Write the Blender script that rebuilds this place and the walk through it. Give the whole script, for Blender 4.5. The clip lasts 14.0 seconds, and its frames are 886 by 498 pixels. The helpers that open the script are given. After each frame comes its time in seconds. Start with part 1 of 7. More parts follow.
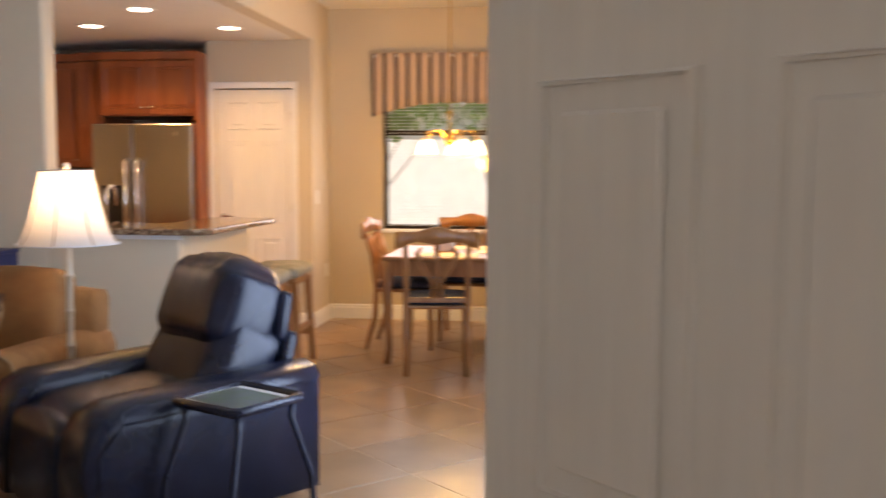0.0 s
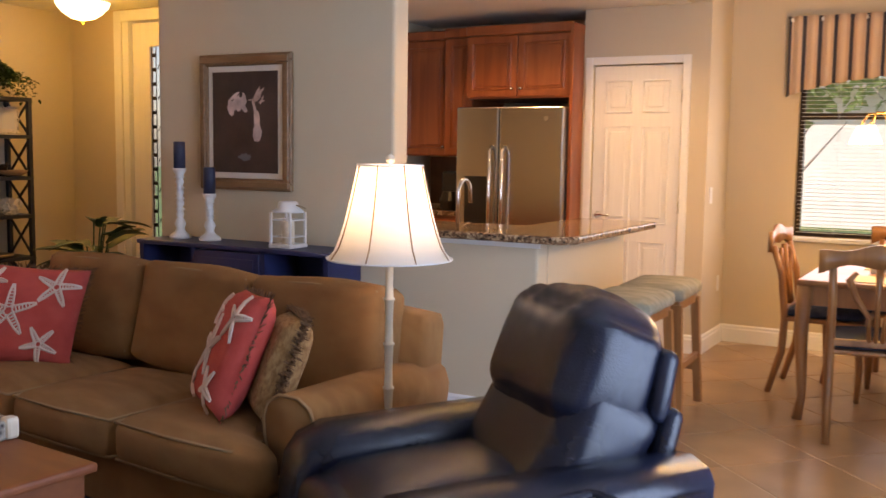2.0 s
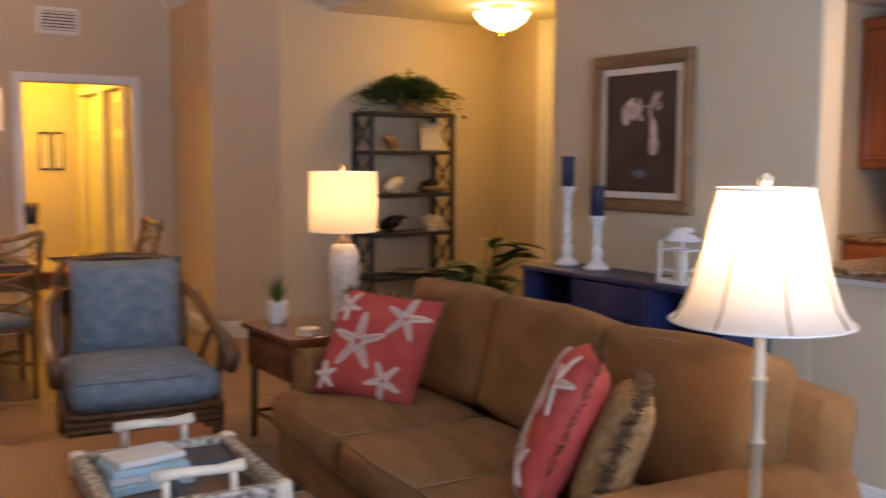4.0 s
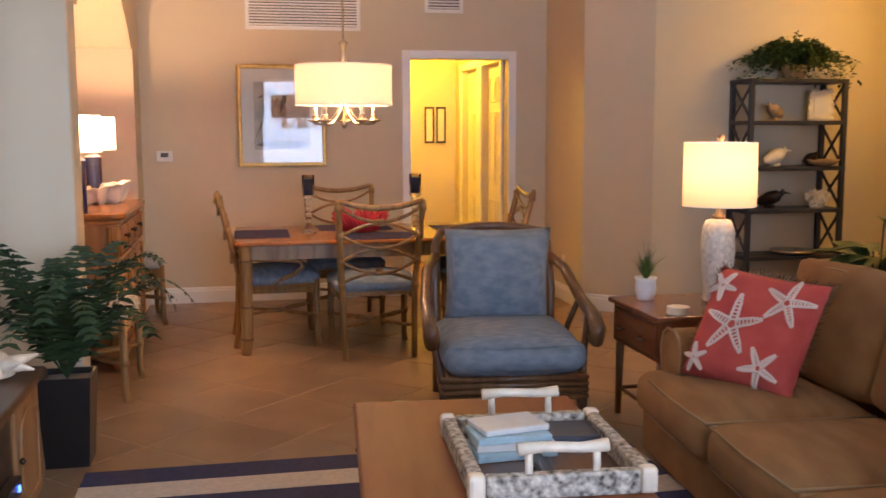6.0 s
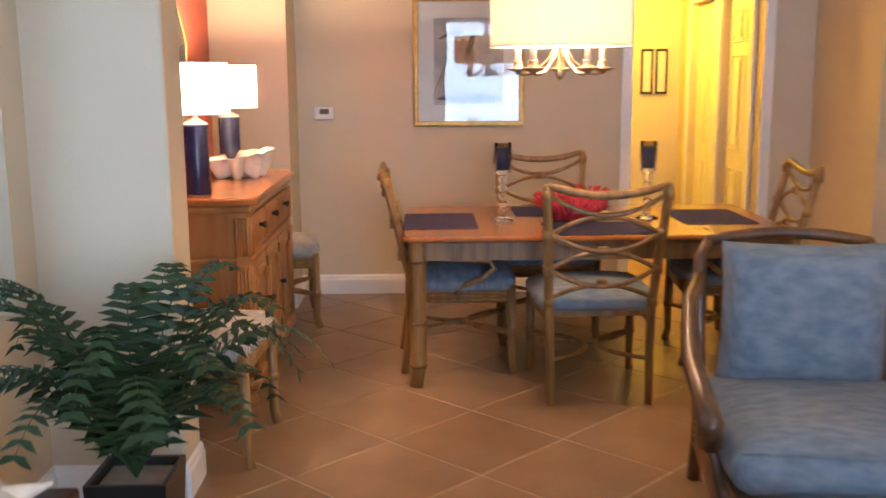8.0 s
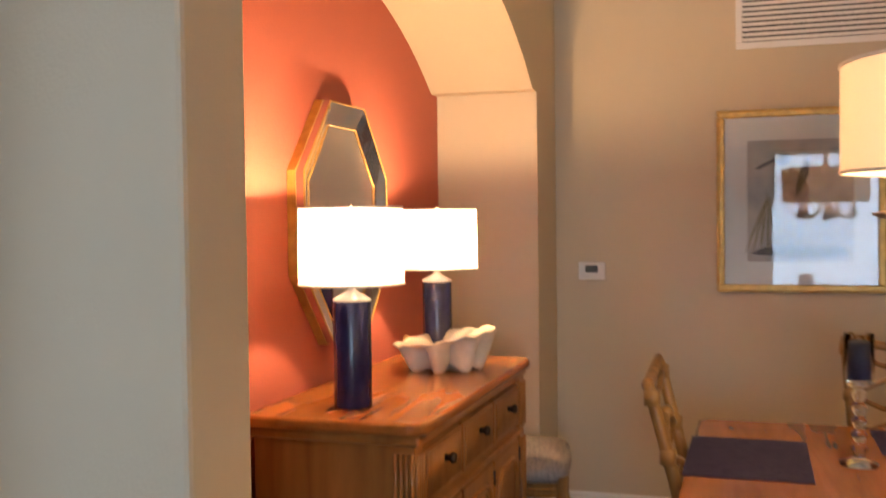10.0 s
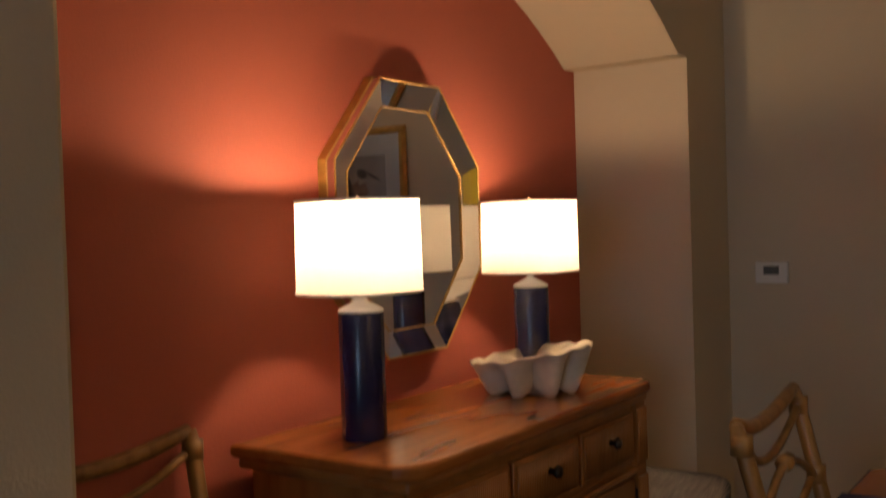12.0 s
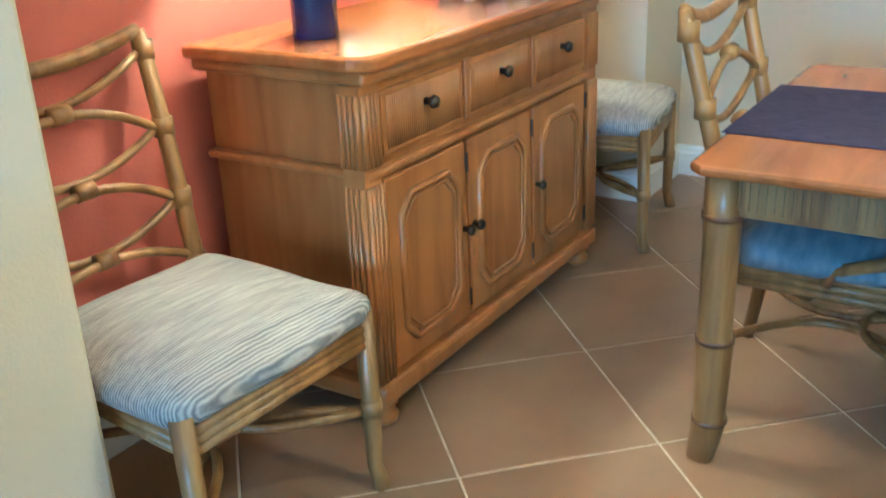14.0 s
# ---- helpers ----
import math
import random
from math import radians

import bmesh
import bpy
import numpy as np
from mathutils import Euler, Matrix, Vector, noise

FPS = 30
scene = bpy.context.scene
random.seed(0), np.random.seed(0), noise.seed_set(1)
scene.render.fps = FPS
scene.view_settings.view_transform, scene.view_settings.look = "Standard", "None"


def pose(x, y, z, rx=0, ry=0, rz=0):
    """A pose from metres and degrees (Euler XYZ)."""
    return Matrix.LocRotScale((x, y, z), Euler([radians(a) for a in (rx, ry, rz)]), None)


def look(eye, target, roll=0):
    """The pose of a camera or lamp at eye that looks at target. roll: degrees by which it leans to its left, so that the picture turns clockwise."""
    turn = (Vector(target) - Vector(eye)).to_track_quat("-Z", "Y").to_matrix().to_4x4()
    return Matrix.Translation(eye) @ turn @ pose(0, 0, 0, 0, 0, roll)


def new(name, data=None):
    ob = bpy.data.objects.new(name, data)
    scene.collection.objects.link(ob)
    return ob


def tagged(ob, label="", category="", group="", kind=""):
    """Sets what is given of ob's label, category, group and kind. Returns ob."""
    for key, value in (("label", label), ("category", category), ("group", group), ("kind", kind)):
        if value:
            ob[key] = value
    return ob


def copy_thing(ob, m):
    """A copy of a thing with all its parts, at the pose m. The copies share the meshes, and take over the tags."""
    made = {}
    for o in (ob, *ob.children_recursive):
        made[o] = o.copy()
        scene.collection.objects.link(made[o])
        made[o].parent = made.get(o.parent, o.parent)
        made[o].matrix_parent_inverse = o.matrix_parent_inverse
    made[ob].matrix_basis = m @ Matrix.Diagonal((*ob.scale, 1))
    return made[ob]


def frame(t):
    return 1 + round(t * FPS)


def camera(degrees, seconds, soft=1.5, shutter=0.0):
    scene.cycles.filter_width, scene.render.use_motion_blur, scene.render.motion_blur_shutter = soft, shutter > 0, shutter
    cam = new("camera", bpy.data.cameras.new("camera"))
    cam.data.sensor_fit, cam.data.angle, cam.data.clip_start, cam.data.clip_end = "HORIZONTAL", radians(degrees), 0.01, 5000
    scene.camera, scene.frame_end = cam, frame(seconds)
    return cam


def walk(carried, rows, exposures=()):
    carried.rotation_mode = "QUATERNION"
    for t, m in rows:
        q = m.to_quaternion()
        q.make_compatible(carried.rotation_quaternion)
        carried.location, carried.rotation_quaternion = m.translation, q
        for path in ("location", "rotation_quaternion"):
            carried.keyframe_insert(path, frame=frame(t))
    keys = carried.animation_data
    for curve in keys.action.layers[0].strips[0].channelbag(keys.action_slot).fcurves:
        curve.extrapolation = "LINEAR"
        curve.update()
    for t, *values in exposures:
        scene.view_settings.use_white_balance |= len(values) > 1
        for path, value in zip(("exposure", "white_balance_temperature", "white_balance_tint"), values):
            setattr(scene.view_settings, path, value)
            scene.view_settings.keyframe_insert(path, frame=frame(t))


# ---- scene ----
cam = camera(49.0, 14.0, shutter=0.5)
PATH = [
    (0, (2.096, 0.548, 1.35), (1.846, 2.526, 1.184), 0.2),
    (0.5, (2.078, 0.973, 1.36), (1.462, 2.867, 1.176), 0.5),
    (1, (1.973, 1.261, 1.37), (1.103, 3.052, 1.179), 0.6),
    (1.5, (1.857, 1.494, 1.394), (0.934, 3.257, 1.191), 0.8),
    (2, (1.709, 1.792, 1.389), (0.732, 3.525, 1.186), 0.8),
    (2.5, (1.576, 2.107, 1.388), (0.538, 3.805, 1.191), 0.8),
    (3, (1.465, 2.354, 1.405), (0.367, 4.016, 1.218), 1.5),
    (3.5, (1.368, 2.664, 1.398), (-0.017, 4.096, 1.223), 1.3),
    (4, (1.438, 2.706, 1.404), (-0.231, 3.792, 1.218), 0.2),
    (4.2, (1.462, 2.71, 1.406), (-0.28, 3.674, 1.22), -0.1),
    (6.3, (1.233, 2.747, 1.39), (-0.719, 3.098, 1.126), -0.3),
    (6.5, (1.14, 2.749, 1.396), (-0.814, 3.068, 1.114), -0.4),
    (7, (0.686, 2.733, 1.415), (-1.274, 2.973, 1.098), -0.3),
    (7.5, (0.109, 2.775, 1.389), (-1.86, 2.916, 1.065), -0.8),
    (8, (-0.426, 2.784, 1.429), (-2.395, 2.817, 1.08), -0.4),
    (8.5, (-0.956, 2.817, 1.427), (-2.924, 2.699, 1.088), -0.5),
    (9, (-1.414, 2.831, 1.431), (-3.372, 2.544, 1.14), -0.6),
    (9.2, (-1.576, 2.817, 1.428), (-3.528, 2.467, 1.175), -0.6),
    (11.3, (-2.79, 3.108, 1.521), (-4.515, 2.103, 1.654), -1.4),
    (11.5, (-2.846, 3.15, 1.492), (-4.541, 2.095, 1.607), -1.7),
    (12, (-2.925, 3.262, 1.428), (-4.568, 2.113, 1.380), -1.8),
    (12.5, (-2.955, 3.292, 1.39), (-4.57, 2.132, 1.147), -1.7),
    (13, (-2.948, 3.302, 1.355), (-4.534, 2.168, 0.91), -1.5),
    (13.5, (-2.898, 3.304, 1.3), (-4.463, 2.221, 0.686), -2.1),
    (14, (-2.893, 3.285, 1.314), (-4.447, 2.273, 0.565), -2.6),
]
EXPOSURES = [(0.0, 0.15, 7200, 25), (2.5, 0.2, 7000, 26), (4.2, 0.35, 6900, 26), (6.5, 0.75, 6700, 25), (8.0, 0.95, 6300, 19), (9.2, 0.5, 7000, 21), (10.2, 0.1, 7000, 16), (11.3, -1.0, 6500, 13), (12.0, -1.5, 6400, 12), (12.5, -1.85, 6300, 12), (13.0, -1.5, 5400, 5), (13.3, -0.5, 4500, -5), (13.6, 0.75, 4050, -12), (14.0, 1.65, 3900, -20)]
walk(cam, [(t, look(eye, target, roll)) for t, eye, target, roll in PATH], EXPOSURES)

# ---- world and light ----
world = bpy.data.worlds.new("world")
scene.world = world
world.use_nodes = True
wn = world.node_tree
sky = wn.nodes.new("ShaderNodeTexSky")
sky.sky_type, sky.sun_disc = "NISHITA", False
sky.sun_elevation, sky.sun_rotation = radians(46), radians(-140)
wn.links.new(sky.outputs[0], wn.nodes["Background"].inputs[0])
wn.nodes["Background"].inputs[1].default_value = 0.15
sun = new("sun", bpy.data.lights.new("sun", "SUN"))
sun.data.energy, sun.data.angle, sun.data.color = 5.0, radians(0.6), (1, 0.95, 0.86)
sun.matrix_world = look((0, 0, 20), (10.0, 12.0, 4.0))


def lamp(name, kind, energy, color, m, size=0.05, size_y=None, spot=None):
    li = bpy.data.lights.new(name, kind)
    li.energy, li.color = energy, color
    if kind == "AREA":
        li.shape, li.size, li.size_y = "RECTANGLE", size, size_y or size
    else:
        li.shadow_soft_size = size
    if kind == "SPOT":
        li.spot_size, li.spot_blend = radians(spot), 0.6
    ob = new(name, li)
    ob.matrix_world = m
    return ob


WARM = (1.0, 0.60, 0.30)
WARM2 = (1.0, 0.66, 0.36)
DAY = (0.50, 0.72, 1.0)
# daylight standing in the openings
lamp("daylight_glass_door", "AREA", 112, DAY, look((2.55, 4.1, 1.25), (-3, 4.1, 3.2)), 2.0, 2.2)
lamp("daylight_nook_window", "AREA", 15, (0.95, 0.96, 1.0), look((1.1, 8.98, 1.45), (1.0, 4, 0.8)), 1.2, 1.2)
lamp("daylight_side_window", "AREA", 2.5, DAY, look((-2.9, 1.56, 1.4), (-2.9, 6, 1.0)), 1.0, 1.3)
# added fill that brightens the room door; the window it stands in is invented
lamp("entry_door_fill", "AREA", 5, (0.95, 0.95, 0.92), look((1.75, -0.76, 1.5), (1.9, 5, 1.3)), 1.1, 1.2)
# lamps
lamp("foyer_bulb", "POINT", 17, (1.0, 0.54, 0.04), pose(-4.52, 7.10, 2.30), 0.10)
lamp("hall_bulb", "POINT", 42, (1.0, 0.60, 0.05), pose(-8.0, 4.4, 2.2), 0.1)
lamp("floor_lamp_bulb", "POINT", 5.5, WARM2, pose(-0.12, 4.655, 1.235), 0.035)
lamp("table_lamp_bulb", "POINT", 5, WARM2, pose(-2.93, 4.95, 1.245), 0.035)
lamp("buffet_bulb", "POINT", 32, WARM2, pose(-4.69, 1.785, 1.455), 0.022)
lamp("buffet_bulb", "POINT", 32, WARM2, pose(-5.54, 1.76, 1.455), 0.022)
lamp("chandelier_bulb", "POINT", 25, WARM2, pose(-4.39, 3.326, 1.66), 0.08)
lamp("nook_bulb", "POINT", 38, (1.0, 0.58, 0.10), pose(1.25, 7.6, 1.40), 0.08)
for cx, cy in [(-1.45, 7.55), (-0.75, 6.85), (-0.45, 7.75)]:
    lamp("can_bulb", "SPOT", 48, (1.0, 0.60, 0.20), look((cx, cy, 2.385), (cx, cy + 0.001, 0)), 0.06, spot=140)


# ---- materials ----
def nodes_of(name):
    m = bpy.data.materials.new(name)
    m.use_nodes = True
    nt = m.node_tree
    return m, nt, nt.nodes["Principled BSDF"]


def mat(name, color, rough=0.5, metal=0.0, var=0.12, scale=6.0, bump=0.0, bscale=80.0, stretch=(1, 1, 1), spec=0.5, coat=0.0, sheen=0.0, rand=0.0, second=None):
    """Paint, cloth, metal, plaster: two scales of colour variation and a fine relief."""
    m, nt, p = nodes_of(name)
    N, L = nt.nodes.new, nt.links.new
    co = N("ShaderNodeTexCoord")
    mp = N("ShaderNodeMapping")
    mp.inputs["Scale"].default_value = stretch
    L(co.outputs["Object"], mp.inputs[0])
    n1 = N("ShaderNodeTexNoise")
    n1.inputs["Scale"].default_value, n1.inputs["Detail"].default_value = scale, 6
    L(mp.outputs[0], n1.inputs["Vector"])
    rp = N("ShaderNodeValToRGB")
    c = Vector(color)
    d = c * (1 - var) if second is None else Vector(second)
    e = c * (1 + var)
    rp.color_ramp.elements[0].position, rp.color_ramp.elements[1].position = 0.3, 0.7
    rp.color_ramp.elements[0].color, rp.color_ramp.elements[1].color = (*d, 1), (*e, 1)
    L(n1.outputs["Fac"], rp.inputs[0])
    out = rp.outputs[0]
    if rand:
        oi = N("ShaderNodeObjectInfo")
        hs = N("ShaderNodeHueSaturation")
        mr = N("ShaderNodeMapRange")
        mr.inputs["To Min"].default_value, mr.inputs["To Max"].default_value = 1 - rand, 1 + rand
        L(oi.outputs["Random"], mr.inputs[0])
        L(mr.outputs[0], hs.inputs["Value"])
        L(out, hs.inputs["Color"])
        out = hs.outputs[0]
    L(out, p.inputs["Base Color"])
    p.inputs["Roughness"].default_value, p.inputs["Metallic"].default_value = rough, metal
    p.inputs["Specular IOR Level"].default_value = spec
    p.inputs["Coat Weight"].default_value = coat
    p.inputs["Coat Roughness"].default_value = 0.15
    p.inputs["Sheen Weight"].default_value = sheen
    if bump:
        n2 = N("ShaderNodeTexNoise")
        n2.inputs["Scale"].default_value, n2.inputs["Detail"].default_value = bscale, 3
        L(mp.outputs[0], n2.inputs["Vector"])
        b = N("ShaderNodeBump")
        b.inputs["Strength"].default_value, b.inputs["Distance"].default_value = bump, 0.004
        L(n2.outputs["Fac"], b.inputs["Height"])
        L(b.outputs[0], p.inputs["Normal"])
    return m


def wood(name, dark, light, rough=0.35, along="X", grain=14.0, coat=0.15, rand=0.0):
    """Stained wood with the grain along one axis."""
    m, nt, p = nodes_of(name)
    N, L = nt.nodes.new, nt.links.new
    co = N("ShaderNodeTexCoord")
    mp = N("ShaderNodeMapping")
    mp.inputs["Scale"].default_value = {"X": (0.12, 1, 1), "Y": (1, 0.12, 1), "Z": (1, 1, 0.12)}[along]
    L(co.outputs["Object"], mp.inputs[0])
    n1 = N("ShaderNodeTexNoise")
    n1.inputs["Scale"].default_value, n1.inputs["Detail"].default_value, n1.inputs["Distortion"].default_value = grain, 8, 0.6
    L(mp.outputs[0], n1.inputs["Vector"])
    n2 = N("ShaderNodeTexNoise")
    n2.inputs["Scale"].default_value, n2.inputs["Detail"].default_value = 2.2, 2
    L(co.outputs["Object"], n2.inputs["Vector"])
    mx = N("ShaderNodeMath")
    mx.operation = "MULTIPLY_ADD"
    mx.inputs[1].default_value = 0.35
    L(n2.outputs["Fac"], mx.inputs[0])
    ml = N("ShaderNodeMath")
    ml.operation = "MULTIPLY"
    ml.inputs[1].default_value = 0.65
    L(n1.outputs["Fac"], ml.inputs[0])
    L(ml.outputs[0], mx.inputs[2])
    rp = N("ShaderNodeValToRGB")
    rp.color_ramp.elements[0].position, rp.color_ramp.elements[1].position = 0.35, 0.66
    rp.color_ramp.elements[0].color, rp.color_ramp.elements[1].color = (*dark, 1), (*light, 1)
    L(mx.outputs[0], rp.inputs[0])
    L(rp.outputs[0], p.inputs["Base Color"])
    rr = N("ShaderNodeMapRange")
    rr.inputs["To Min"].default_value, rr.inputs["To Max"].default_value = rough * 0.8, rough * 1.3
    L(n2.outputs["Fac"], rr.inputs[0])
    L(rr.outputs[0], p.inputs["Roughness"])
    p.inputs["Coat Weight"].default_value, p.inputs["Coat Roughness"].default_value = coat, 0.2
    b = N("ShaderNodeBump")
    b.inputs["Strength"].default_value, b.inputs["Distance"].default_value = 0.12, 0.002
    L(n1.outputs["Fac"], b.inputs["Height"])
    L(b.outputs[0], p.inputs["Normal"])
    return m


def weave(name, c1, c2, rough=0.9, freq=220.0, mottled=9.0, bump=0.4, sheen=0.04):
    """Woven cloth: crossed threads and a soft mottling."""
    m, nt, p = nodes_of(name)
    N, L = nt.nodes.new, nt.links.new
    co = N("ShaderNodeTexCoord")
    n1 = N("ShaderNodeTexNoise")
    n1.inputs["Scale"].default_value, n1.inputs["Detail"].default_value = mottled, 7
    mp = N("ShaderNodeMapping")
    mp.inputs["Scale"].default_value = (1.0, 3.0, 1.6)
    L(co.outputs["Object"], mp.inputs[0])
    L(mp.outputs[0], n1.inputs["Vector"])
    rp = N("ShaderNodeValToRGB")
    rp.color_ramp.elements[0].position, rp.color_ramp.elements[1].position = 0.36, 0.64
    rp.color_ramp.elements[0].color, rp.color_ramp.elements[1].color = (*c1, 1), (*c2, 1)
    L(n1.outputs["Fac"], rp.inputs[0])
    L(rp.outputs[0], p.inputs["Base Color"])
    p.inputs["Roughness"].default_value, p.inputs["Sheen Weight"].default_value = rough, sheen
    p.inputs["Specular IOR Level"].default_value = 0.2
    hs = []
    for ax in ("X", "Y"):
        w = N("ShaderNodeTexWave")
        w.bands_direction = ax
        w.inputs["Scale"].default_value, w.inputs["Distortion"].default_value = freq, 1.5
        L(co.outputs["Object"], w.inputs["Vector"])
        hs.append(w)
    ad = N("ShaderNodeMath")
    L(hs[0].outputs["Fac"], ad.inputs[0])
    L(hs[1].outputs["Fac"], ad.inputs[1])
    b = N("ShaderNodeBump")
    b.inputs["Strength"].default_value, b.inputs["Distance"].default_value = bump, 0.0015
    L(ad.outputs[0], b.inputs["Height"])
    L(b.outputs[0], p.inputs["Normal"])
    return m


def glow(name, color, strength):
    m, nt, p = nodes_of(name)
    p.inputs["Base Color"].default_value = (*color, 1)
    p.inputs["Emission Color"].default_value, p.inputs["Emission Strength"].default_value = (*color, 1), strength
    return m


def strie(name, c1, c2):
    """Cloth woven in fine broken stripes across its width."""
    m, nt, p = nodes_of(name)
    N, L = nt.nodes.new, nt.links.new
    co, mp, n1 = N("ShaderNodeTexCoord"), N("ShaderNodeMapping"), N("ShaderNodeTexNoise")
    mp.inputs["Scale"].default_value = (0.10, 1.0, 1.0)
    L(co.outputs["Object"], mp.inputs[0])
    L(mp.outputs[0], n1.inputs["Vector"])
    n1.inputs["Scale"].default_value, n1.inputs["Detail"].default_value = 85.0, 5
    w = N("ShaderNodeTexWave")
    w.bands_direction = "Y"
    w.inputs["Scale"].default_value, w.inputs["Distortion"].default_value, w.inputs["Detail Scale"].default_value = 46.0, 3.0, 0.6
    L(co.outputs["Object"], w.inputs["Vector"])
    mx = N("ShaderNodeMix")
    mx.inputs[0].default_value = 0.38
    L(n1.outputs["Fac"], mx.inputs[2])
    L(w.outputs["Fac"], mx.inputs[3])
    rp = N("ShaderNodeValToRGB")
    rp.color_ramp.elements[0].position, rp.color_ramp.elements[1].position = 0.25, 0.75
    rp.color_ramp.elements[0].color, rp.color_ramp.elements[1].color = (*c1, 1), (*c2, 1)
    L(mx.outputs[0], rp.inputs[0])
    L(rp.outputs[0], p.inputs["Base Color"])
    p.inputs["Roughness"].default_value, p.inputs["Specular IOR Level"].default_value = 0.85, 0.25
    b = N("ShaderNodeBump")
    b.inputs["Strength"].default_value, b.inputs["Distance"].default_value = 0.6, 0.0015
    L(mx.outputs[0], b.inputs["Height"])
    L(b.outputs[0], p.inputs["Normal"])
    return m


def shade_cloth(name, color, through_=0.55):
    m, nt, p = nodes_of(name)
    N, L = nt.nodes.new, nt.links.new
    p.inputs["Base Color"].default_value, p.inputs["Roughness"].default_value = (*color, 1), 0.9
    p.inputs["Specular IOR Level"].default_value = 0.1
    tr = N("ShaderNodeBsdfTranslucent")
    tr.inputs["Color"].default_value = (*color, 1)
    mx = N("ShaderNodeMixShader")
    mx.inputs[0].default_value = through_
    L(p.outputs[0], mx.inputs[1])
    L(tr.outputs[0], mx.inputs[2])
    L(mx.outputs[0], nt.nodes["Material Output"].inputs[0])
    n = N("ShaderNodeTexNoise")
    n.inputs["Scale"].default_value = 300
    b = N("ShaderNodeBump")
    b.inputs["Strength"].default_value = 0.15
    L(n.outputs["Fac"], b.inputs["Height"])
    L(b.outputs[0], p.inputs["Normal"])
    return m


def glass(name, color=(1, 1, 1), rough=0.0):
    m, nt, p = nodes_of(name)
    p.inputs["Base Color"].default_value = (*color, 1)
    p.inputs["Roughness"].default_value, p.inputs["Transmission Weight"].default_value, p.inputs["IOR"].default_value = rough, 1.0, 1.45
    return m


def granite(name):
    m, nt, p = nodes_of(name)
    N, L = nt.nodes.new, nt.links.new
    co = N("ShaderNodeTexCoord")
    v = N("ShaderNodeTexVoronoi")
    v.inputs["Scale"].default_value = 90
    n = N("ShaderNodeTexNoise")
    n.inputs["Scale"].default_value, n.inputs["Detail"].default_value = 28, 6
    L(co.outputs["Object"], v.inputs["Vector"])
    L(co.outputs["Object"], n.inputs["Vector"])
    mx = N("ShaderNodeMix")
    mx.data_type = "RGBA"
    mx.inputs[0].default_value = 0.5
    L(v.outputs["Color"], mx.inputs[6])
    L(n.outputs["Fac"], mx.inputs[7])
    bw = N("ShaderNodeRGBToBW")
    L(mx.outputs[2], bw.inputs[0])
    rp = N("ShaderNodeValToRGB")
    rp.color_ramp.elements[0].position, rp.color_ramp.elements[0].color = 0.3, (0.03, 0.018, 0.012, 1)
    rp.color_ramp.elements[1].position, rp.color_ramp.elements[1].color = 0.72, (0.50, 0.36, 0.22, 1)
    e = rp.color_ramp.elements.new(0.5)
    e.color = (0.20, 0.11, 0.06, 1)
    L(bw.outputs[0], rp.inputs[0])
    L(rp.outputs[0], p.inputs["Base Color"])
    p.inputs["Roughness"].default_value = 0.08
    return m


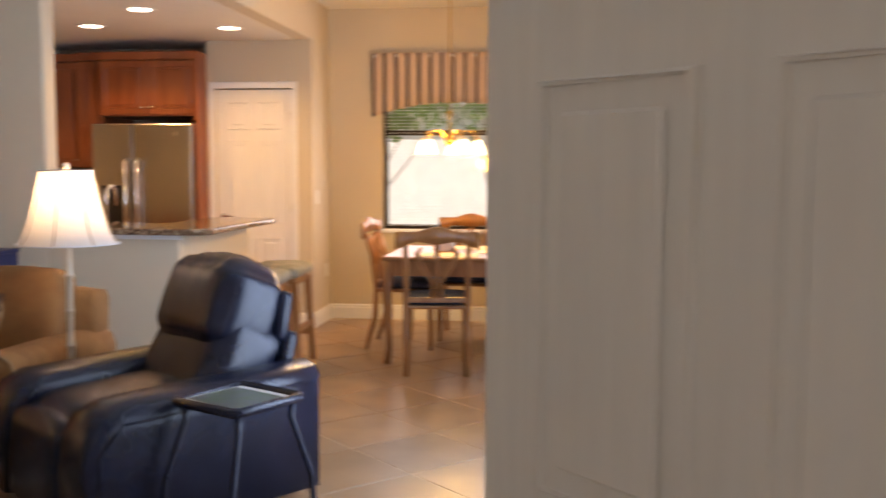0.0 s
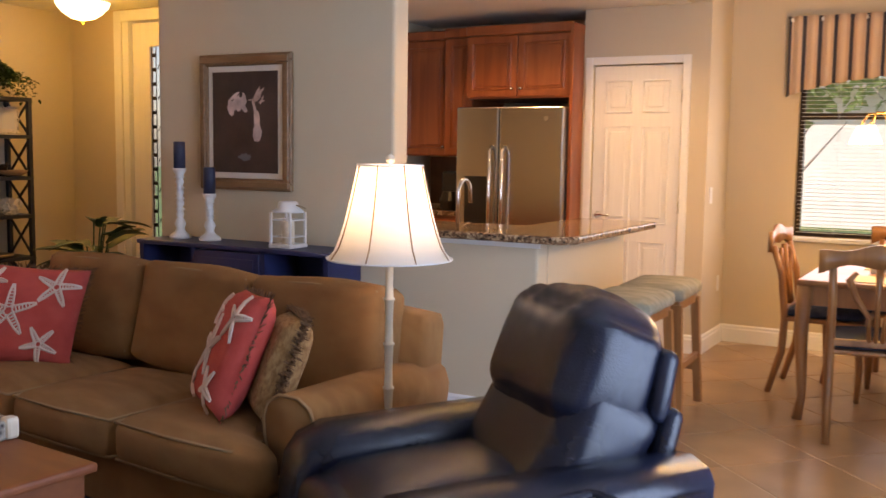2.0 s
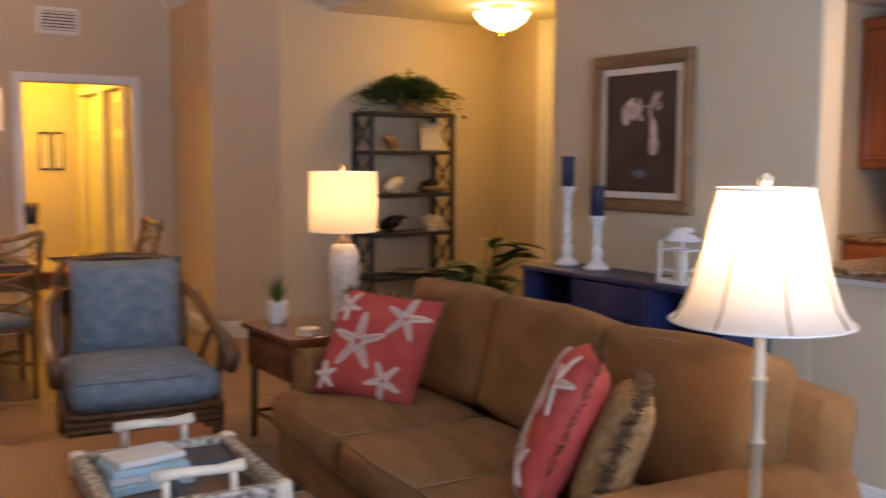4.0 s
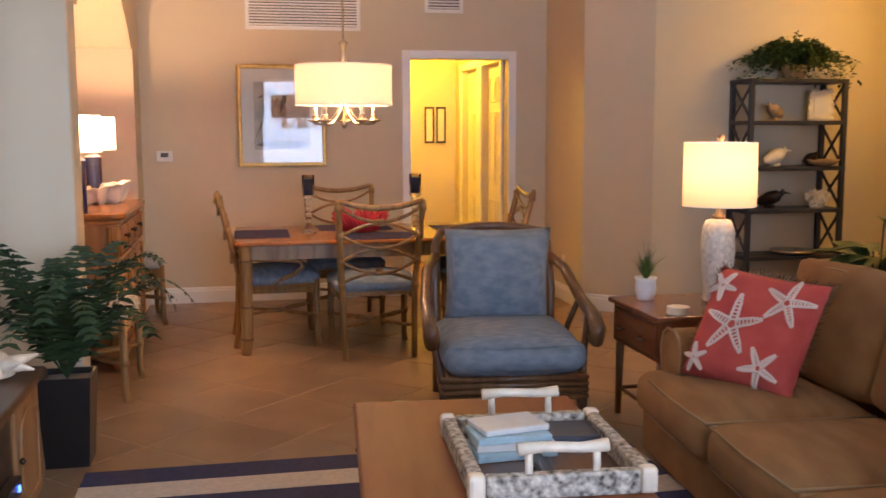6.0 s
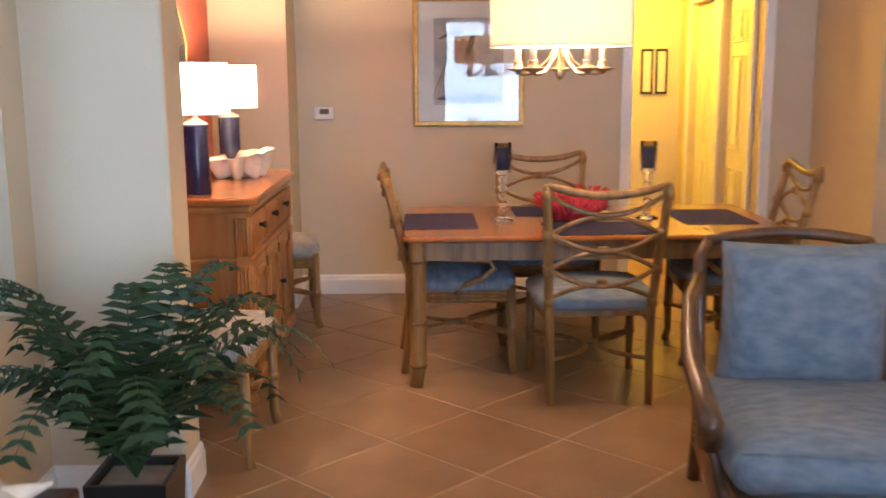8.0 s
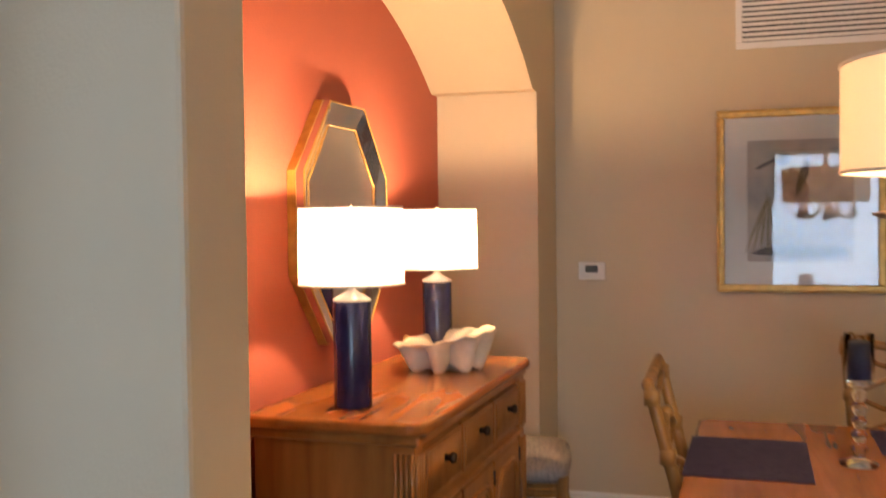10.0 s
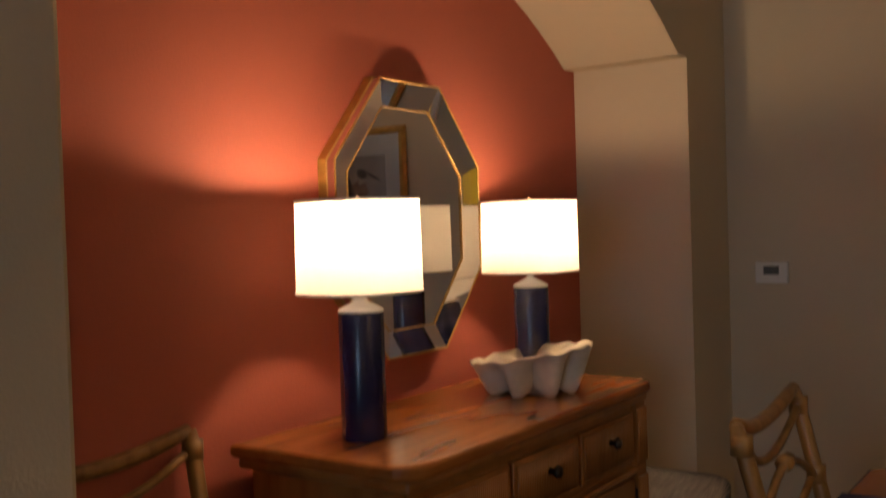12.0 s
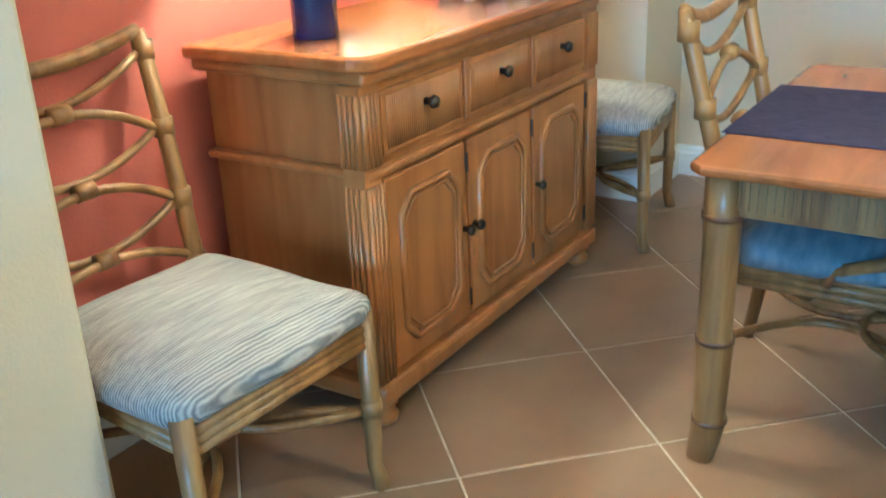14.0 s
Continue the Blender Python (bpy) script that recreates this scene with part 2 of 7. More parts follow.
M = {
    "wall": mat("wall_paint", (0.60, 0.51, 0.37), 0.75, var=0.03, scale=1.5, bump=0.25, bscale=130),
    "ceil": mat("ceiling_paint", (0.74, 0.70, 0.63), 0.9, var=0.03, scale=2, bump=0.4, bscale=60),
    "red": mat("terracotta_paint", (0.44, 0.115, 0.075), 0.75, var=0.04, scale=1.5, bump=0.2, bscale=130),
    "trim": mat("white_trim", (0.80, 0.79, 0.76), 0.35, var=0.02, bump=0.02),
    "doorpaint": mat("door_paint", (0.78, 0.75, 0.70), 0.4, var=0.03, bump=0.05, bscale=40, stretch=(8, 8, 0.6)),
    "grout": mat("grout", (0.60, 0.50, 0.39), 0.9, var=0.2, scale=20, bump=0.3),
    "mosaic_dark": mat("grey_white_woven_shell", (0.62, 0.56, 0.47), 0.6, second=(0.035, 0.025, 0.018), scale=48, bump=0.9, bscale=60),
    "tile": mat("travertine_tile", (0.265, 0.165, 0.092), 0.30, spec=0.42, var=0.18, scale=3.2, bump=0.06, bscale=25, rand=0.10),
    "cherry": wood("cherry_cabinet_wood", (0.21, 0.052, 0.016), (0.36, 0.105, 0.033), 0.35, "Z"),
    "rattan": wood("rattan_cane", (0.14, 0.066, 0.018), (0.36, 0.20, 0.062), 0.38, "Z", 22),
    "rattan_dark": wood("dark_rattan_cane", (0.07, 0.03, 0.012), (0.17, 0.08, 0.03), 0.35, "Z", 22),
    "buffet": wood("honey_maple_wood", (0.24, 0.088, 0.019), (0.40, 0.172, 0.045), 0.3, "Z", 16),
    "buffet_top": wood("honey_maple_top", (0.24, 0.08, 0.017), (0.40, 0.155, 0.04), 0.21, "X", 14, 0.0),
    "coffee": wood("brown_tabletop_wood", (0.19, 0.052, 0.017), (0.30, 0.092, 0.03), 0.55, "X", 12, 0.0),
    "redwood": wood("reddish_wood", (0.13, 0.042, 0.018), (0.23, 0.08, 0.032), 0.25, "X", 14, 0.3),
    "oak": wood("honey_oak_wood", (0.20, 0.08, 0.025), (0.37, 0.17, 0.058), 0.38, "Z", 16),
    "tvwood": wood("dark_walnut_wood", (0.06, 0.025, 0.012), (0.15, 0.06, 0.025), 0.3, "X", 12, 0.3),
    "tvfront": wood("pine_front_wood", (0.20, 0.09, 0.03), (0.36, 0.18, 0.07), 0.35, "Z", 12, 0.2),
    "sofa": weave("tan_sofa_cloth", (0.245, 0.125, 0.048), (0.31, 0.162, 0.064), 0.9, 260, 5),
    "welt": mat("tan_welt_cord", (0.30, 0.19, 0.095), 0.85, var=0.1, bump=0.3, bscale=400),
    "coral": weave("coral_cloth", (0.52, 0.075, 0.065), (0.62, 0.11, 0.09), 0.9, 260, 6),
    "embroid": mat("white_embroidery", (0.72, 0.58, 0.52), 0.9, var=0.1, bump=0.4, bscale=300),
    "fringe": mat("brown_fringe", (0.16, 0.085, 0.04), 0.9, var=0.35, scale=60, bump=0.6, bscale=200),
    "goldcloth": weave("gold_brown_cloth", (0.25, 0.14, 0.06), (0.42, 0.27, 0.13), 0.8, 150, 25),
    "bluecloth": weave("grey_blue_cloth", (0.165, 0.215, 0.27), (0.25, 0.30, 0.355), 0.9, 160, 14, 0.5),
    "striecloth": strie("blue_grey_strie_cloth", (0.15, 0.15, 0.16), (0.46, 0.43, 0.40)),
    "stoolcloth": weave("sage_seat_cloth", (0.25, 0.235, 0.175), (0.34, 0.32, 0.25), 0.85, 200, 10),
    "navycloth": weave("navy_cloth", (0.022, 0.028, 0.05), (0.04, 0.05, 0.085), 0.9, 200, 10),
    "placemat": weave("navy_placemat", (0.03, 0.026, 0.075), (0.06, 0.052, 0.125), 0.95, 140, 30, 0.8),
    "leather": mat("blue_black_leather", (0.008, 0.0105, 0.023), 0.27, var=0.3, scale=8, bump=0.3, bscale=190, spec=0.42),
    "navy": mat("navy_paint", (0.018, 0.025, 0.085), 0.4, var=0.15, scale=10, bump=0.05),
    "navylamp": mat("navy_ceramic", (0.012, 0.014, 0.06), 0.25, var=0.2, scale=30, bump=0.05),
    "candle": mat("navy_wax", (0.016, 0.024, 0.062), 0.5, var=0.1, bump=0.02),
    "white": mat("white_gloss_paint", (0.72, 0.70, 0.68), 0.35, var=0.05, scale=20, bump=0.05),
    "shell": mat("shell_white", (0.72, 0.63, 0.50), 0.45, var=0.15, scale=14, bump=0.3, bscale=40),
    # lacquer and plastic, and the shade of the media console's open shelf
    "black": mat("black_lacquer_and_shade", (0.012, 0.011, 0.011), 0.3, var=0.2, bump=0.03),
    "etagere": mat("charcoal_painted_wood", (0.022, 0.022, 0.03), 0.45, var=0.2, scale=20, bump=0.05),
    "iron": mat("wrought_iron", (0.02, 0.018, 0.016), 0.55, metal=0.6, var=0.2, bump=0.2),
    "steel": mat("brushed_steel", (0.45, 0.44, 0.43), 0.26, metal=1.0, var=0.05, scale=30, stretch=(1, 1, 40), bump=0.05, bscale=60),
    "chrome": mat("chrome", (0.75, 0.74, 0.72), 0.12, metal=1.0, var=0.02),
    "nickel": mat("antique_nickel", (0.42, 0.35, 0.25), 0.3, metal=1.0, var=0.1, scale=20),
    "brass": mat("polished_brass", (0.70, 0.46, 0.14), 0.2, metal=1.0, var=0.08, scale=20),
    "bronze": mat("dark_bronze", (0.06, 0.045, 0.035), 0.4, metal=0.9, var=0.2, scale=30),
    "goldframe": mat("gold_leaf_frame", (0.55, 0.33, 0.09), 0.38, metal=0.5, var=0.2, scale=25, bump=0.2, bscale=60),
    "woodframe": wood("bronze_frame_wood", (0.16, 0.085, 0.035), (0.28, 0.16, 0.075), 0.4, "X", 18),
    "mat_board": mat("cream_mat_board", (0.68, 0.63, 0.55), 0.9, var=0.03, bump=0.05),
    "granite": granite("brown_granite"),
    "shade": shade_cloth("white_linen_shade", (0.90, 0.87, 0.80)),
    "drum": shade_cloth("cream_drum_shade", (0.70, 0.60, 0.47), 0.17),
    "creamshade": shade_cloth("cream_linen_shade", (0.80, 0.66, 0.46), 0.34),
    "bowl": glow("lit_alabaster_glass", (1.0, 0.80, 0.45), 5.0),
    "bulb": glow("lit_bulb", (1.0, 0.80, 0.5), 9.0),
    "can": glow("lit_can_lens", (1.0, 0.88, 0.68), 9.0),
    "glass": glass("clear_glass"),
    "thin_glass": glass("thin_clear_glass"),
    "mirror": mat("mirror_silver", (0.9, 0.9, 0.9), 0.01, metal=1.0, var=0.0),
    "leaf": mat("dark_green_leaf", (0.022, 0.058, 0.014), 0.5, var=0.4, scale=12, bump=0.1),
    "fern": mat("fern_green_leaf", (0.016, 0.042, 0.009), 0.7, var=0.4, scale=12, bump=0.1),
    "grass": mat("bright_green_leaf", (0.075, 0.15, 0.03), 0.5, var=0.4, scale=20),
    "outleaf": shade_cloth("garden_leaf", (0.22, 0.30, 0.11), 0.5),
    "bark": mat("grey_bark", (0.30, 0.26, 0.22), 0.9, var=0.3, scale=8, bump=0.5, bscale=30),
    "lawn": mat("lawn", (0.10, 0.16, 0.05), 0.9, var=0.4, scale=2, bump=0.5),
    "stucco": mat("white_stucco", (0.78, 0.76, 0.72), 0.9, var=0.05, scale=3, bump=0.3),
    "cream": mat("cream_rug_wool", (0.50, 0.44, 0.37), 0.95, var=0.1, scale=40, bump=0.6, bscale=200),
    "navyrug": mat("navy_rug_wool", (0.030, 0.032, 0.085), 0.95, var=0.2, scale=40, bump=0.6, bscale=200),
    "coralbowl": mat("red_coral_ceramic", (0.52, 0.035, 0.045), 0.25, var=0.15, scale=20, bump=0.1),
    "book1": mat("pale_blue_book_cover", (0.35, 0.52, 0.58), 0.4, var=0.15, scale=20),
    "book2": mat("white_book_cover", (0.66, 0.66, 0.64), 0.4, var=0.05, scale=20),
    "book3": mat("dark_book_cover", (0.05, 0.055, 0.07), 0.4, var=0.2, scale=20),
    "bamboo_white": mat("whitewashed_bamboo", (0.60, 0.52, 0.40), 0.45, var=0.2, scale=12, stretch=(1, 1, 0.3), bump=0.15, bscale=40),
    "mosaic": mat("white_shell_mosaic", (0.62, 0.58, 0.52), 0.35, var=0.25, scale=45, bump=0.9, bscale=45),
    "plasticw": mat("white_plastic", (0.76, 0.75, 0.72), 0.4, var=0.02),
    "lcd": mat("grey_lcd", (0.05, 0.06, 0.06), 0.3, var=0.05),
    "tan": mat("tan_driftwood", (0.32, 0.20, 0.10), 0.7, var=0.3, scale=20, bump=0.3),
    "backsplash": mat("dark_backsplash", (0.16, 0.085, 0.045), 0.3, var=0.2, scale=12, bump=0.1),
}
M["thin_glass"].node_tree.nodes["Principled BSDF"].inputs["IOR"].default_value = 1.1


# ---- mesh helpers ----
def finish(name, bm, material, smooth=False):
    bmesh.ops.recalc_face_normals(bm, faces=bm.faces[:])
    me = bpy.data.meshes.new(name)
    bm.to_mesh(me)
    bm.free()
    me.materials.append(material)
    if smooth:
        me.shade_smooth()
    return new(name, me)


def thing(name, m, label, category, group="", kind=""):
    e = new(name)
    e.empty_display_size = 0.1
    e.matrix_world = m
    return tagged(e, label, category, group, kind)


def part(name, bm, material, parent, label="", smooth=False):
    ob = finish(name, bm, material, smooth)
    ob.parent = parent
    return tagged(ob, label)


def single(name, bm, material, m, label, category, group="", smooth=False, kind=""):
    ob = finish(name, bm, material, smooth)
    ob.matrix_world = m
    return tagged(ob, label, category, group, kind)


def struct(name, bm, material, label="", smooth=False, category=""):
    return tagged(finish(name, bm, material, smooth), label, category or name.split("_")[0], "", "structure")


def box(x0, x1, y0, y1, z0, z1, bevel=0.0, bm=None, seg=2):
    b = bmesh.new()
    v = bmesh.ops.create_cube(b, size=1)["verts"]
    for q in v:
        q.co = ((x0 + x1) / 2 + q.co.x * (x1 - x0), (y0 + y1) / 2 + q.co.y * (y1 - y0), (z0 + z1) / 2 + q.co.z * (z1 - z0))
    if bevel:
        bmesh.ops.bevel(b, geom=b.edges[:], offset=bevel, segments=seg, profile=0.5, affect="EDGES")
    return merge(bm, b) if bm is not None else b


def merge(bm, other, m=None):
    if m is not None:
        bmesh.ops.transform(other, matrix=m, verts=other.verts[:])
    me = bpy.data.meshes.new("tmp")
    other.to_mesh(me)
    other.free()
    bm.from_mesh(me)
    bpy.data.meshes.remove(me)
    return bm


def moved(bm, m):
    bmesh.ops.transform(bm, matrix=m, verts=bm.verts[:])
    return bm


def lathe(profile, seg=24, bm=None, caps=True):
    b = bm if bm is not None else bmesh.new()
    rings = []
    for r, z in profile:
        rings.append([b.verts.new((max(r, 1e-4) * math.cos(2 * math.pi * k / seg), max(r, 1e-4) * math.sin(2 * math.pi * k / seg), z)) for k in range(seg)])
    for a, c in zip(rings, rings[1:]):
        for k in range(seg):
            b.faces.new((a[k], a[(k + 1) % seg], c[(k + 1) % seg], c[k]))
    if caps and profile[0][0] > 0.002:
        b.faces.new(rings[0][::-1])
    if caps and profile[-1][0] > 0.002:
        b.faces.new(rings[-1])
    return b


def tube(points, r, seg=8, bm=None, closed=False):
    """A round rod along points; r is one radius or one for each point."""
    b = bm if bm is not None else bmesh.new()
    P = [Vector(p) for p in points]
    n = len(P)
    R = [r] * n if not isinstance(r, (list, tuple)) else r
    rings, up = [], None
    for i in range(n):
        d = (P[(i + 1) % n] - P[i - 1]) if closed else (P[min(i + 1, n - 1)] - P[max(i - 1, 0)])
        d.normalize()
        if up is None:
            up = d.orthogonal().normalized()
        up = (up - d * up.dot(d)).normalized()
        s_ = d.cross(up)
        rings.append([b.verts.new(P[i] + (up * math.cos(2 * math.pi * k / seg) + s_ * math.sin(2 * math.pi * k / seg)) * R[i]) for k in range(seg)])
    for i in range(n if closed else n - 1):
        a, c = rings[i], rings[(i + 1) % n]
        for k in range(seg):
            b.faces.new((a[k], a[(k + 1) % seg], c[(k + 1) % seg], c[k]))
    if not closed:
        b.faces.new(rings[0][::-1])
        b.faces.new(rings[-1])
    return b


def arc(p0, p1, bulge, n=9):
    """Points of a bow from p0 to p1, pushed out by the vector bulge in its middle."""
    p0, p1, bulge = Vector(p0), Vector(p1), Vector(bulge)
    return [p0.lerp(p1, t) + bulge * (4 * t * (1 - t)) for t in [i / (n - 1) for i in range(n)]]


def cushion(w, d, h, puff=0.03, r=0.05, n=8, taper=0.0):
    """A stuffed block, centred, with rounded edges and a crowned top and front."""
    b = bmesh.new()
    bmesh.ops.create_cube(b, size=2)
    bmesh.ops.subdivide_edges(b, edges=b.edges[:], cuts=n, use_grid_fill=True)
    for v in b.verts:
        x, y, z = v.co
        half = Vector((w / 2, d / 2, h / 2))
        p = Vector((x * half.x, y * half.y, z * half.z))
        rr = min(r, half.x, half.y, half.z)
        inner = Vector([max(-q + rr, min(q - rr, c)) for q, c in zip(half, p)])
        off = p - inner
        if off.length > 1e-6:
            p = inner + off.normalized() * min(off.length, rr) if off.length > rr else p
        p.z += puff * z * (1 - x * x) * (1 - y * y) * 1.2
        p.y += puff * 0.6 * y * (1 - x * x) * (1 - z * z)
        p.x += puff * 0.4 * x * (1 - y * y) * (1 - z * z)
        p.x *= 1 - taper * (y + 1) / 2
        p += Vector(noise.noise_vector(p * 5.0)) * 0.006
        v.co = p
    return b


def pillow(w, h, t, n=14):
    """A thrown pillow standing in the xz plane, base at z = 0, pinched at its corners."""
    b = bmesh.new()
    g = [[[None] * (n + 1) for _ in range(n + 1)] for _ in range(2)]
    for s_ in (0, 1):
        for i in range(n + 1):
            for j in range(n + 1):
                u, v = 2 * i / n - 1, 2 * j / n - 1
                edge = abs(u) == 1 or abs(v) == 1
                if s_ and edge:
                    g[1][i][j] = g[0][i][j]
                    continue
                k = 1 - 0.05 * (1 - v * v) * abs(u) ** 3
                l = 1 - 0.05 * (1 - u * u) * abs(v) ** 3
                th = t / 2 * max(0, (1 - u ** 4) * (1 - v ** 4)) ** 0.5
                th += 0.004 * noise.noise(Vector((u * 3, v * 3, s_ * 7)))
                g[s_][i][j] = b.verts.new((u * w / 2 * k, (th if not edge else 0) * (1 if s_ else -1), h / 2 + v * h / 2 * l))
    for s_ in (0, 1):
        for i in range(n):
            for j in range(n):
                b.faces.new((g[s_][i][j], g[s_][i + 1][j], g[s_][i + 1][j + 1], g[s_][i][j + 1]))
    return b


def holed(axis, c0, c1, a0, a1, z0, z1, holes):
    """A wall with openings. axis 'x': it runs along x from a0 to a1, c0..c1 thick in y."""
    us = sorted({a0, a1, *[h[0] for h in holes], *[h[1] for h in holes]})
    zs = sorted({z0, z1, *[h[2] for h in holes], *[h[3] for h in holes]})
    b = bmesh.new()
    vs = {}

    def vert(i, j, k):
        if (i, j, k) not in vs:
            u, c, z = us[i], (c0, c1)[j], zs[k]
            vs[i, j, k] = b.verts.new((u, c, z) if axis == "x" else (c, u, z))
        return vs[i, j, k]

    def solid(i, k):
        if not (0 <= i < len(us) - 1 and 0 <= k < len(zs) - 1):
            return False
        u, z = (us[i] + us[i + 1]) / 2, (zs[k] + zs[k + 1]) / 2
        return not any(h[0] < u < h[1] and h[2] < z < h[3] for h in holes)

    for i in range(len(us) - 1):
        for k in range(len(zs) - 1):
            if not solid(i, k):
                continue
            for j in (0, 1):
                b.faces.new([vert(i, j, k), vert(i + 1, j, k), vert(i + 1, j, k + 1), vert(i, j, k + 1)])
            for di, dk, e in ((-1, 0, ((i, k), (i, k + 1))), (1, 0, ((i + 1, k), (i + 1, k + 1))), (0, -1, ((i, k), (i + 1, k))), (0, 1, ((i, k + 1), (i + 1, k + 1)))):
                if not solid(i + di, k + dk):
                    (p, q), (r_, s_) = e
                    b.faces.new([vert(p, 0, q), vert(r_, 0, s_), vert(r_, 1, s_), vert(p, 1, q)])
    return b


# ---- structure ----
CEIL, KCEIL, FCEIL = 2.74, 2.40, 2.54
W_X = -6.82        # dining west wall face
PIC_Y = 6.14       # wall with the painting
# room ceiling; the stretch beyond the south walls is added to keep sun out
struct("ceiling", box(-7.0, 2.8, -2.6, 6.14, CEIL, CEIL + 0.12), M["ceil"], "off-white textured ceiling, extended unseen to the south as a sun block")
struct("ceiling_nook", box(0.0, 2.8, 6.14, 9.3, CEIL, CEIL + 0.12), M["ceil"], "off-white ceiling over the breakfast nook", category="ceiling")
struct("ceiling_kitchen", box(-2.6, -0.14, 6.285, 9.1, KCEIL, KCEIL + 0.12), M["ceil"], "lower off-white kitchen ceiling", category="ceiling")
struct("ceiling_foyer", box(-5.7, -2.6, 6.14, 8.0, FCEIL, FCEIL + 0.12), M["ceil"], "lower off-white foyer ceiling", category="ceiling")
struct("ceiling_hall", box(-10.2, -6.94, 3.2, 6.5, 2.44, 2.56), M["ceil"], "off-white hallway ceiling", category="ceiling")
# west wall with the hallway opening
struct("wall_west", holed("y", W_X - 0.14, W_X, 1.3, 5.32, 0, CEIL, [(4.13, 4.98, -0.001, 1.998)]), M["wall"], "tan painted wall with a hallway opening")
struct("wall_jog", box(W_X - 0.14, -5.86, 5.32, 5.46, 0, CEIL), M["wall"], "short tan return wall", category="wall")
bm = bmesh.new()
q = [bm.verts.new(c) for c in ((-5.86, 5.32, 0), (-5.5, 5.74, 0), (-5.5, 5.95, 0), (-5.86, 5.46, 0))]
f = bm.faces.new(q)
r = bmesh.ops.extrude_face_region(bm, geom=[f])
for g in r["geom"]:
    if isinstance(g, bmesh.types.BMVert):
        g.co.z = CEIL
struct("wall_diagonal", bm, M["wall"], "diagonal tan wall beside the foyer", category="wall")
struct("wall_foyer_west", box(-5.64, -5.5, 5.95, 8.0, 0, CEIL), M["wall"], "tan foyer wall washed yellow by lamplight", category="wall")
struct("wall_foyer_north", holed("x", 7.8, 7.94, -5.5, -2.6, 0, FCEIL, [(-4.86, -3.6, -0.001, 2.44)]), M["wall"], "foyer wall with the entrance door", category="wall")
struct("wall_foyer_header", box(-5.5, -2.74, 6.14, 6.28, FCEIL + 0.12, CEIL), M["wall"], "header above the foyer", category="wall")
# painting wall and kitchen opening
struct("wall_painting", box(-2.74, -1.05, PIC_Y, PIC_Y + 0.145, 0, CEIL, 0.015), M["wall"], "greige painted wall behind the console", category="wall")
struct("wall_foyer_east", box(-2.74, -2.6, PIC_Y + 0.145, 7.8, 0, CEIL), M["wall"], "foyer side wall", category="wall")
struct("wall_kitchen_header", box(-1.05, 0.0, PIC_Y, PIC_Y + 0.145, KCEIL + 0.003, CEIL), M["wall"], "header over the kitchen pass-through", category="wall")
struct("wall_kitchen_bulkhead", box(-0.14, 0.0, PIC_Y + 0.145, 8.46, KCEIL + 0.002, CEIL), M["wall"], "bulkhead beside the breakfast nook", category="wall")
struct("wall_bar", box(-1.05, -0.21, PIC_Y, PIC_Y + 0.13, 0, 0.943, 0.012), M["wall"], "half wall under the granite bar", category="wall")
struct("wall_bar_side", box(-0.34, -0.21, PIC_Y + 0.13, 7.42, 0, 0.943, 0.0), M["wall"], "half wall beside the stools", category="wall")
struct("wall_pantry", holed("x", 8.46, 8.58, -0.905, 0.0, 0, CEIL, [(-0.83, -0.18, -0.001, 2.005)]), M["wall"], "pantry wall", category="wall")
struct("wall_pantry_side", box(-0.12, 0.0, 8.58, 9.06, 0, CEIL), M["wall"], "pantry side wall", category="wall")
struct("wall_kitchen_back", box(-2.6, -0.12, 8.95, 9.06, 0, CEIL), M["wall"], "kitchen back wall", category="wall")
struct("wall_kitchen_west", box(-2.6, -2.46, 6.3, 8.95, 0, KCEIL), M["wall"], "kitchen side wall", category="wall")
struct("wall_nook", holed("x", 9.06, 9.22, 0.0, 2.8, 0, CEIL, [(0.48, 1.75, 0.81, 2.2)]), M["wall"], "nook wall with a window", category="wall")
struct("wall_east", holed("y", 2.62, 2.78, -0.8, 9.06, 0, CEIL, [(3.1, 5.1, -0.001, 2.36)]), M["wall"], "wall with a sliding glass door", category="wall")
# south side
struct("wall_south", holed("x", 1.34, 1.50, -3.59, 0.9, 0, CEIL, [(-3.42, -2.35, 0.7, 2.1)]), M["wall"], "wall behind the media console with a window", category="wall")
struct("wall_entry_west", box(0.76, 0.9, -0.8, 1.34, 0, CEIL), M["wall"], "entry side wall", category="wall")
# the opening holds the added, unseen fill window
struct("wall_entry_south", holed("x", -0.94, -0.8, 0.76, 2.8, 0, CEIL, [(1.2, 2.3, 0.9, 2.1)]), M["wall"], "entry end wall", category="wall")
# niche with the arch
NX0, NX1, NY0, NY1 = -6.405, -3.81, 1.487, 1.952
struct("pier", box(NX1, -3.59, 1.34, NY1, 0, CEIL, 0.012), M["wall"], "pier between living room and dining niche", category="wall")
struct("wall_niche_back", box(W_X - 0.14, NX1, 1.34, NY0, 0, CEIL), M["red"], "terracotta painted niche wall", category="wall")
struct("wall_niche_west", box(W_X, NX0, NY0, NY1, 0, CEIL), M["wall"], "tan side of the niche", category="wall")
bm = bmesh.new()
n = 28
ax, cx = (NX1 - NX0) / 2 , (NX0 + NX1) / 2
AR, AS, AW = 2.085, 2.02, 1.215
pts = [(NX0, AS)]
for i in range(n - 1):
    xx = -AW + 2 * AW * i / (n - 2)
    pts.append((cx + xx, AS + math.sqrt(AR * AR - xx * xx) - math.sqrt(AR * AR - AW * AW)))
pts.append((NX1, AS))
for j, (xa, za) in enumerate(pts):
    for yy in (NY0, NY1):
        for zz in (za, CEIL):
            bm.verts.new((xa, yy, zz))
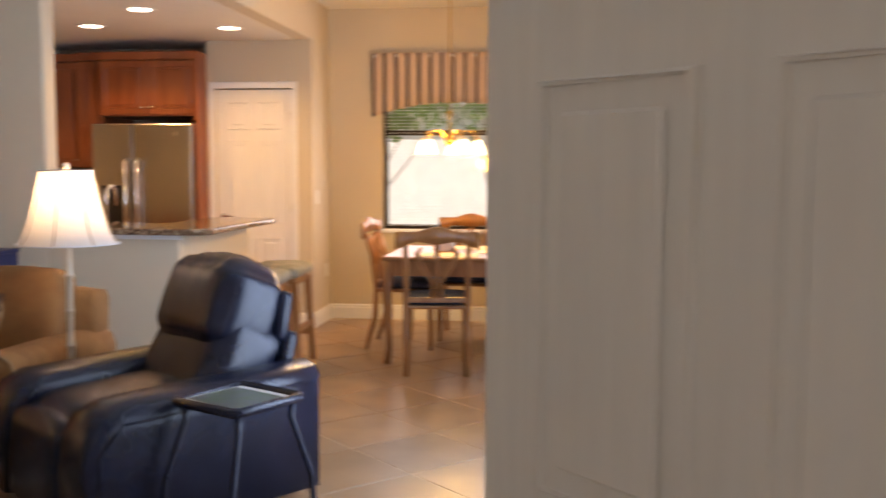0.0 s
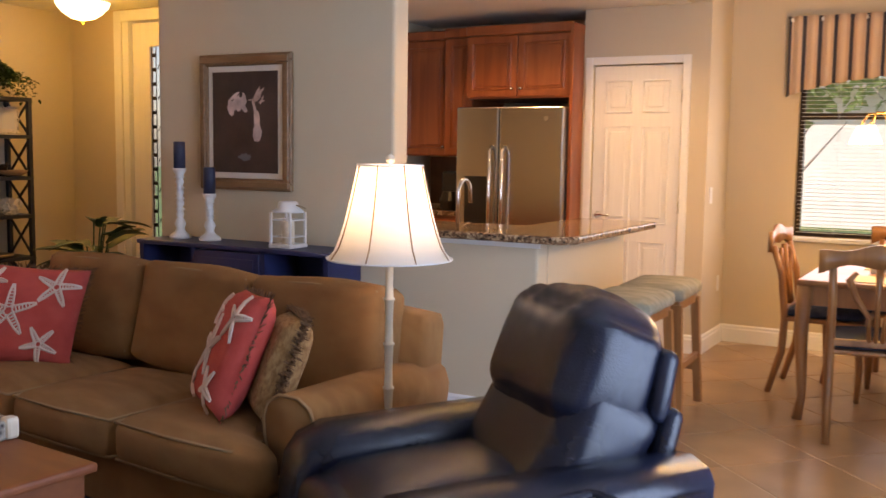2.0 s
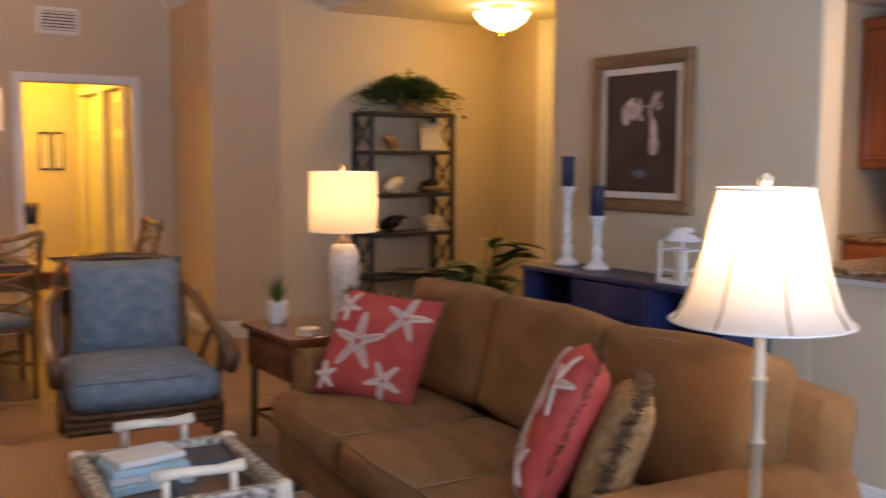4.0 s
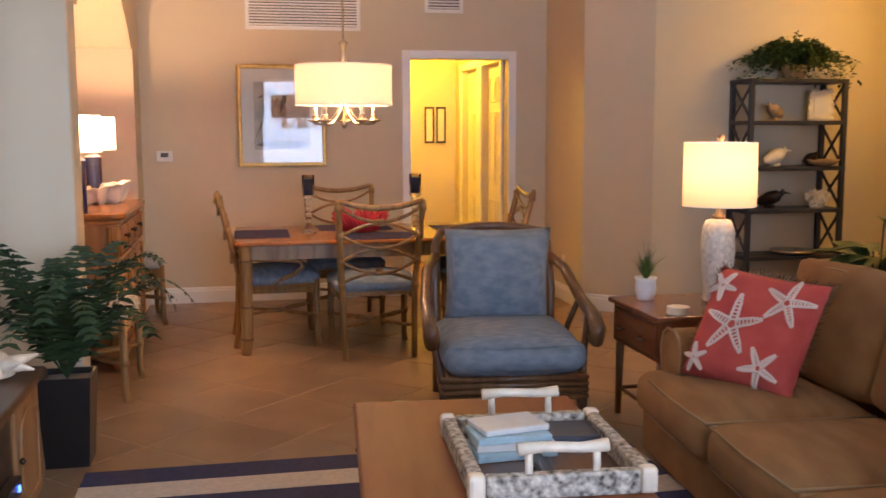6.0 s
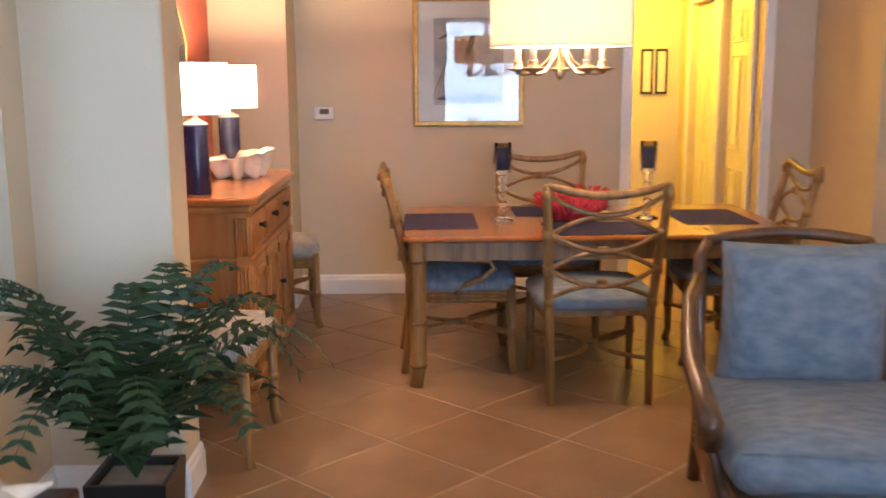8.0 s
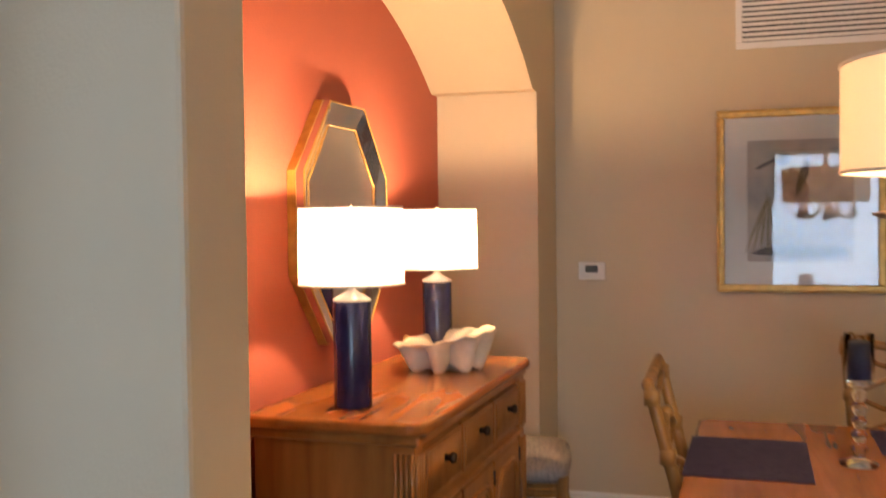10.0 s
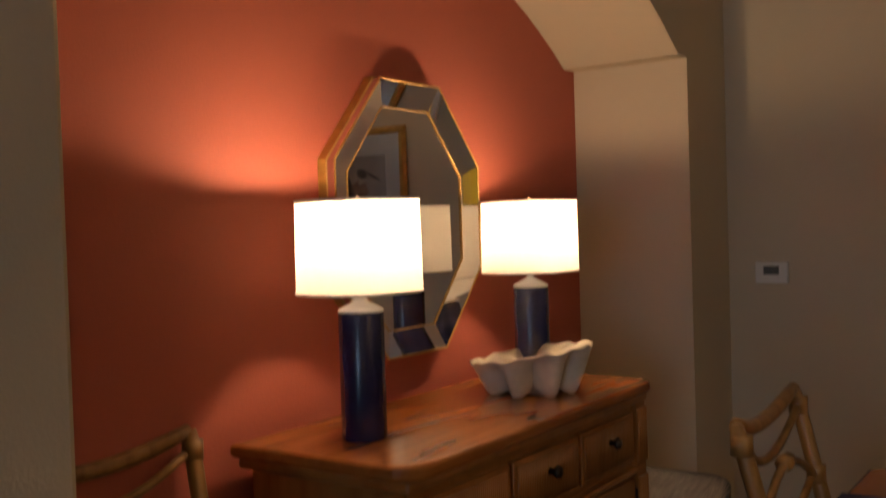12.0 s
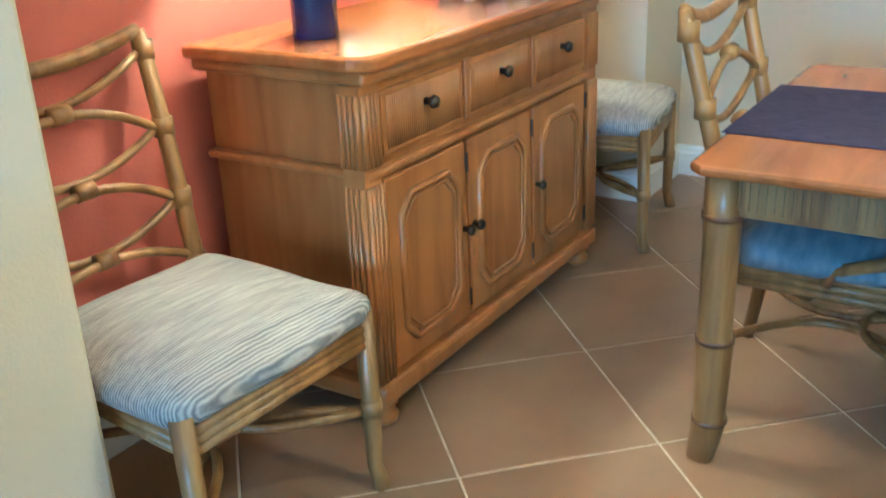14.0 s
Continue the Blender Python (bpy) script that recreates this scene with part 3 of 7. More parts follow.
bm.verts.ensure_lookup_table()
for j in range(n):
    a, b = 4 * j, 4 * (j + 1)
    V = bm.verts
    bm.faces.new((V[a], V[b], V[b + 2], V[a + 2]))
    bm.faces.new((V[a + 2], V[b + 2], V[b + 3], V[a + 3]))
    bm.faces.new((V[a], V[b], V[b + 1], V[a + 1]))
struct("arch", bm, M["wall"], "segmental arch over the niche", category="wall")
# hallway
struct("wall_hall_end", box(-9.0, -8.86, 3.2, 5.1, 0, 2.44), M["wall"], "far hallway wall", category="wall")
struct("wall_hall_left", box(-8.86, W_X - 0.14, 3.5, 3.64, 0, 2.44), M["wall"], "hallway side wall", category="wall")
struct("wall_hall_right", holed("x", 4.97, 5.11, -8.86, W_X - 0.14, 0, 2.44, [(-8.55, -7.85, -0.001, 2.0), (-7.7, -7.02, -0.001, 2.0)]), M["wall"], "hallway wall with two doorways", category="wall")
struct("floor_slab", box(-10.2, 2.8, -0.9, 9.3, -0.2, -0.0025), M["grout"], "grout bed of the tiled floor", category="floor")


def baseboard(x0, y0, x1, y1, side):
    """side: which way the face looks, as a unit (x, y)."""
    sx, sy = side
    b = bmesh.new()
    prof = [(0.0, 0.0), (0.016, 0.0), (0.016, 0.095), (0.010, 0.105), (0.010, 0.118), (0.0, 0.13)]
    A, B = [], []
    for d, z in prof:
        A.append(b.verts.new((x0 + sx * d, y0 + sy * d, z)))
        B.append(b.verts.new((x1 + sx * d, y1 + sy * d, z)))
    for k in range(len(prof)):
        l = (k + 1) % len(prof)
        b.faces.new((A[k], A[l], B[l], B[k]))
    b.faces.new(A)
    b.faces.new(B[::-1])
    return struct("baseboard", b, M["trim"], "white moulded baseboard")


baseboard(W_X, NY1, W_X, 4.06, (1, 0))
baseboard(W_X, 5.05, W_X, 5.32, (1, 0))
baseboard(W_X, 5.32, -5.87, 5.32, (0, -1))
baseboard(-5.86, 5.32, -5.5, 5.74, (0.76, -0.65))
baseboard(-5.5, 5.76, -5.5, 7.8, (1, 0))
baseboard(-2.74, PIC_Y, -0.21, PIC_Y, (0, -1))
baseboard(-0.21, PIC_Y, -0.21, 7.42, (1, 0))
baseboard(-0.11, 8.46, 0.0, 8.46, (0, -1))
baseboard(0.0, 8.46, 0.0, 9.06, (1, 0))
baseboard(0.0, 9.06, 2.62, 9.06, (0, -1))
baseboard(W_X, NY1, NX0, NY1, (0, 1))
baseboard(NX0, NY0, NX0, NY1, (1, 0))
baseboard(NX0, NY0, NX1, NY0, (0, 1))
baseboard(NX1, NY1, -3.59, NY1, (0, 1))
baseboard(-3.59, 1.5, -3.59, NY1, (1, 0))
baseboard(-3.59, 1.5, 0.9, 1.5, (0, 1))
baseboard(-8.86, 4.97, -8.55, 4.97, (0, -1))


def crown(x0, y0, x1, y1, side, z):
    sx, sy = side
    b = bmesh.new()
    prof = [(0.0, 0.0), (0.0, -0.10), (0.012, -0.10), (0.02, -0.075), (0.06, -0.03), (0.075, -0.02), (0.075, 0.0)]
    A = [b.verts.new((x0 + sx * d, y0 + sy * d, z + e)) for d, e in prof]
    B = [b.verts.new((x1 + sx * d, y1 + sy * d, z + e)) for d, e in prof]
    for k in range(len(prof)):
        l = (k + 1) % len(prof)
        b.faces.new((A[k], A[l], B[l], B[k]))
    return struct("trim_crown", b, M["trim"], "white crown moulding", category="trim")


crown(-5.86, 5.32, -5.5, 5.74, (0.76, -0.65), CEIL)
crown(-5.5, 5.74, -5.5, 6.14, (1, 0), CEIL)
crown(W_X, 5.32, -5.86, 5.32, (0, -1), CEIL)


def casing(name, axis, face, out, a0, a1, ztop, w=0.07):
    """Door trim round an opening; out: +1 or -1, the way it stands proud."""
    b = bmesh.new()
    f0, f1 = sorted((face, face + out * 0.018))
    for u0, u1, z0, z1 in ((a0 - w, a0, 0, ztop + w), (a1, a1 + w, 0, ztop + w), (a0, a1, ztop, ztop + w)):
        if axis == "y":
            box(f0, f1, u0, u1, z0, z1, 0.004, b, 1)
        else:
            box(u0, u1, f0, f1, z0, z1, 0.004, b, 1)
    return struct(name, b, M["trim"], "white door casing", category="trim")


casing("trim_hall", "y", W_X, 1, 4.13, 4.98, 1.998)
casing("trim_pantry", "x", 8.46, -1, -0.83, -0.18, 2.005, 0.055)
casing("trim_hall_door_1", "x", 4.97, -1, -8.55, -7.85, 2.0)
casing("trim_hall_door_2", "x", 4.97, -1, -7.7, -7.02, 2.0)


# ---- doors and windows ----
def panel_door(w, h, t, mat_, rows=((0.115, 0.375), (0.445, 0.785), (0.835, 0.945))):
    """A six-panel leaf standing in the xz plane from x = 0, both faces moulded."""
    b = box(0, w, 0, t, 0, h, 0.003, None, 1)
    st, mid = w * 0.145, w * 0.13
    pw = (w - 2 * st - mid) / 2
    for x in (st, st + pw + mid):
        for z0, z1 in rows:
            for y, s_ in ((0, -1), (t, 1)):
                for k, (ins, dep) in enumerate(((0.0, 0.006), (0.035, 0.010))):
                    y0, y1 = sorted((y, y + s_ * dep * (0.5 if k == 0 else 1)))
                    if k == 0:
                        tube([(x, y, z0 * h), (x + pw, y, z0 * h), (x + pw, y, z1 * h), (x, y, z1 * h)], 0.011, 6, b, True)
                    else:
                        box(x + ins, x + pw - ins, y0, y1, z0 * h + ins, z1 * h - ins, 0.005, b, 1)
    return b


def lever(parent, x, y, z, s_):
    b = lathe([(0.026, 0), (0.026, 0.008), (0.010, 0.014), (0.010, 0.045)], 14)
    moved(b, pose(x, y, z, 90 * (1 if s_ < 0 else -1)))
    tube([(x, y + s_ * 0.045, z), (x + 0.05, y + s_ * 0.048, z + 0.004), (x + 0.10, y + s_ * 0.045, z - 0.002)], [0.011, 0.009, 0.007], 8, b)
    part("door_handle", b, M["chrome"], parent, "satin nickel lever handle", True)


pantry = thing("pantry_door", pose(-0.825, 8.475, 0.008), "white six-panel pantry door, shut", "door")
part("leaf", panel_door(0.64, 1.99, 0.035, M["doorpaint"]), M["doorpaint"], pantry)
lever(pantry, 0.05, 0, 0.93, -1)
for hz in (0.22, 1.0, 1.77):
    part("hinge", box(0.635, 0.655, -0.012, 0.004, hz - 0.045, hz + 0.045, 0.002), M["chrome"], pantry)
room_door = thing("room_door", pose(2.56, 1.27, 0.01, 0, 0, 132.5), "cream six-panel interior door, standing half open", "door")
part("leaf", panel_door(0.80, 2.03, 0.04, M["doorpaint"], ((0.115, 0.40), (0.463, 0.71), (0.775, 0.94))), M["doorpaint"], room_door)
for hz in (0.25, 1.0, 1.8):
    part("hinge", tube([(0.0, 0.02, hz - 0.05), (0.0, 0.02, hz + 0.05)], 0.01), M["chrome"], room_door)

entry = thing("entrance_door", pose(-4.78, 7.84, 0.005), "cream entrance door with a leaded iron and glass panel", "door")
b = box(0, 0.2, 0, 0.045, 0, 2.42)
box(0.78, 0.98, 0, 0.045, 0, 2.42, 0, b)
box(0.2, 0.78, 0, 0.045, 0, 0.3, 0, b)
box(0.2, 0.78, 0, 0.045, 2.22, 2.42, 0, b)
part("leaf", b, M["doorpaint"], entry)
ob = part("pane", box(0.2, 0.78, 0.016, 0.026, 0.3, 2.22), M["glass"], entry)
ob.visible_shadow = False
b = bmesh.new()
for x in (0.215, 0.265, 0.715, 0.765):
    tube([(x, 0.008, 0.3), (x, 0.008, 2.22)], 0.005, 5, b)
for k in range(16):
    z = 0.33 + k * 0.12
    for x in (0.24, 0.74):
        box(x - 0.022, x + 0.022, 0.004, 0.012, z, z + 0.03, 0, b)
for k in range(7):
    z = 0.42 + k * 0.26
    for s_ in (-1, 1):
        pts = [(0.49 + s_ * (0.03 + 0.09 * math.sin(a)), 0.008, z + 0.11 - 0.11 * math.cos(a) * (1 - a / 9)) for a in [i * 0.5 for i in range(10)]]
        tube(pts, 0.006, 5, b)
        pts = [(0.49 + s_ * (0.16 + 0.045 * math.cos(a)), 0.008, z + 0.05 + 0.045 * math.sin(a)) for a in [i * 0.6 for i in range(9)]]
        tube(pts, 0.005, 5, b)
part("iron_scrollwork", b, M["iron"], entry, "black wrought iron scrolls")
lever(entry, 0.9, 0, 1.0, -1)
b = box(-4.86, -4.79, 7.80, 7.90, 0, 2.44)
box(-3.78, -3.6, 7.80, 7.90, 0, 2.44, 0, b)
struct("trim_entry_frame", b, M["trim"], "white entrance door frame", category="trim")
casing("trim_entry", "x", 7.8, -1, -4.86, -3.6, 2.44, 0.09)
struct("backdrop_porch", box(-5.2, -3.2, 8.9, 9.0, -0.2, 3.0), M["stucco"], "pale porch wall outside the entrance", category="backdrop")


def window(name, axis, c, a0, a1, z0, z1, rail, label, blinds=False, out=1):
    w = thing(name, pose(0, 0, 0), label, "window", "", "structure")
    fr = 0.035

    def bx(u0, u1, d0, d1, zz0, zz1, bm_=None):
        d0, d1 = sorted((c + out * d0, c + out * d1))
        return box(u0, u1, d0, d1, zz0, zz1, 0, bm_) if axis == "x" else box(d0, d1, u0, u1, zz0, zz1, 0, bm_)
    b = bx(a0, a0 + fr, 0.06, 0.11, z0, z1)
    bx(a1 - fr, a1, 0.06, 0.11, z0, z1, b)
    bx(a0 + fr, a1 - fr, 0.06, 0.11, z0, z0 + fr, b)
    bx(a0 + fr, a1 - fr, 0.06, 0.11, z1 - fr, z1, b)
    for rz in rail:
        bx(a0 + fr, a1 - fr, 0.055, 0.115, rz - 0.022, rz + 0.022, b)
    part("window_frame", b, M["bronze"], w, "dark bronze metal frame")
    zz = [z0 + fr, *rail, z1 - fr]
    for p0, p1 in zip(zz, zz[1:]):
        pane = part("pane", bx(a0 + fr, a1 - fr, 0.083, 0.087, p0 + 0.02, p1 - 0.02), M["glass"], w)
        pane.visible_shadow = False
    return w, bx


w, bx = window("window_1", "x", 9.06, 0.48, 1.75, 0.81, 2.2, (1.66,), "nook window with raised white slat blinds")
part("window_sill", box(0.44, 1.79, 9.03, 9.12, 0.775, 0.808, 0.006), M["trim"], w, "white window sill")
slat = box(0.50, 1.73, 9.078, 9.102, -0.0012, 0.0012)
ob0 = part("slat", moved(slat, pose(0, 0, 0)), M["trim"], w)
ob0.location.z = 0.84
for k in range(1, 48):
    o = new("slat", ob0.data)
    o.parent = w
    o.location.z = 0.84 + k * 0.0282
for x in (0.75, 1.1, 1.5):
    part("ladder_cord", tube([(x, 9.075, 0.83), (x, 9.075, 2.19)], 0.0015, 4), M["trim"], w)
w2, _ = window("window_2", "y", 2.62, 3.1, 5.1, 0.02, 2.36, (), "sliding glass door to the patio")
part("meeting_stile", box(2.69, 2.74, 4.06, 4.14, 0.05, 2.33), M["trim"], w2, "white sliding door stile")
# invented window, out of view, to go with the entry fill lamp
w4, _ = window("fill_window", "x", -0.8, 1.2, 2.3, 0.9, 2.1, (1.5,), "added unseen window behind the walker, for fill light", out=-1)
w3, _ = window("window_3", "x", 1.50, -3.42, -2.35, 0.7, 2.1, (1.4,), "side window in white light", out=-1)

# valance: a gathered cloth strip with an arched hem
b = bmesh.new()
n = 150
row = []
for i in range(n + 1):
    u = i / n
    x = 0.40 + u * 1.46
    y = 8.985 + 0.016 * math.sin(u * 95) + 0.008 * math.sin(u * 41 + 1)
    hem = 1.79 + 0.13 * math.sin(math.pi * u) ** 0.8 + 0.006 * math.sin(u * 95)
    zt = 2.345
    row.append([b.verts.new((x, y + 0.012 * (zt - z) / 0.5, z)) for z in [hem + (zt - hem) * k / 6 for k in range(7)]])
for i in range(n):
    for k in range(6):
        b.faces.new((row[i][k], row[i + 1][k], row[i + 1][k + 1], row[i][k + 1]))
mv, nt, p = nodes_of("striped_valance_cloth")
co, wv, rp = nt.nodes.new("ShaderNodeTexCoord"), nt.nodes.new("ShaderNodeTexWave"), nt.nodes.new("ShaderNodeValToRGB")
wv.inputs["Scale"].default_value, wv.inputs["Distortion"].default_value = 3.1, 0.0
nt.links.new(co.outputs["Object"], wv.inputs["Vector"])
nt.links.new(wv.outputs["Fac"], rp.inputs[0])
E0 = rp.color_ramp.elements
E0[0].position, E0[0].color = 0.0, (0.05, 0.045, 0.06, 1)
E0[1].position, E0[1].color = 0.17, (0.62, 0.47, 0.37, 1)
for pos_, c_ in ((0.12, (0.05, 0.05, 0.09, 1)), (0.45, (0.58, 0.40, 0.29, 1)), (0.75, (0.66, 0.50, 0.38, 1))):
    E0.new(pos_).color = c_
nt.links.new(rp.outputs[0], p.inputs["Base Color"])
p.inputs["Roughness"].default_value = 0.9
M["valance"] = mv
val = single("valance", b, mv, pose(0, 0, 0), "gathered brown and navy striped valance over the window", "curtain", smooth=True)
so = val.modifiers.new("thickness", "SOLIDIFY")
so.thickness = 0.004
struct("trim_valance_board", box(0.41, 1.85, 9.0, 9.06, 2.31, 2.335), M["trim"], "valance mounting board", category="trim")

# ---- outdoors ----
struct("ground", box(-60, 60, -60, 60, -0.5, -0.3), M["lawn"], "green lawn", category="ground")
struct("pavement_drive", box(-1.5, 6, 12.5, 16.0, -0.3, -0.26), M["stucco"], "pale concrete drive", category="pavement")


def leaf_cloud(center, rad, count, size, seed):
    rnd = random.Random(seed)
    b = bmesh.new()
    for _ in range(count):
        d = Vector((rnd.gauss(0, 1), rnd.gauss(0, 1), rnd.gauss(0, 1))).normalized() * rad * rnd.uniform(0.35, 1.0) ** 0.6
        d.z *= 0.75
        c = Vector(center) + d
        a, bb = Vector((rnd.uniform(-1, 1), rnd.uniform(-1, 1), rnd.uniform(-1, 1))).normalized(), Vector((rnd.uniform(-1, 1), rnd.uniform(-1, 1), rnd.uniform(-1, 1)))
        s_ = size * rnd.uniform(0.6, 1.4)
        bb = a.cross(bb).normalized() * s_ * 0.5
        a = a * s_
        b.faces.new([b.verts.new(c - a), b.verts.new(c + bb), b.verts.new(c + a), b.verts.new(c - bb)])
    return b


for k, (tx, ty, h, rr) in enumerate(((1.9, 13.4, 2.6, 1.2), (-2.2, 17.5, 3.6, 2.0), (3.8, 18.5, 3.4, 2.2), (0.9, 20.5, 4.2, 2.4), (-0.5, 13.2, 2.5, 1.1), (0.9, 16.0, 3.0, 1.5))):
    tr = thing("tree", pose(tx, ty, -0.3), "garden tree with a pale forked trunk", "tree", "garden trees")
    b = tube([(0, 0, 0), (0.05, 0, h * 0.3), (-0.1, 0.05, h * 0.6), (-0.05, 0, h)], [0.05, 0.04, 0.028, 0.012])
    for a in range(6):
        an = a * 1.1 + k
        z = h * (0.3 + 0.08 * a)
        tube([(0, 0, z), (0.35 * math.cos(an), 0.35 * math.sin(an), z + 0.35), (0.8 * math.cos(an), 0.8 * math.sin(an), z + 0.9)], [0.022, 0.016, 0.006], 6, b)
    part("trunk", b, M["bark"], tr)
    part("crown", leaf_cloud((0, 0, h + 0.2), rr, 480, 0.11, k), M["outleaf"], tr)
for k, (hx, hy, hr) in enumerate(((-0.4, 11.6, 0.7), (2.6, 11.9, 0.6))):
    single("shrub", leaf_cloud((0, 0, hr * 0.7), hr, 700, 0.10, 40 + k), M["outleaf"], pose(hx, hy, -0.3), "leafy green shrub in the garden", "shrub", "garden shrubs")
house = thing("neighbour_house", pose(2.2, 26, -0.3), "white stucco house across the drive", "house")
part("wall", box(-9, 9, 0, 8, 0, 3.2), M["stucco"], house)
b = box(-9.6, 9.6, -0.6, 8.6, 3.2, 3.4)
part("roof", b, M["bark"], house)

# ---- kitchen ----
KC = {}


def cabinet_door(parent, x0, x1, z0, z1, y, knob=None):
    b = box(x0 + 0.002, x1 - 0.002, y - 0.02, y, z0 + 0.002, z1 - 0.002, 0.004, None, 1)
    w_ = 0.055
    d = part("door", b, M["cherry"], parent)
    part("raised_panel", box(x0 + w_ + 0.02, x1 - w_ - 0.02, y - 0.027, y - 0.02, z0 + w_ + 0.02, z1 - w_ - 0.02, 0.006, None, 1), M["cherry"], d)
    part("panel_moulding", tube([(x0 + w_, y - 0.02, z0 + w_), (x1 - w_, y - 0.02, z0 + w_), (x1 - w_, y - 0.02, z1 - w_), (x0 + w_, y - 0.02, z1 - w_)], 0.008, 6, None, True), M["cherry"], d)
    if knob:
        part("knob", moved(lathe([(0.006, 0), (0.006, 0.015), (0.014, 0.022), (0.010, 0.032), (0.001, 0.034)], 12), pose(knob[0], y - 0.02, knob[1], 90)), M["chrome"], d, "nickel knob", True)


def upper(x0, x1, z0, z1, y0, doors, knob_low=True, label=""):
    c = thing("wall_cabinet", pose(0, 0, 0), label or "cherry wall cabinet with raised-panel doors", "cabinet", "kitchen wall cabinets")
    b = box(x0, x1, y0, 8.95, z0, z1)
    box(x0 - 0.0, x1, y0 - 0.035, y0, z1 - 0.05, z1 + 0.02, 0.008, b, 1)
    part("body", b, M["cherry"], c)
    dw = (x1 - x0) / doors
    for k in range(doors):
        kx = x0 + (k + 1) * dw - 0.035 if (k % 2 == 0) else x0 + k * dw + 0.035
        cabinet_door(c, x0 + k * dw, x0 + (k + 1) * dw, z0 + 0.01, z1 - 0.055, y0, (kx, z0 + 0.07))
    return c


upper(-2.45, -2.03, 1.34, 2.29, 8.5, 1)
upper(-2.02, -1.78, 1.34, 2.29, 8.42, 1)
upper(-1.77, -0.93, 1.77, 2.28, 8.3, 2, label="cherry cabinet above the refrigerator")
single("cabinet_panel", box(-0.93, -0.905, 8.25, 8.46, 0, 2.29), M["cherry"], pose(0, 0, 0), "tall cherry end panel beside the refrigerator", "cabinet")
fr = thing("refrigerator", pose(-1.78, 8.16, 0), "stainless steel side-by-side refrigerator with ice dispenser", "refrigerator")
part("body", box(0.005, 0.845, 0.07, 0.72, 0.02, 1.70, 0.01), M["black"], fr, "black cabinet body")
part("door", box(0.0, 0.345, 0.0, 0.06, 0.08, 1.705, 0.012), M["steel"], fr)
part("door", box(0.352, 0.85, 0.0, 0.06, 0.08, 1.705, 0.012), M["steel"], fr)
for x in (0.30, 0.40):
    part("handle", tube([(x, 0.0, 0.72), (x, -0.05, 0.76), (x, -0.055, 1.05), (x, -0.05, 1.38), (x, 0.0, 1.42)], 0.014, 8), M["chrome"], fr, "", True)
d_ = part("dispenser", box(0.075, 0.27, -0.006, 0.01, 0.83, 1.20, 0.004), M["black"], fr, "black ice and water dispenser")
part("badge", moved(lathe([(0.018, 0), (0.018, 0.003)], 16), pose(0.72, -0.001, 1.62, 90)), M["chrome"], fr)
single("backsplash", box(-2.45, -1.80, 8.938, 8.95, 0.94, 1.33), M["backsplash"], pose(0, 0, 0), "brown glazed tile kitchen backsplash", "backsplash")
bc = thing("base_cabinet", pose(0, 0, 0), "cherry base cabinet along the kitchen wall", "cabinet")
part("body", box(-2.45, -1.80, 8.36, 8.95, 0.1, 0.88), M["cherry"], bc)
cabinet_door(bc, -2.44, -2.12, 0.12, 0.86, 8.36, (-2.15, 0.78))
cabinet_door(bc, -2.11, -1.81, 0.12, 0.86, 8.36, (-1.85, 0.78))
single("worktop", box(-2.46, -1.79, 8.33, 8.95, 0.882, 0.92, 0.008), M["granite"], pose(0, 0, 0), "speckled brown granite worktop", "worktop")
single("coffee_maker", merge(box(-2.1, -1.9, 8.5, 8.75, 0.92, 1.22, 0.02), lathe([(0.07, 0), (0.08, 0.07), (0.05, 0.14)], 16), pose(-2.0, 8.46, 0.925)), M["black"], pose(0, 0, 0), "black coffee maker on the worktop", "coffee maker")
# sink run behind the half wall, and the raised bar on top
bc = thing("base_cabinet", pose(0, 0, 0), "cherry base cabinet under the sink", "cabinet")
part("body", box(-2.44, -0.36, 6.29, 6.85, 0.1, 0.86), M["cherry"], bc)
single("worktop", box(-2.44, -0.36, 6.285, 6.88, 0.864, 0.90, 0.008), M["granite"], pose(0, 0, 0), "speckled brown granite sink worktop", "worktop")
fa = thing("faucet", pose(-0.80, 6.40, 0.90), "brushed nickel gooseneck kitchen faucet", "faucet")
part("base", lathe([(0.03, 0), (0.03, 0.01), (0.018, 0.03), (0.018, 0.08)], 16), M["steel"], fa, "", True)
part("spout", tube([(0, 0, 0.08), (0, 0, 0.26)] + [(0, 0.07 - 0.07 * math.cos(a), 0.26 + 0.07 * math.sin(a)) for a in [i * 0.35 for i in range(1, 9)]] + [(0, 0.14, 0.2)], 0.012, 10), M["steel"], fa, "", True)
part("lever", tube([(0.015, 0, 0.07), (0.07, 0, 0.10)], 0.006), M["steel"], fa)
b = bmesh.new()
outline = [(-1.048, 6.045), (-0.10, 6.045), (-0.04, 6.07), (0.0, 6.14), (0.0, 7.36), (-0.05, 7.41), (-0.5, 7.41), (-0.5, 6.62), (-1.048, 6.62)]
f = b.faces.new([b.verts.new((x, y, 0.945)) for x, y in outline])
r = bmesh.ops.extrude_face_region(b, geom=[f])
for g in r["geom"]:
    if isinstance(g, bmesh.types.BMVert):
        g.co.z = 0.985
bmesh.ops.bevel(b, geom=[e for e in b.edges if abs(e.verts[0].co.z - e.verts[1].co.z) < 1e-4], offset=0.012, segments=3, profile=0.5, affect="EDGES")
single("granite_counter", b, M["granite"], pose(0, 0, 0), "polished brown granite bar top with rounded edge", "countertop")
struct("trim_bar", box(-1.05, -0.195, 6.125, 6.139, 0.915, 0.942), M["trim"], "white trim strip under the bar", category="trim")
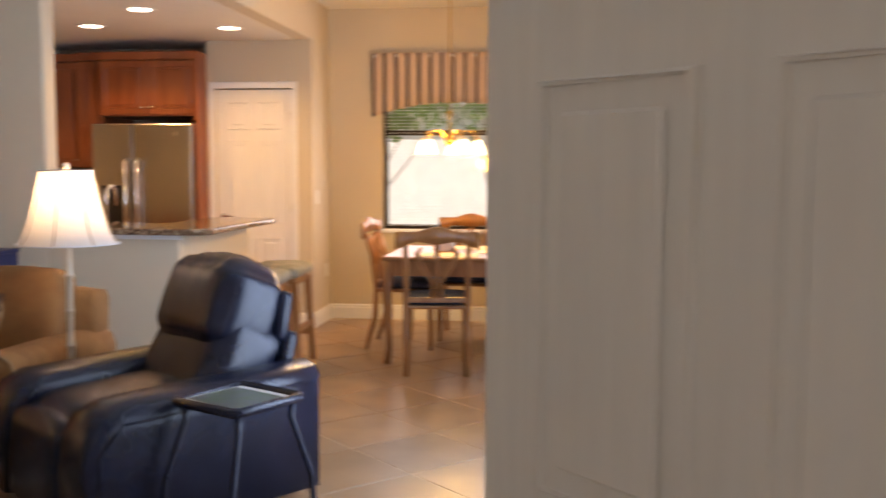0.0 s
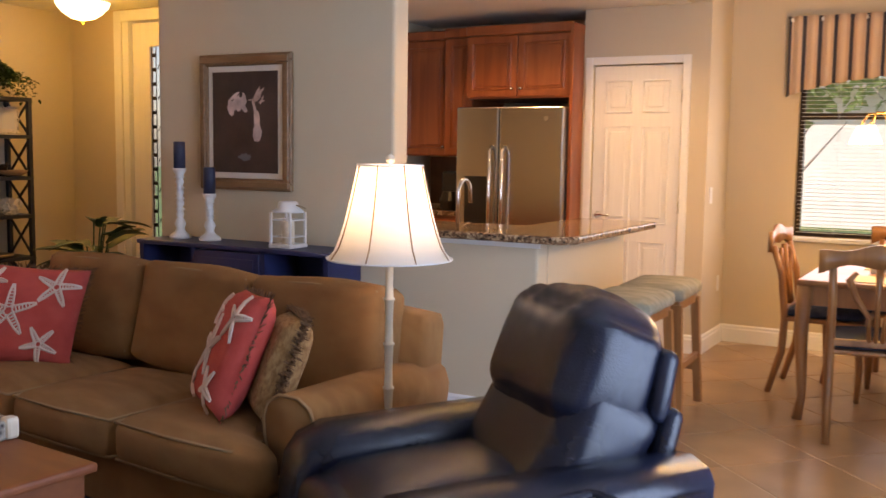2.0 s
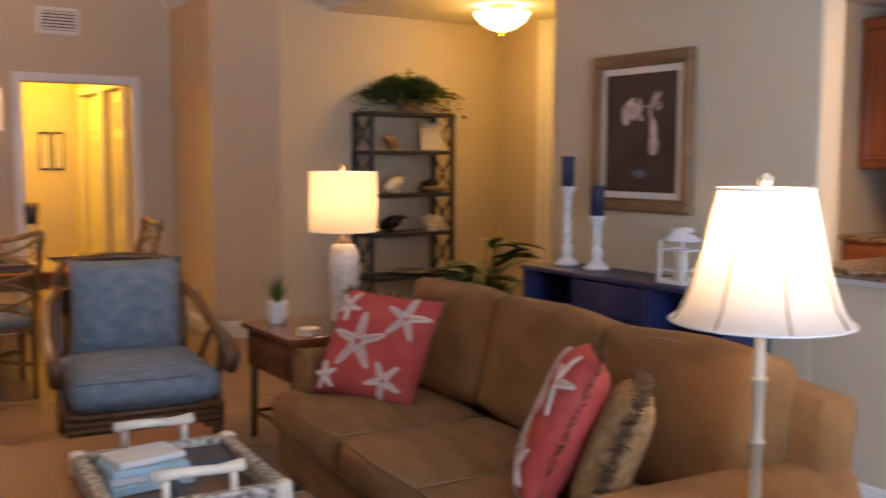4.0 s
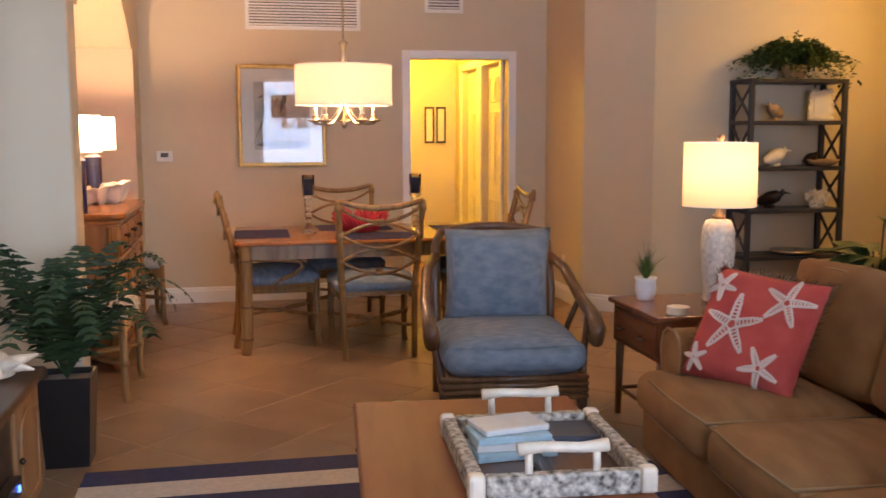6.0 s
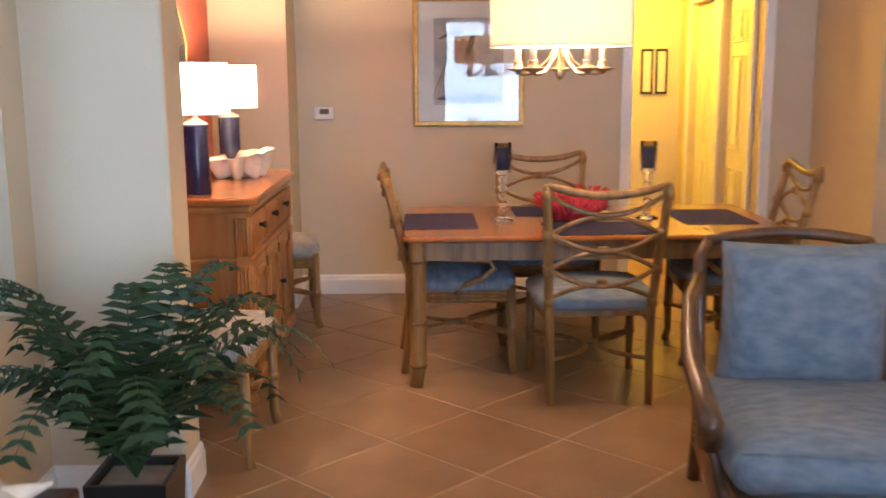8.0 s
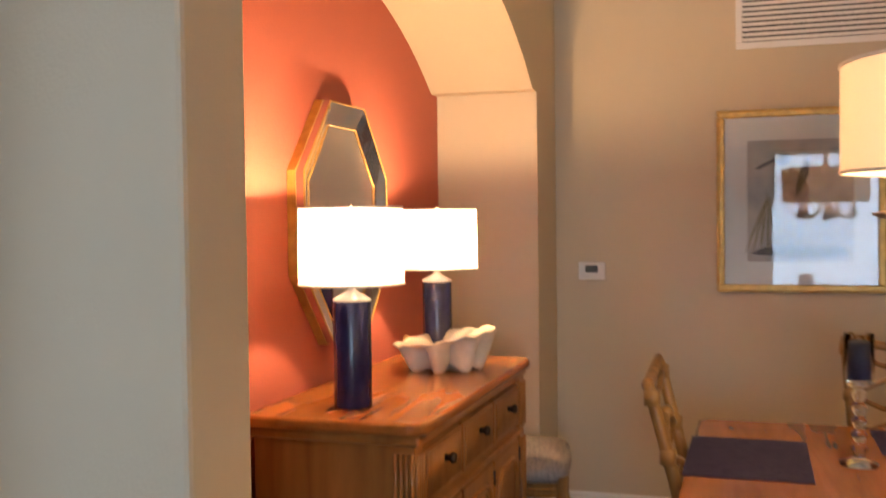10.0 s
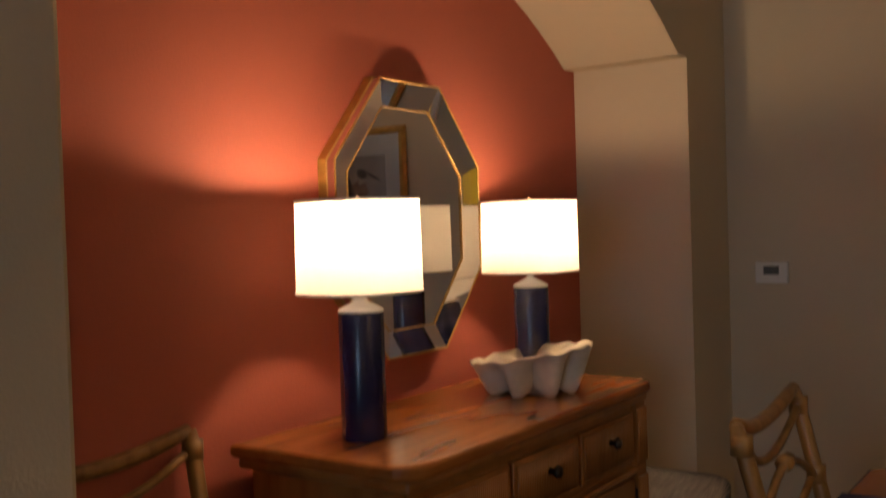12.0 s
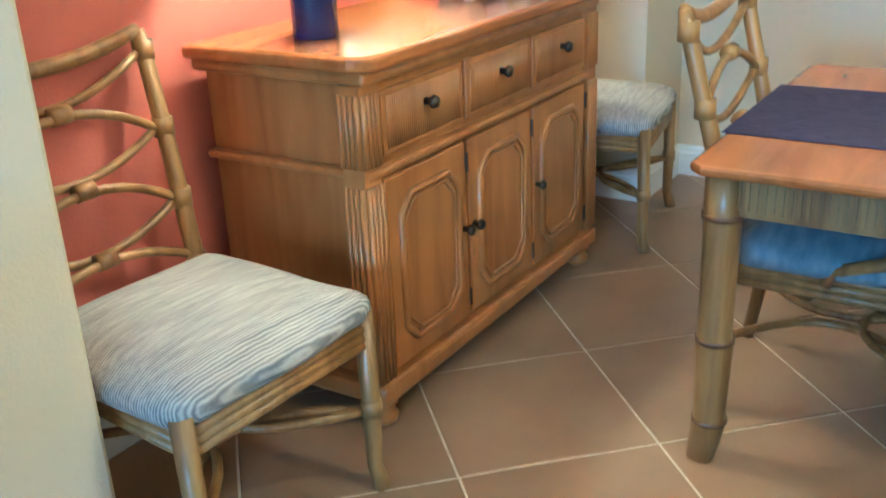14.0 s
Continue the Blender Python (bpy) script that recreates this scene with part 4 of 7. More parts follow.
for cx, cy in [(-1.45, 7.55), (-0.75, 6.85), (-0.45, 7.75)]:
    cn = thing("ceiling_can", pose(cx, cy, KCEIL), "white recessed ceiling light, lit", "light", "recessed lights")
    part("trim_ring", lathe([(0.075, -0.002), (0.10, -0.006), (0.105, 0.0)], 28), M["trim"], cn, "", True)
    part("lens", lathe([(0.0, -0.004), (0.074, -0.004), (0.074, -0.001)], 28), M["can"], cn, "glowing lens")
single("smoke_detector", lathe([(0.0, -0.03), (0.02, -0.03), (0.03, -0.01), (0.05, 0.0)], 20), M["plasticw"], pose(-1.75, 7.3, KCEIL), "small white ceiling sprinkler cap", "sprinkler", smooth=True)


# ---- bar stools ----
def bar_stool():
    s_ = thing("bar_stool", pose(0, 0, 0), "oak bar stool with a sage saddle seat", "stool", "stools at the bar")
    part("seat", moved(cushion(0.36, 0.46, 0.08, 0.014, 0.035), pose(0, 0, 0.655)), M["stoolcloth"], s_, "sage green padded seat", True)
    b = box(-0.155, 0.155, -0.205, 0.205, 0.57, 0.62, 0.004)
    part("apron", b, M["oak"], s_)
    for sx in (-1, 1):
        for sy in (-1, 1):
            l = bmesh.new()
            A = Vector((sx * 0.145, sy * 0.19, 0.60))
            B = Vector((sx * 0.175, sy * 0.225, 0.0))
            box(-0.021, 0.021, -0.021, 0.021, 0, 1, 0.0, l)
            for v in l.verts:
                c = B.lerp(A, v.co.z)
                v.co = c + Vector((v.co.x, v.co.y, 0))
            part("leg", l, M["oak"], s_)
    for z, pts in ((0.20, ((-0.165, -0.215), (0.165, -0.215))), (0.20, ((-0.165, 0.215), (0.165, 0.215))), (0.27, ((-0.162, -0.21), (-0.162, 0.21))), (0.27, ((0.162, -0.21), (0.162, 0.21)))):
        (xa, ya), (xb, yb) = pts
        part("stretcher", box(min(xa, xb) - 0.012, max(xa, xb) + 0.012, min(ya, yb) - 0.012, max(ya, yb) + 0.012, z - 0.02, z + 0.02, 0.003, None, 1), M["oak"], s_)
    return s_


st = bar_stool()
st.matrix_world = pose(0.17, 6.40, 0)
copy_thing(st, pose(0.165, 6.955, 0, 0, 0, 2))


# ---- breakfast nook ----
def nook_chair():
    c = thing("nook_chair", pose(0, 0, 0), "honey oak chair with carved splat back and navy pad", "chair", "chairs round the nook table")
    part("seat", box(-0.22, 0.22, -0.2, 0.24, 0.43, 0.455, 0.01), M["oak"], c)
    part("cushion", moved(cushion(0.42, 0.42, 0.05, 0.012, 0.022), pose(0, 0.02, 0.482)), M["navycloth"], c, "navy seat pad", True)
    for sx in (-1, 1):
        part("leg", tube([(sx * 0.2, 0.21, 0.43), (sx * 0.205, 0.225, 0.2), (sx * 0.2, 0.22, 0)], [0.024, 0.02, 0.014], 8), M["oak"], c, "", True)
        part("back_post", tube([(sx * 0.2, -0.27, 0.0), (sx * 0.2, -0.2, 0.25), (sx * 0.2, -0.19, 0.45), (sx * 0.2, -0.22, 0.7), (sx * 0.205, -0.27, 0.86)], [0.018, 0.022, 0.022, 0.02, 0.018], 8), M["oak"], c, "", True)
        b = tube([(sx * 0.03, -0.20, 0.50), (sx * 0.035, -0.215, 0.62), (sx * 0.10, -0.235, 0.72), (sx * 0.13, -0.245, 0.80), (sx * 0.10, -0.25, 0.84)], [0.012, 0.012, 0.016, 0.018, 0.012], 8)
        part("splat", b, M["oak"], c, "", True)
    part("splat", tube([(0, -0.20, 0.5), (0, -0.23, 0.7), (0, -0.255, 0.86)], [0.012, 0.011, 0.02], 8), M["oak"], c, "", True)
    part("back_rail", box(-0.2, 0.2, -0.21, -0.185, 0.475, 0.51, 0.005), M["oak"], c)
    b = bmesh.new()
    rows = []
    for i in range(17):
        u = i / 8 - 1
        zc, hh = 0.885 + 0.035 * (1 - u * u), 0.045 + 0.012 * math.cos(u * 6)
        y = -0.275 - 0.02 * (1 - u * u)
        rows.append([b.verts.new((u * 0.27, y + dy, zc + dz * hh)) for dy, dz in ((-0.012, -1), (0.012, -1), (0.012, 1), (-0.012, 1))])
    for a, d in zip(rows, rows[1:]):
        for k in range(4):
            b.faces.new((a[k], a[(k + 1) % 4], d[(k + 1) % 4], d[k]))
    b.faces.new(rows[0])
    b.faces.new(rows[-1])
    part("top_rail", b, M["oak"], c, "shaped top rail", True)
    return c


nc = nook_chair()
nc.matrix_world = pose(1.24, 6.98, 0, 0, 0, 8)
copy_thing(nc, pose(1.32, 8.28, 0, 0, 0, 180))
copy_thing(nc, pose(0.90, 7.82, 0, 0, 0, -92))
copy_thing(nc, pose(1.98, 7.55, 0, 0, 0, 88))
nt_ = thing("nook_table", pose(1.31, 7.56, 0), "honey oak breakfast table with a pale top", "table")
part("tabletop", box(-0.46, 0.46, -0.50, 0.50, 0.715, 0.745, 0.01), M["oak"], nt_, "pale oak tabletop")
part("apron", box(-0.42, 0.42, -0.46, 0.46, 0.61, 0.712), M["oak"], nt_)
for sx in (-1, 1):
    for sy in (-1, 1):
        part("leg", tube([(sx * 0.42, sy * 0.46, 0.712), (sx * 0.43, sy * 0.47, 0.5), (sx * 0.415, sy * 0.455, 0.12), (sx * 0.43, sy * 0.47, 0)], [0.042, 0.036, 0.022, 0.026], 10), M["oak"], nt_, "", True)
single("napkin_box", box(-0.07, 0.07, -0.05, 0.05, 0, 0.07, 0.004), M["book2"], pose(1.22, 7.62, 0.746), "pale box on the breakfast table", "box")
for k in range(3):
    single("placemat", box(-0.2, 0.2, -0.14, 0.14, 0, 0.004, 0.001, None, 1), M["mat_board"], pose((1.3, 1.62, 1.3)[k], (7.25, 7.6, 7.88)[k], 0.746, 0, 0, (0, 90, 0)[k]), "cream placemat on the breakfast table", "placemat", "nook placemats")
nl = thing("nook_chandelier", pose(1.25, 7.6, 1.72), "polished brass chandelier with frosted glass shades, lit", "chandelier")
part("rod", tube([(0, 0, 0), (0, 0, CEIL - 1.72)], 0.006), M["brass"], nl)
part("canopy", lathe([(0.06, CEIL - 1.722), (0.05, CEIL - 1.745), (0.01, CEIL - 1.76)], 20), M["brass"], nl, "", True)
part("hub", lathe([(0.0, -0.22), (0.03, -0.2), (0.045, -0.16), (0.02, -0.12), (0.012, -0.02), (0.03, 0.03), (0.008, 0.05)], 16), M["brass"], nl, "", True)
for k in range(5):
    a = k * 2 * math.pi / 5 + 0.3
    ca, sa = math.cos(a), math.sin(a)
    part("arm", tube([(0.03 * ca, 0.03 * sa, -0.17), (0.09 * ca, 0.09 * sa, -0.10), (0.17 * ca, 0.17 * sa, -0.10), (0.21 * ca, 0.21 * sa, -0.16)], 0.006, 8), M["brass"], nl, "", True)
    part("shade", moved(lathe([(0.022, 0), (0.035, -0.03), (0.055, -0.08), (0.062, -0.10)], 16, None, False), pose(0.21 * ca, 0.21 * sa, -0.17)), M["bowl"], nl, "glowing frosted glass shade", True)


# ---- living room ----
def sofa():
    s_ = thing("sofa", pose(-1.385, 4.29, 0, 0, 0, -4.5), "tan woven three-seat sofa with rolled arms", "sofa")
    x0, x1, yf, yb = -1.19, 1.19, 0.0, 0.98
    part("base", box(x0 + 0.04, x1 - 0.04, yf + 0.03, yb - 0.03, 0.02, 0.225, 0.015), M["sofa"], s_, "skirted base")
    part("back", moved(cushion(x1 - x0 - 0.1, 0.2, 0.56, 0.01, 0.06), pose((x0 + x1) / 2, yb - 0.11, 0.48, -6)), M["sofa"], s_, "", True)
    for x in (x0 + 0.12, x1 - 0.12):
        b = bmesh.new()
        prof = [(-0.095, 0.05), (-0.095, 0.34), (-0.115, 0.41), (-0.12, 0.47), (-0.10, 0.525), (-0.045, 0.555), (0.045, 0.555), (0.10, 0.525), (0.12, 0.47), (0.115, 0.41), (0.095, 0.34), (0.095, 0.05)]
        rings = []
        for y, k in ((yf + 0.12, 0.93), (yf + 0.15, 1.0), (yf + 0.35, 1.01), (yb - 0.3, 1.0), (yb - 0.06, 1.0)):
            rings.append([b.verts.new((x + px * k, y, 0.05 + (pz - 0.05) * (0.97 if k < 1 else 1))) for px, pz in prof])
        for a, c in zip(rings, rings[1:]):
            for k in range(len(prof)):
                b.faces.new((a[k], a[(k + 1) % len(prof)], c[(k + 1) % len(prof)], c[k]))
        b.faces.new(rings[0])
        b.faces.new(rings[-1])
        arm = part("arm", b, M["sofa"], s_, "rolled arm", True)
        part("welt", tube([(x + px * 0.95, yf + 0.122, pz) for px, pz in prof], 0.007, 6), M["welt"], arm, "", True)
    w, wb = (x1 - x0 - 0.46) / 3, 0.70
    for k in range(3):
        cx = x0 + 0.23 + w * (k + 0.5)
        b = cushion(w - 0.012, 0.66, 0.17, 0.034, 0.05, 14)
        for v in b.verts:
            if k != 1 and v.co.x * (k - 1) > 0.15 and v.co.y < -0.20:
                v.co.x += (k - 1) * 0.12
        moved(b, pose(cx, yf + 0.30, 0.305))
        sc = part("seat_cushion", b, M["sofa"], s_, "", True)
        hw, hd = w / 2 - 0.02, 0.33 - 0.012
        for z in (0.375, 0.235):
            part("welt", tube([(cx - hw, yf + 0.30 + hd, z), (cx - hw, yf + 0.30 - hd, z), (cx, yf + 0.30 - hd - 0.012, z), (cx + hw, yf + 0.30 - hd, z), (cx + hw, yf + 0.30 + hd, z)], 0.006, 6), M["welt"], sc, "", True)
        m = pose(wb * (k - 1), yf + 0.71, 0.62, -13, (0, 1.2, -1.0)[k], (1, -1, 0.5)[k])
        bc_ = part("back_cushion", moved(cushion(wb - 0.022, 0.21, 0.46, 0.014, 0.045, 16), m), M["sofa"], s_, "", True)
        lw = wb / 2 - 0.03
        part("welt", tube([m @ Vector(p) for p in ((-lw, -0.088, -0.2), (-lw, -0.088, 0.205), (0, -0.094, 0.212), (lw, -0.088, 0.205), (lw, -0.088, -0.2))], 0.006, 6), M["welt"], bc_, "", True)
    return s_


sofa()


def starfish(b, cx, cz, r, rot, y):
    for k in range(5):
        a = rot + k * 2 * math.pi / 5
        p = [(cx + r * t * math.cos(a), y(cx + r * t * math.cos(a), cz + r * t * math.sin(a)), cz + r * t * math.sin(a)) for t in (0.08, 0.4, 0.7, 1.0)]
        n_ = Vector((-math.sin(a), 0, math.cos(a)))
        for s_ in (-1, 1):
            tube([Vector(q) + n_ * s_ * r * w_ for q, w_ in zip(p, (0.13, 0.11, 0.09, 0.02))], 0.0055, 5, b)
        for t in range(7):
            f_ = 0.15 + t * 0.12
            c = Vector((cx + r * f_ * math.cos(a), y(cx + r * f_ * math.cos(a), cz + r * f_ * math.sin(a)), cz + r * f_ * math.sin(a)))
            tube([c - n_ * r * 0.07, c + n_ * r * 0.07], 0.004, 4, b)


def coral_pillow(m):
    t = thing("throw_pillow", m, "coral throw pillow embroidered with white starfish", "pillow", "coral pillows")
    w, h, th = 0.50, 0.48, 0.16
    part("cover", pillow(w, h, th), M["coral"], t, "", True)

    def ysurf(x, z):
        u, v = max(-1, min(1, 2 * x / w)), max(-1, min(1, 2 * z / h - 1))
        return -th / 2 * max(0, (1 - u ** 4) * (1 - v ** 4)) ** 0.5 - 0.004
    b = bmesh.new()
    starfish(b, -0.05, 0.23, 0.13, 0.35, ysurf)
    starfish(b, 0.12, 0.09, 0.085, 0.9, ysurf)
    starfish(b, 0.14, 0.36, 0.10, 0.2, ysurf)
    starfish(b, -0.17, 0.07, 0.06, 0.5, ysurf)
    starfish(b, -0.16, 0.38, 0.07, 1.1, ysurf)
    part("embroidery", b, M["embroid"], t, "white starfish embroidery")
    b = bmesh.new()
    rnd = random.Random(3)
    for k in range(150):
        u = rnd.uniform(-1, 1)
        for x, z in (((w / 2 * (1 if k % 2 else -1)) * 0.97, h / 2 + u * h / 2), (u * w / 2, h * (0.985 if k % 2 else 0.015))):
            dx, dz = x / w * 2, (z / h - 0.5) * 2
            q = Vector((x + dx * 0.018 + rnd.uniform(-0.012, 0.012), rnd.uniform(-0.012, 0.012), z + dz * 0.018 + rnd.uniform(-0.01, 0.01)))
            tube([(x, 0, z), q], [0.003, 0.0012], 3, b)
    part("fringe", b, M["fringe"], t, "short brown fringe")
    return t


cp = coral_pillow(pose(-2.05, 4.57, 0.40, -28, 3, 26))
copy_thing(cp, pose(-0.80, 4.47, 0.40, -24, -4, -38))
gp = thing("throw_pillow", pose(-0.60, 4.52, 0.40, -22, -4, -44), "gold-brown throw pillow with a bushy brown fringe", "pillow")
part("cover", pillow(0.42, 0.40, 0.15), M["goldcloth"], gp, "", True)
b = bmesh.new()
rnd = random.Random(8)
for k in range(900):
    u = rnd.uniform(0, 4)
    i, f_ = int(u), u - int(u)
    x, z = ((-0.21 + 0.42 * f_, 0.0), (0.21, 0.40 * f_), (0.21 - 0.42 * f_, 0.40), (-0.21, 0.40 * (1 - f_)))[i]
    x, z = x * 0.97, 0.2 + (z - 0.2) * 0.97
    d = Vector((x, rnd.uniform(-0.12, 0.12), z - 0.2)).normalized() * rnd.uniform(0.02, 0.045)
    tube([(x, 0, z), Vector((x, 0, z)) + d * 0.5 + Vector((0, rnd.uniform(-0.02, 0.02), 0)), Vector((x, 0, z)) + d + Vector((0, rnd.uniform(-0.02, 0.02), -0.008))], [0.004, 0.003, 0.001], 3, b)
part("fringe", b, M["fringe"], gp, "bushy brown fringe")


def recliner():
    r_ = thing("recliner", pose(0.48, 4.31, 0, 0, 0, 50), "blue-black leather recliner with a padded headrest", "armchair")
    L_ = M["leather"]
    part("base", box(-0.48, 0.42, -0.36, 0.36, 0.04, 0.30, 0.03), L_, r_, "", True)
    part("seat", moved(cushion(0.66, 0.50, 0.20, 0.03, 0.07), pose(-0.16, 0, 0.37, 0, -3)), L_, r_, "padded seat", True)
    part("footrest", moved(cushion(0.14, 0.50, 0.36, 0.02, 0.05), pose(-0.49, 0, 0.24, 0, 4)), L_, r_, "folded footrest", True)
    for s_ in (-1, 1):
        b = bmesh.new()
        rings = []
        for x, hh, wd in ((-0.56, 0.34, 0.09), (-0.54, 0.44, 0.11), (-0.50, 0.495, 0.12), (-0.42, 0.53, 0.125), (-0.15, 0.545, 0.125), (0.15, 0.56, 0.12), (0.42, 0.57, 0.105)):
            prof = [(-wd, 0.06), (-wd, hh - 0.10), (-wd * 1.04, hh - 0.05), (-wd * 0.8, hh - 0.015), (0, hh), (wd * 0.8, hh - 0.015), (wd * 1.04, hh - 0.05), (wd, hh - 0.10), (wd, 0.06)]
            rings.append([b.verts.new((x, s_ * 0.37 + py, pz)) for py, pz in prof])
        for a, c in zip(rings, rings[1:]):
            for k in range(9):
                b.faces.new((a[k], a[(k + 1) % 9], c[(k + 1) % 9], c[k]))
        b.faces.new(rings[0])
        b.faces.new(rings[-1])
        arm = part("arm", b, L_, r_, "padded arm", True)
        part("welt", tube([(-0.50, s_ * 0.37 + s_ * 0.118, 0.08), (-0.50, s_ * 0.37 + s_ * 0.12, 0.36), (-0.42, s_ * 0.37 + s_ * 0.126, 0.46), (0.38, s_ * 0.37 + s_ * 0.122, 0.50)], 0.007, 6), L_, arm, "", True)
    part("back", moved(cushion(0.30, 0.58, 0.48, 0.035, 0.075, 12), pose(0.18, 0, 0.51, 0, 28)), L_, r_, "padded lower back", True)
    hb = cushion(0.30, 0.54, 0.35, 0.04, 0.08, 18)
    for v in hb.verts:
        v.co.z += 0.007 * math.sin(v.co.y * 55 + 2 * math.sin(v.co.y * 9)) * (1 if v.co.z > 0.1 else 0.0)
        v.co.x += 0.004 * math.sin(v.co.y * 60) * (1 if v.co.z > 0.1 else 0.2)
    part("headrest", moved(hb, pose(0.245, 0, 0.765, 0, 22)), L_, r_, "bulging headrest", True)
    part("back_shell", moved(box(-0.03, 0.03, -0.31, 0.31, -0.22, 0.25, 0.025), pose(0.36, 0, 0.43, 0, 14)), L_, r_, "", True)
    part("back_shell", moved(box(-0.03, 0.03, -0.30, 0.30, -0.105, 0.105, 0.025), pose(0.385, 0, 0.735, 0, 10)), L_, r_, "", True)
    return r_


recliner()

tt = thing("tray_table", pose(0.95, 3.83, 0, 0, 0, 62), "blue-black metal tray table on curved legs", "table")
TW, TD, TZ = 0.18, 0.18, 0.515
part("tray", box(-TW + 0.018, TW - 0.018, -TD + 0.018, TD - 0.018, TZ, TZ + 0.014, 0.005), M["leather"], tt)
part("rim", tube([(-TW + 0.04, -TD + 0.018, TZ + 0.016), (TW - 0.04, -TD + 0.018, TZ + 0.016), (TW - 0.018, -TD + 0.04, TZ + 0.016), (TW - 0.018, TD - 0.04, TZ + 0.016), (TW - 0.04, TD - 0.018, TZ + 0.016), (-TW + 0.04, TD - 0.018, TZ + 0.016), (-TW + 0.018, TD - 0.04, TZ + 0.016), (-TW + 0.018, -TD + 0.04, TZ + 0.016)], 0.018, 8, None, True), M["leather"], tt, "padded rim", True)
for sx in (-1, 1):
    for sy in (-1, 1):
        part("leg", tube([(sx * (TW - 0.05), sy * (TD - 0.04), TZ), (sx * (TW - 0.055), sy * (TD - 0.045), 0.46), (sx * (TW + 0.01), sy * (TD - 0.01), 0.25), (sx * (TW + 0.03), sy * TD, 0.0)], 0.012, 8), M["leather"], tt, "", True)
mg = thing("magazine", pose(0.95, 3.83, TZ + 0.0145, 0, 0, 60), "glossy magazine with a landscape photograph", "magazine")
part("cover", box(-TW + 0.045, TW - 0.045, -TD + 0.04, TD - 0.04, 0, 0.005), M["book2"], mg)
part("photo", box(-TW + 0.06, TW - 0.075, -TD + 0.052, TD - 0.052, 0.0052, 0.0062), mat("landscape_print", (0.06, 0.09, 0.04), 0.3, var=0.5, scale=14, second=(0.12, 0.12, 0.14)), mg, "green and grey photograph")

# floor lamp
fl = thing("floor_lamp", pose(-0.12, 4.655, 0), "bamboo floor lamp with a white bell shade, lit", "lamp")
part("base", lathe([(0.13, 0), (0.13, 0.015), (0.09, 0.03), (0.03, 0.05), (0.016, 0.07)], 28), M["bamboo_white"], fl, "", True)
prof = []
for k in range(6):
    z = 0.07 + k * 0.16
    prof += [(0.015, z), (0.0135, z + 0.07), (0.016, z + 0.145), (0.021, z + 0.15), (0.021, z + 0.155)]
prof += [(0.012, 1.04), (0.012, 1.10)]
part("pole", lathe(prof, 14), M["bamboo_white"], fl, "whitewashed bamboo pole", True)


def bell(r0, r1, z0, z1, ribs=8, seg=48):
    b = bmesh.new()
    rings = []
    for k in range(13):
        t = k / 12
        r_ = r0 + (r1 - r0) * (t ** 0.62)
        rings.append([b.verts.new((r_ * (1 - 0.012 * abs(math.sin(a * ribs / 2))) * math.cos(a), r_ * (1 - 0.012 * abs(math.sin(a * ribs / 2))) * math.sin(a), z0 + (z1 - z0) * t)) for a in [2 * math.pi * i / seg for i in range(seg)]])
    for a, c in zip(rings, rings[1:]):
        for i in range(seg):
            b.faces.new((a[i], a[(i + 1) % seg], c[(i + 1) % seg], c[i]))
    return b


sh = part("shade", bell(0.22, 0.114, 1.005, 1.335), M["shade"], fl, "white panelled bell shade", True)
for z, r_ in ((1.007, 0.22), (1.333, 0.114)):
    part("shade_trim", tube([(r_ * math.cos(a), r_ * math.sin(a), z) for a in [i * 0.2094 for i in range(30)]], 0.004, 5, None, True), M["trim"], sh, "", True)
for k in range(8):
    a = k * math.pi / 4 + 0.2
    pts = []
    for j in range(8):
        t = j / 7
        r_ = 0.221 + (0.115 - 0.221) * t ** 0.62
        pts.append((r_ * math.cos(a), r_ * math.sin(a), 1.005 + 0.33 * t))
    part("rib", tube(pts, 0.0025, 5), M["welt"], sh)
part("finial", lathe([(0.004, 1.325), (0.004, 1.335), (0.016, 1.345), (0.018, 1.36), (0.001, 1.372)], 14), M["bamboo_white"], fl, "", True)
part("bulb", lathe([(0.012, 1.10), (0.016, 1.13), (0.03, 1.18), (0.022, 1.215), (0.001, 1.225)], 14), M["bulb"], fl, "glowing bulb", True)

# console table with candlesticks and lantern
ct = thing("console_table", pose(-2.60, 5.835, 0.005), "navy painted console table with open cubbies and a drawer", "table")
W_, D_ = 1.35, 0.30
part("tabletop", box(-0.015, W_ + 0.015, -0.012, D_ + 0.0, 0.82, 0.845, 0.006), M["navy"], ct)
part("side_panel", box(0, 0.03, 0, D_, 0.5, 0.82), M["navy"], ct)
part("side_panel", box(W_ - 0.03, W_, 0, D_, 0.5, 0.82), M["navy"], ct)
part("back_panel", box(0.03, W_ - 0.03, D_ - 0.012, D_, 0.5, 0.82), M["navy"], ct)
part("shelf", box(0.03, W_ - 0.03, 0.0, D_ - 0.012, 0.60, 0.62), M["navy"], ct)
for x in (0.40, 0.90):
    part("divider", box(x, x + 0.03, 0.0, D_ - 0.012, 0.62, 0.82), M["navy"], ct)
dr = part("drawer", box(0.435, 0.895, -0.006, 0.25, 0.63, 0.81, 0.004), M["navy"], ct)
part("drawer_panel", box(0.47, 0.86, -0.012, -0.006, 0.665, 0.775, 0.004), M["navy"], dr)
part("knob", moved(lathe([(0.006, 0), (0.012, 0.012), (0.001, 0.02)], 10), pose(0.665, -0.012, 0.72, 90)), M["navy"], dr, "", True)
for x in (0.02, W_ - 0.02):
    for y in (0.02, D_ - 0.02):
        part("leg", box(x - 0.022, x + 0.022, y - 0.022, y + 0.022, 0, 0.5, 0.004), M["navy"], ct)


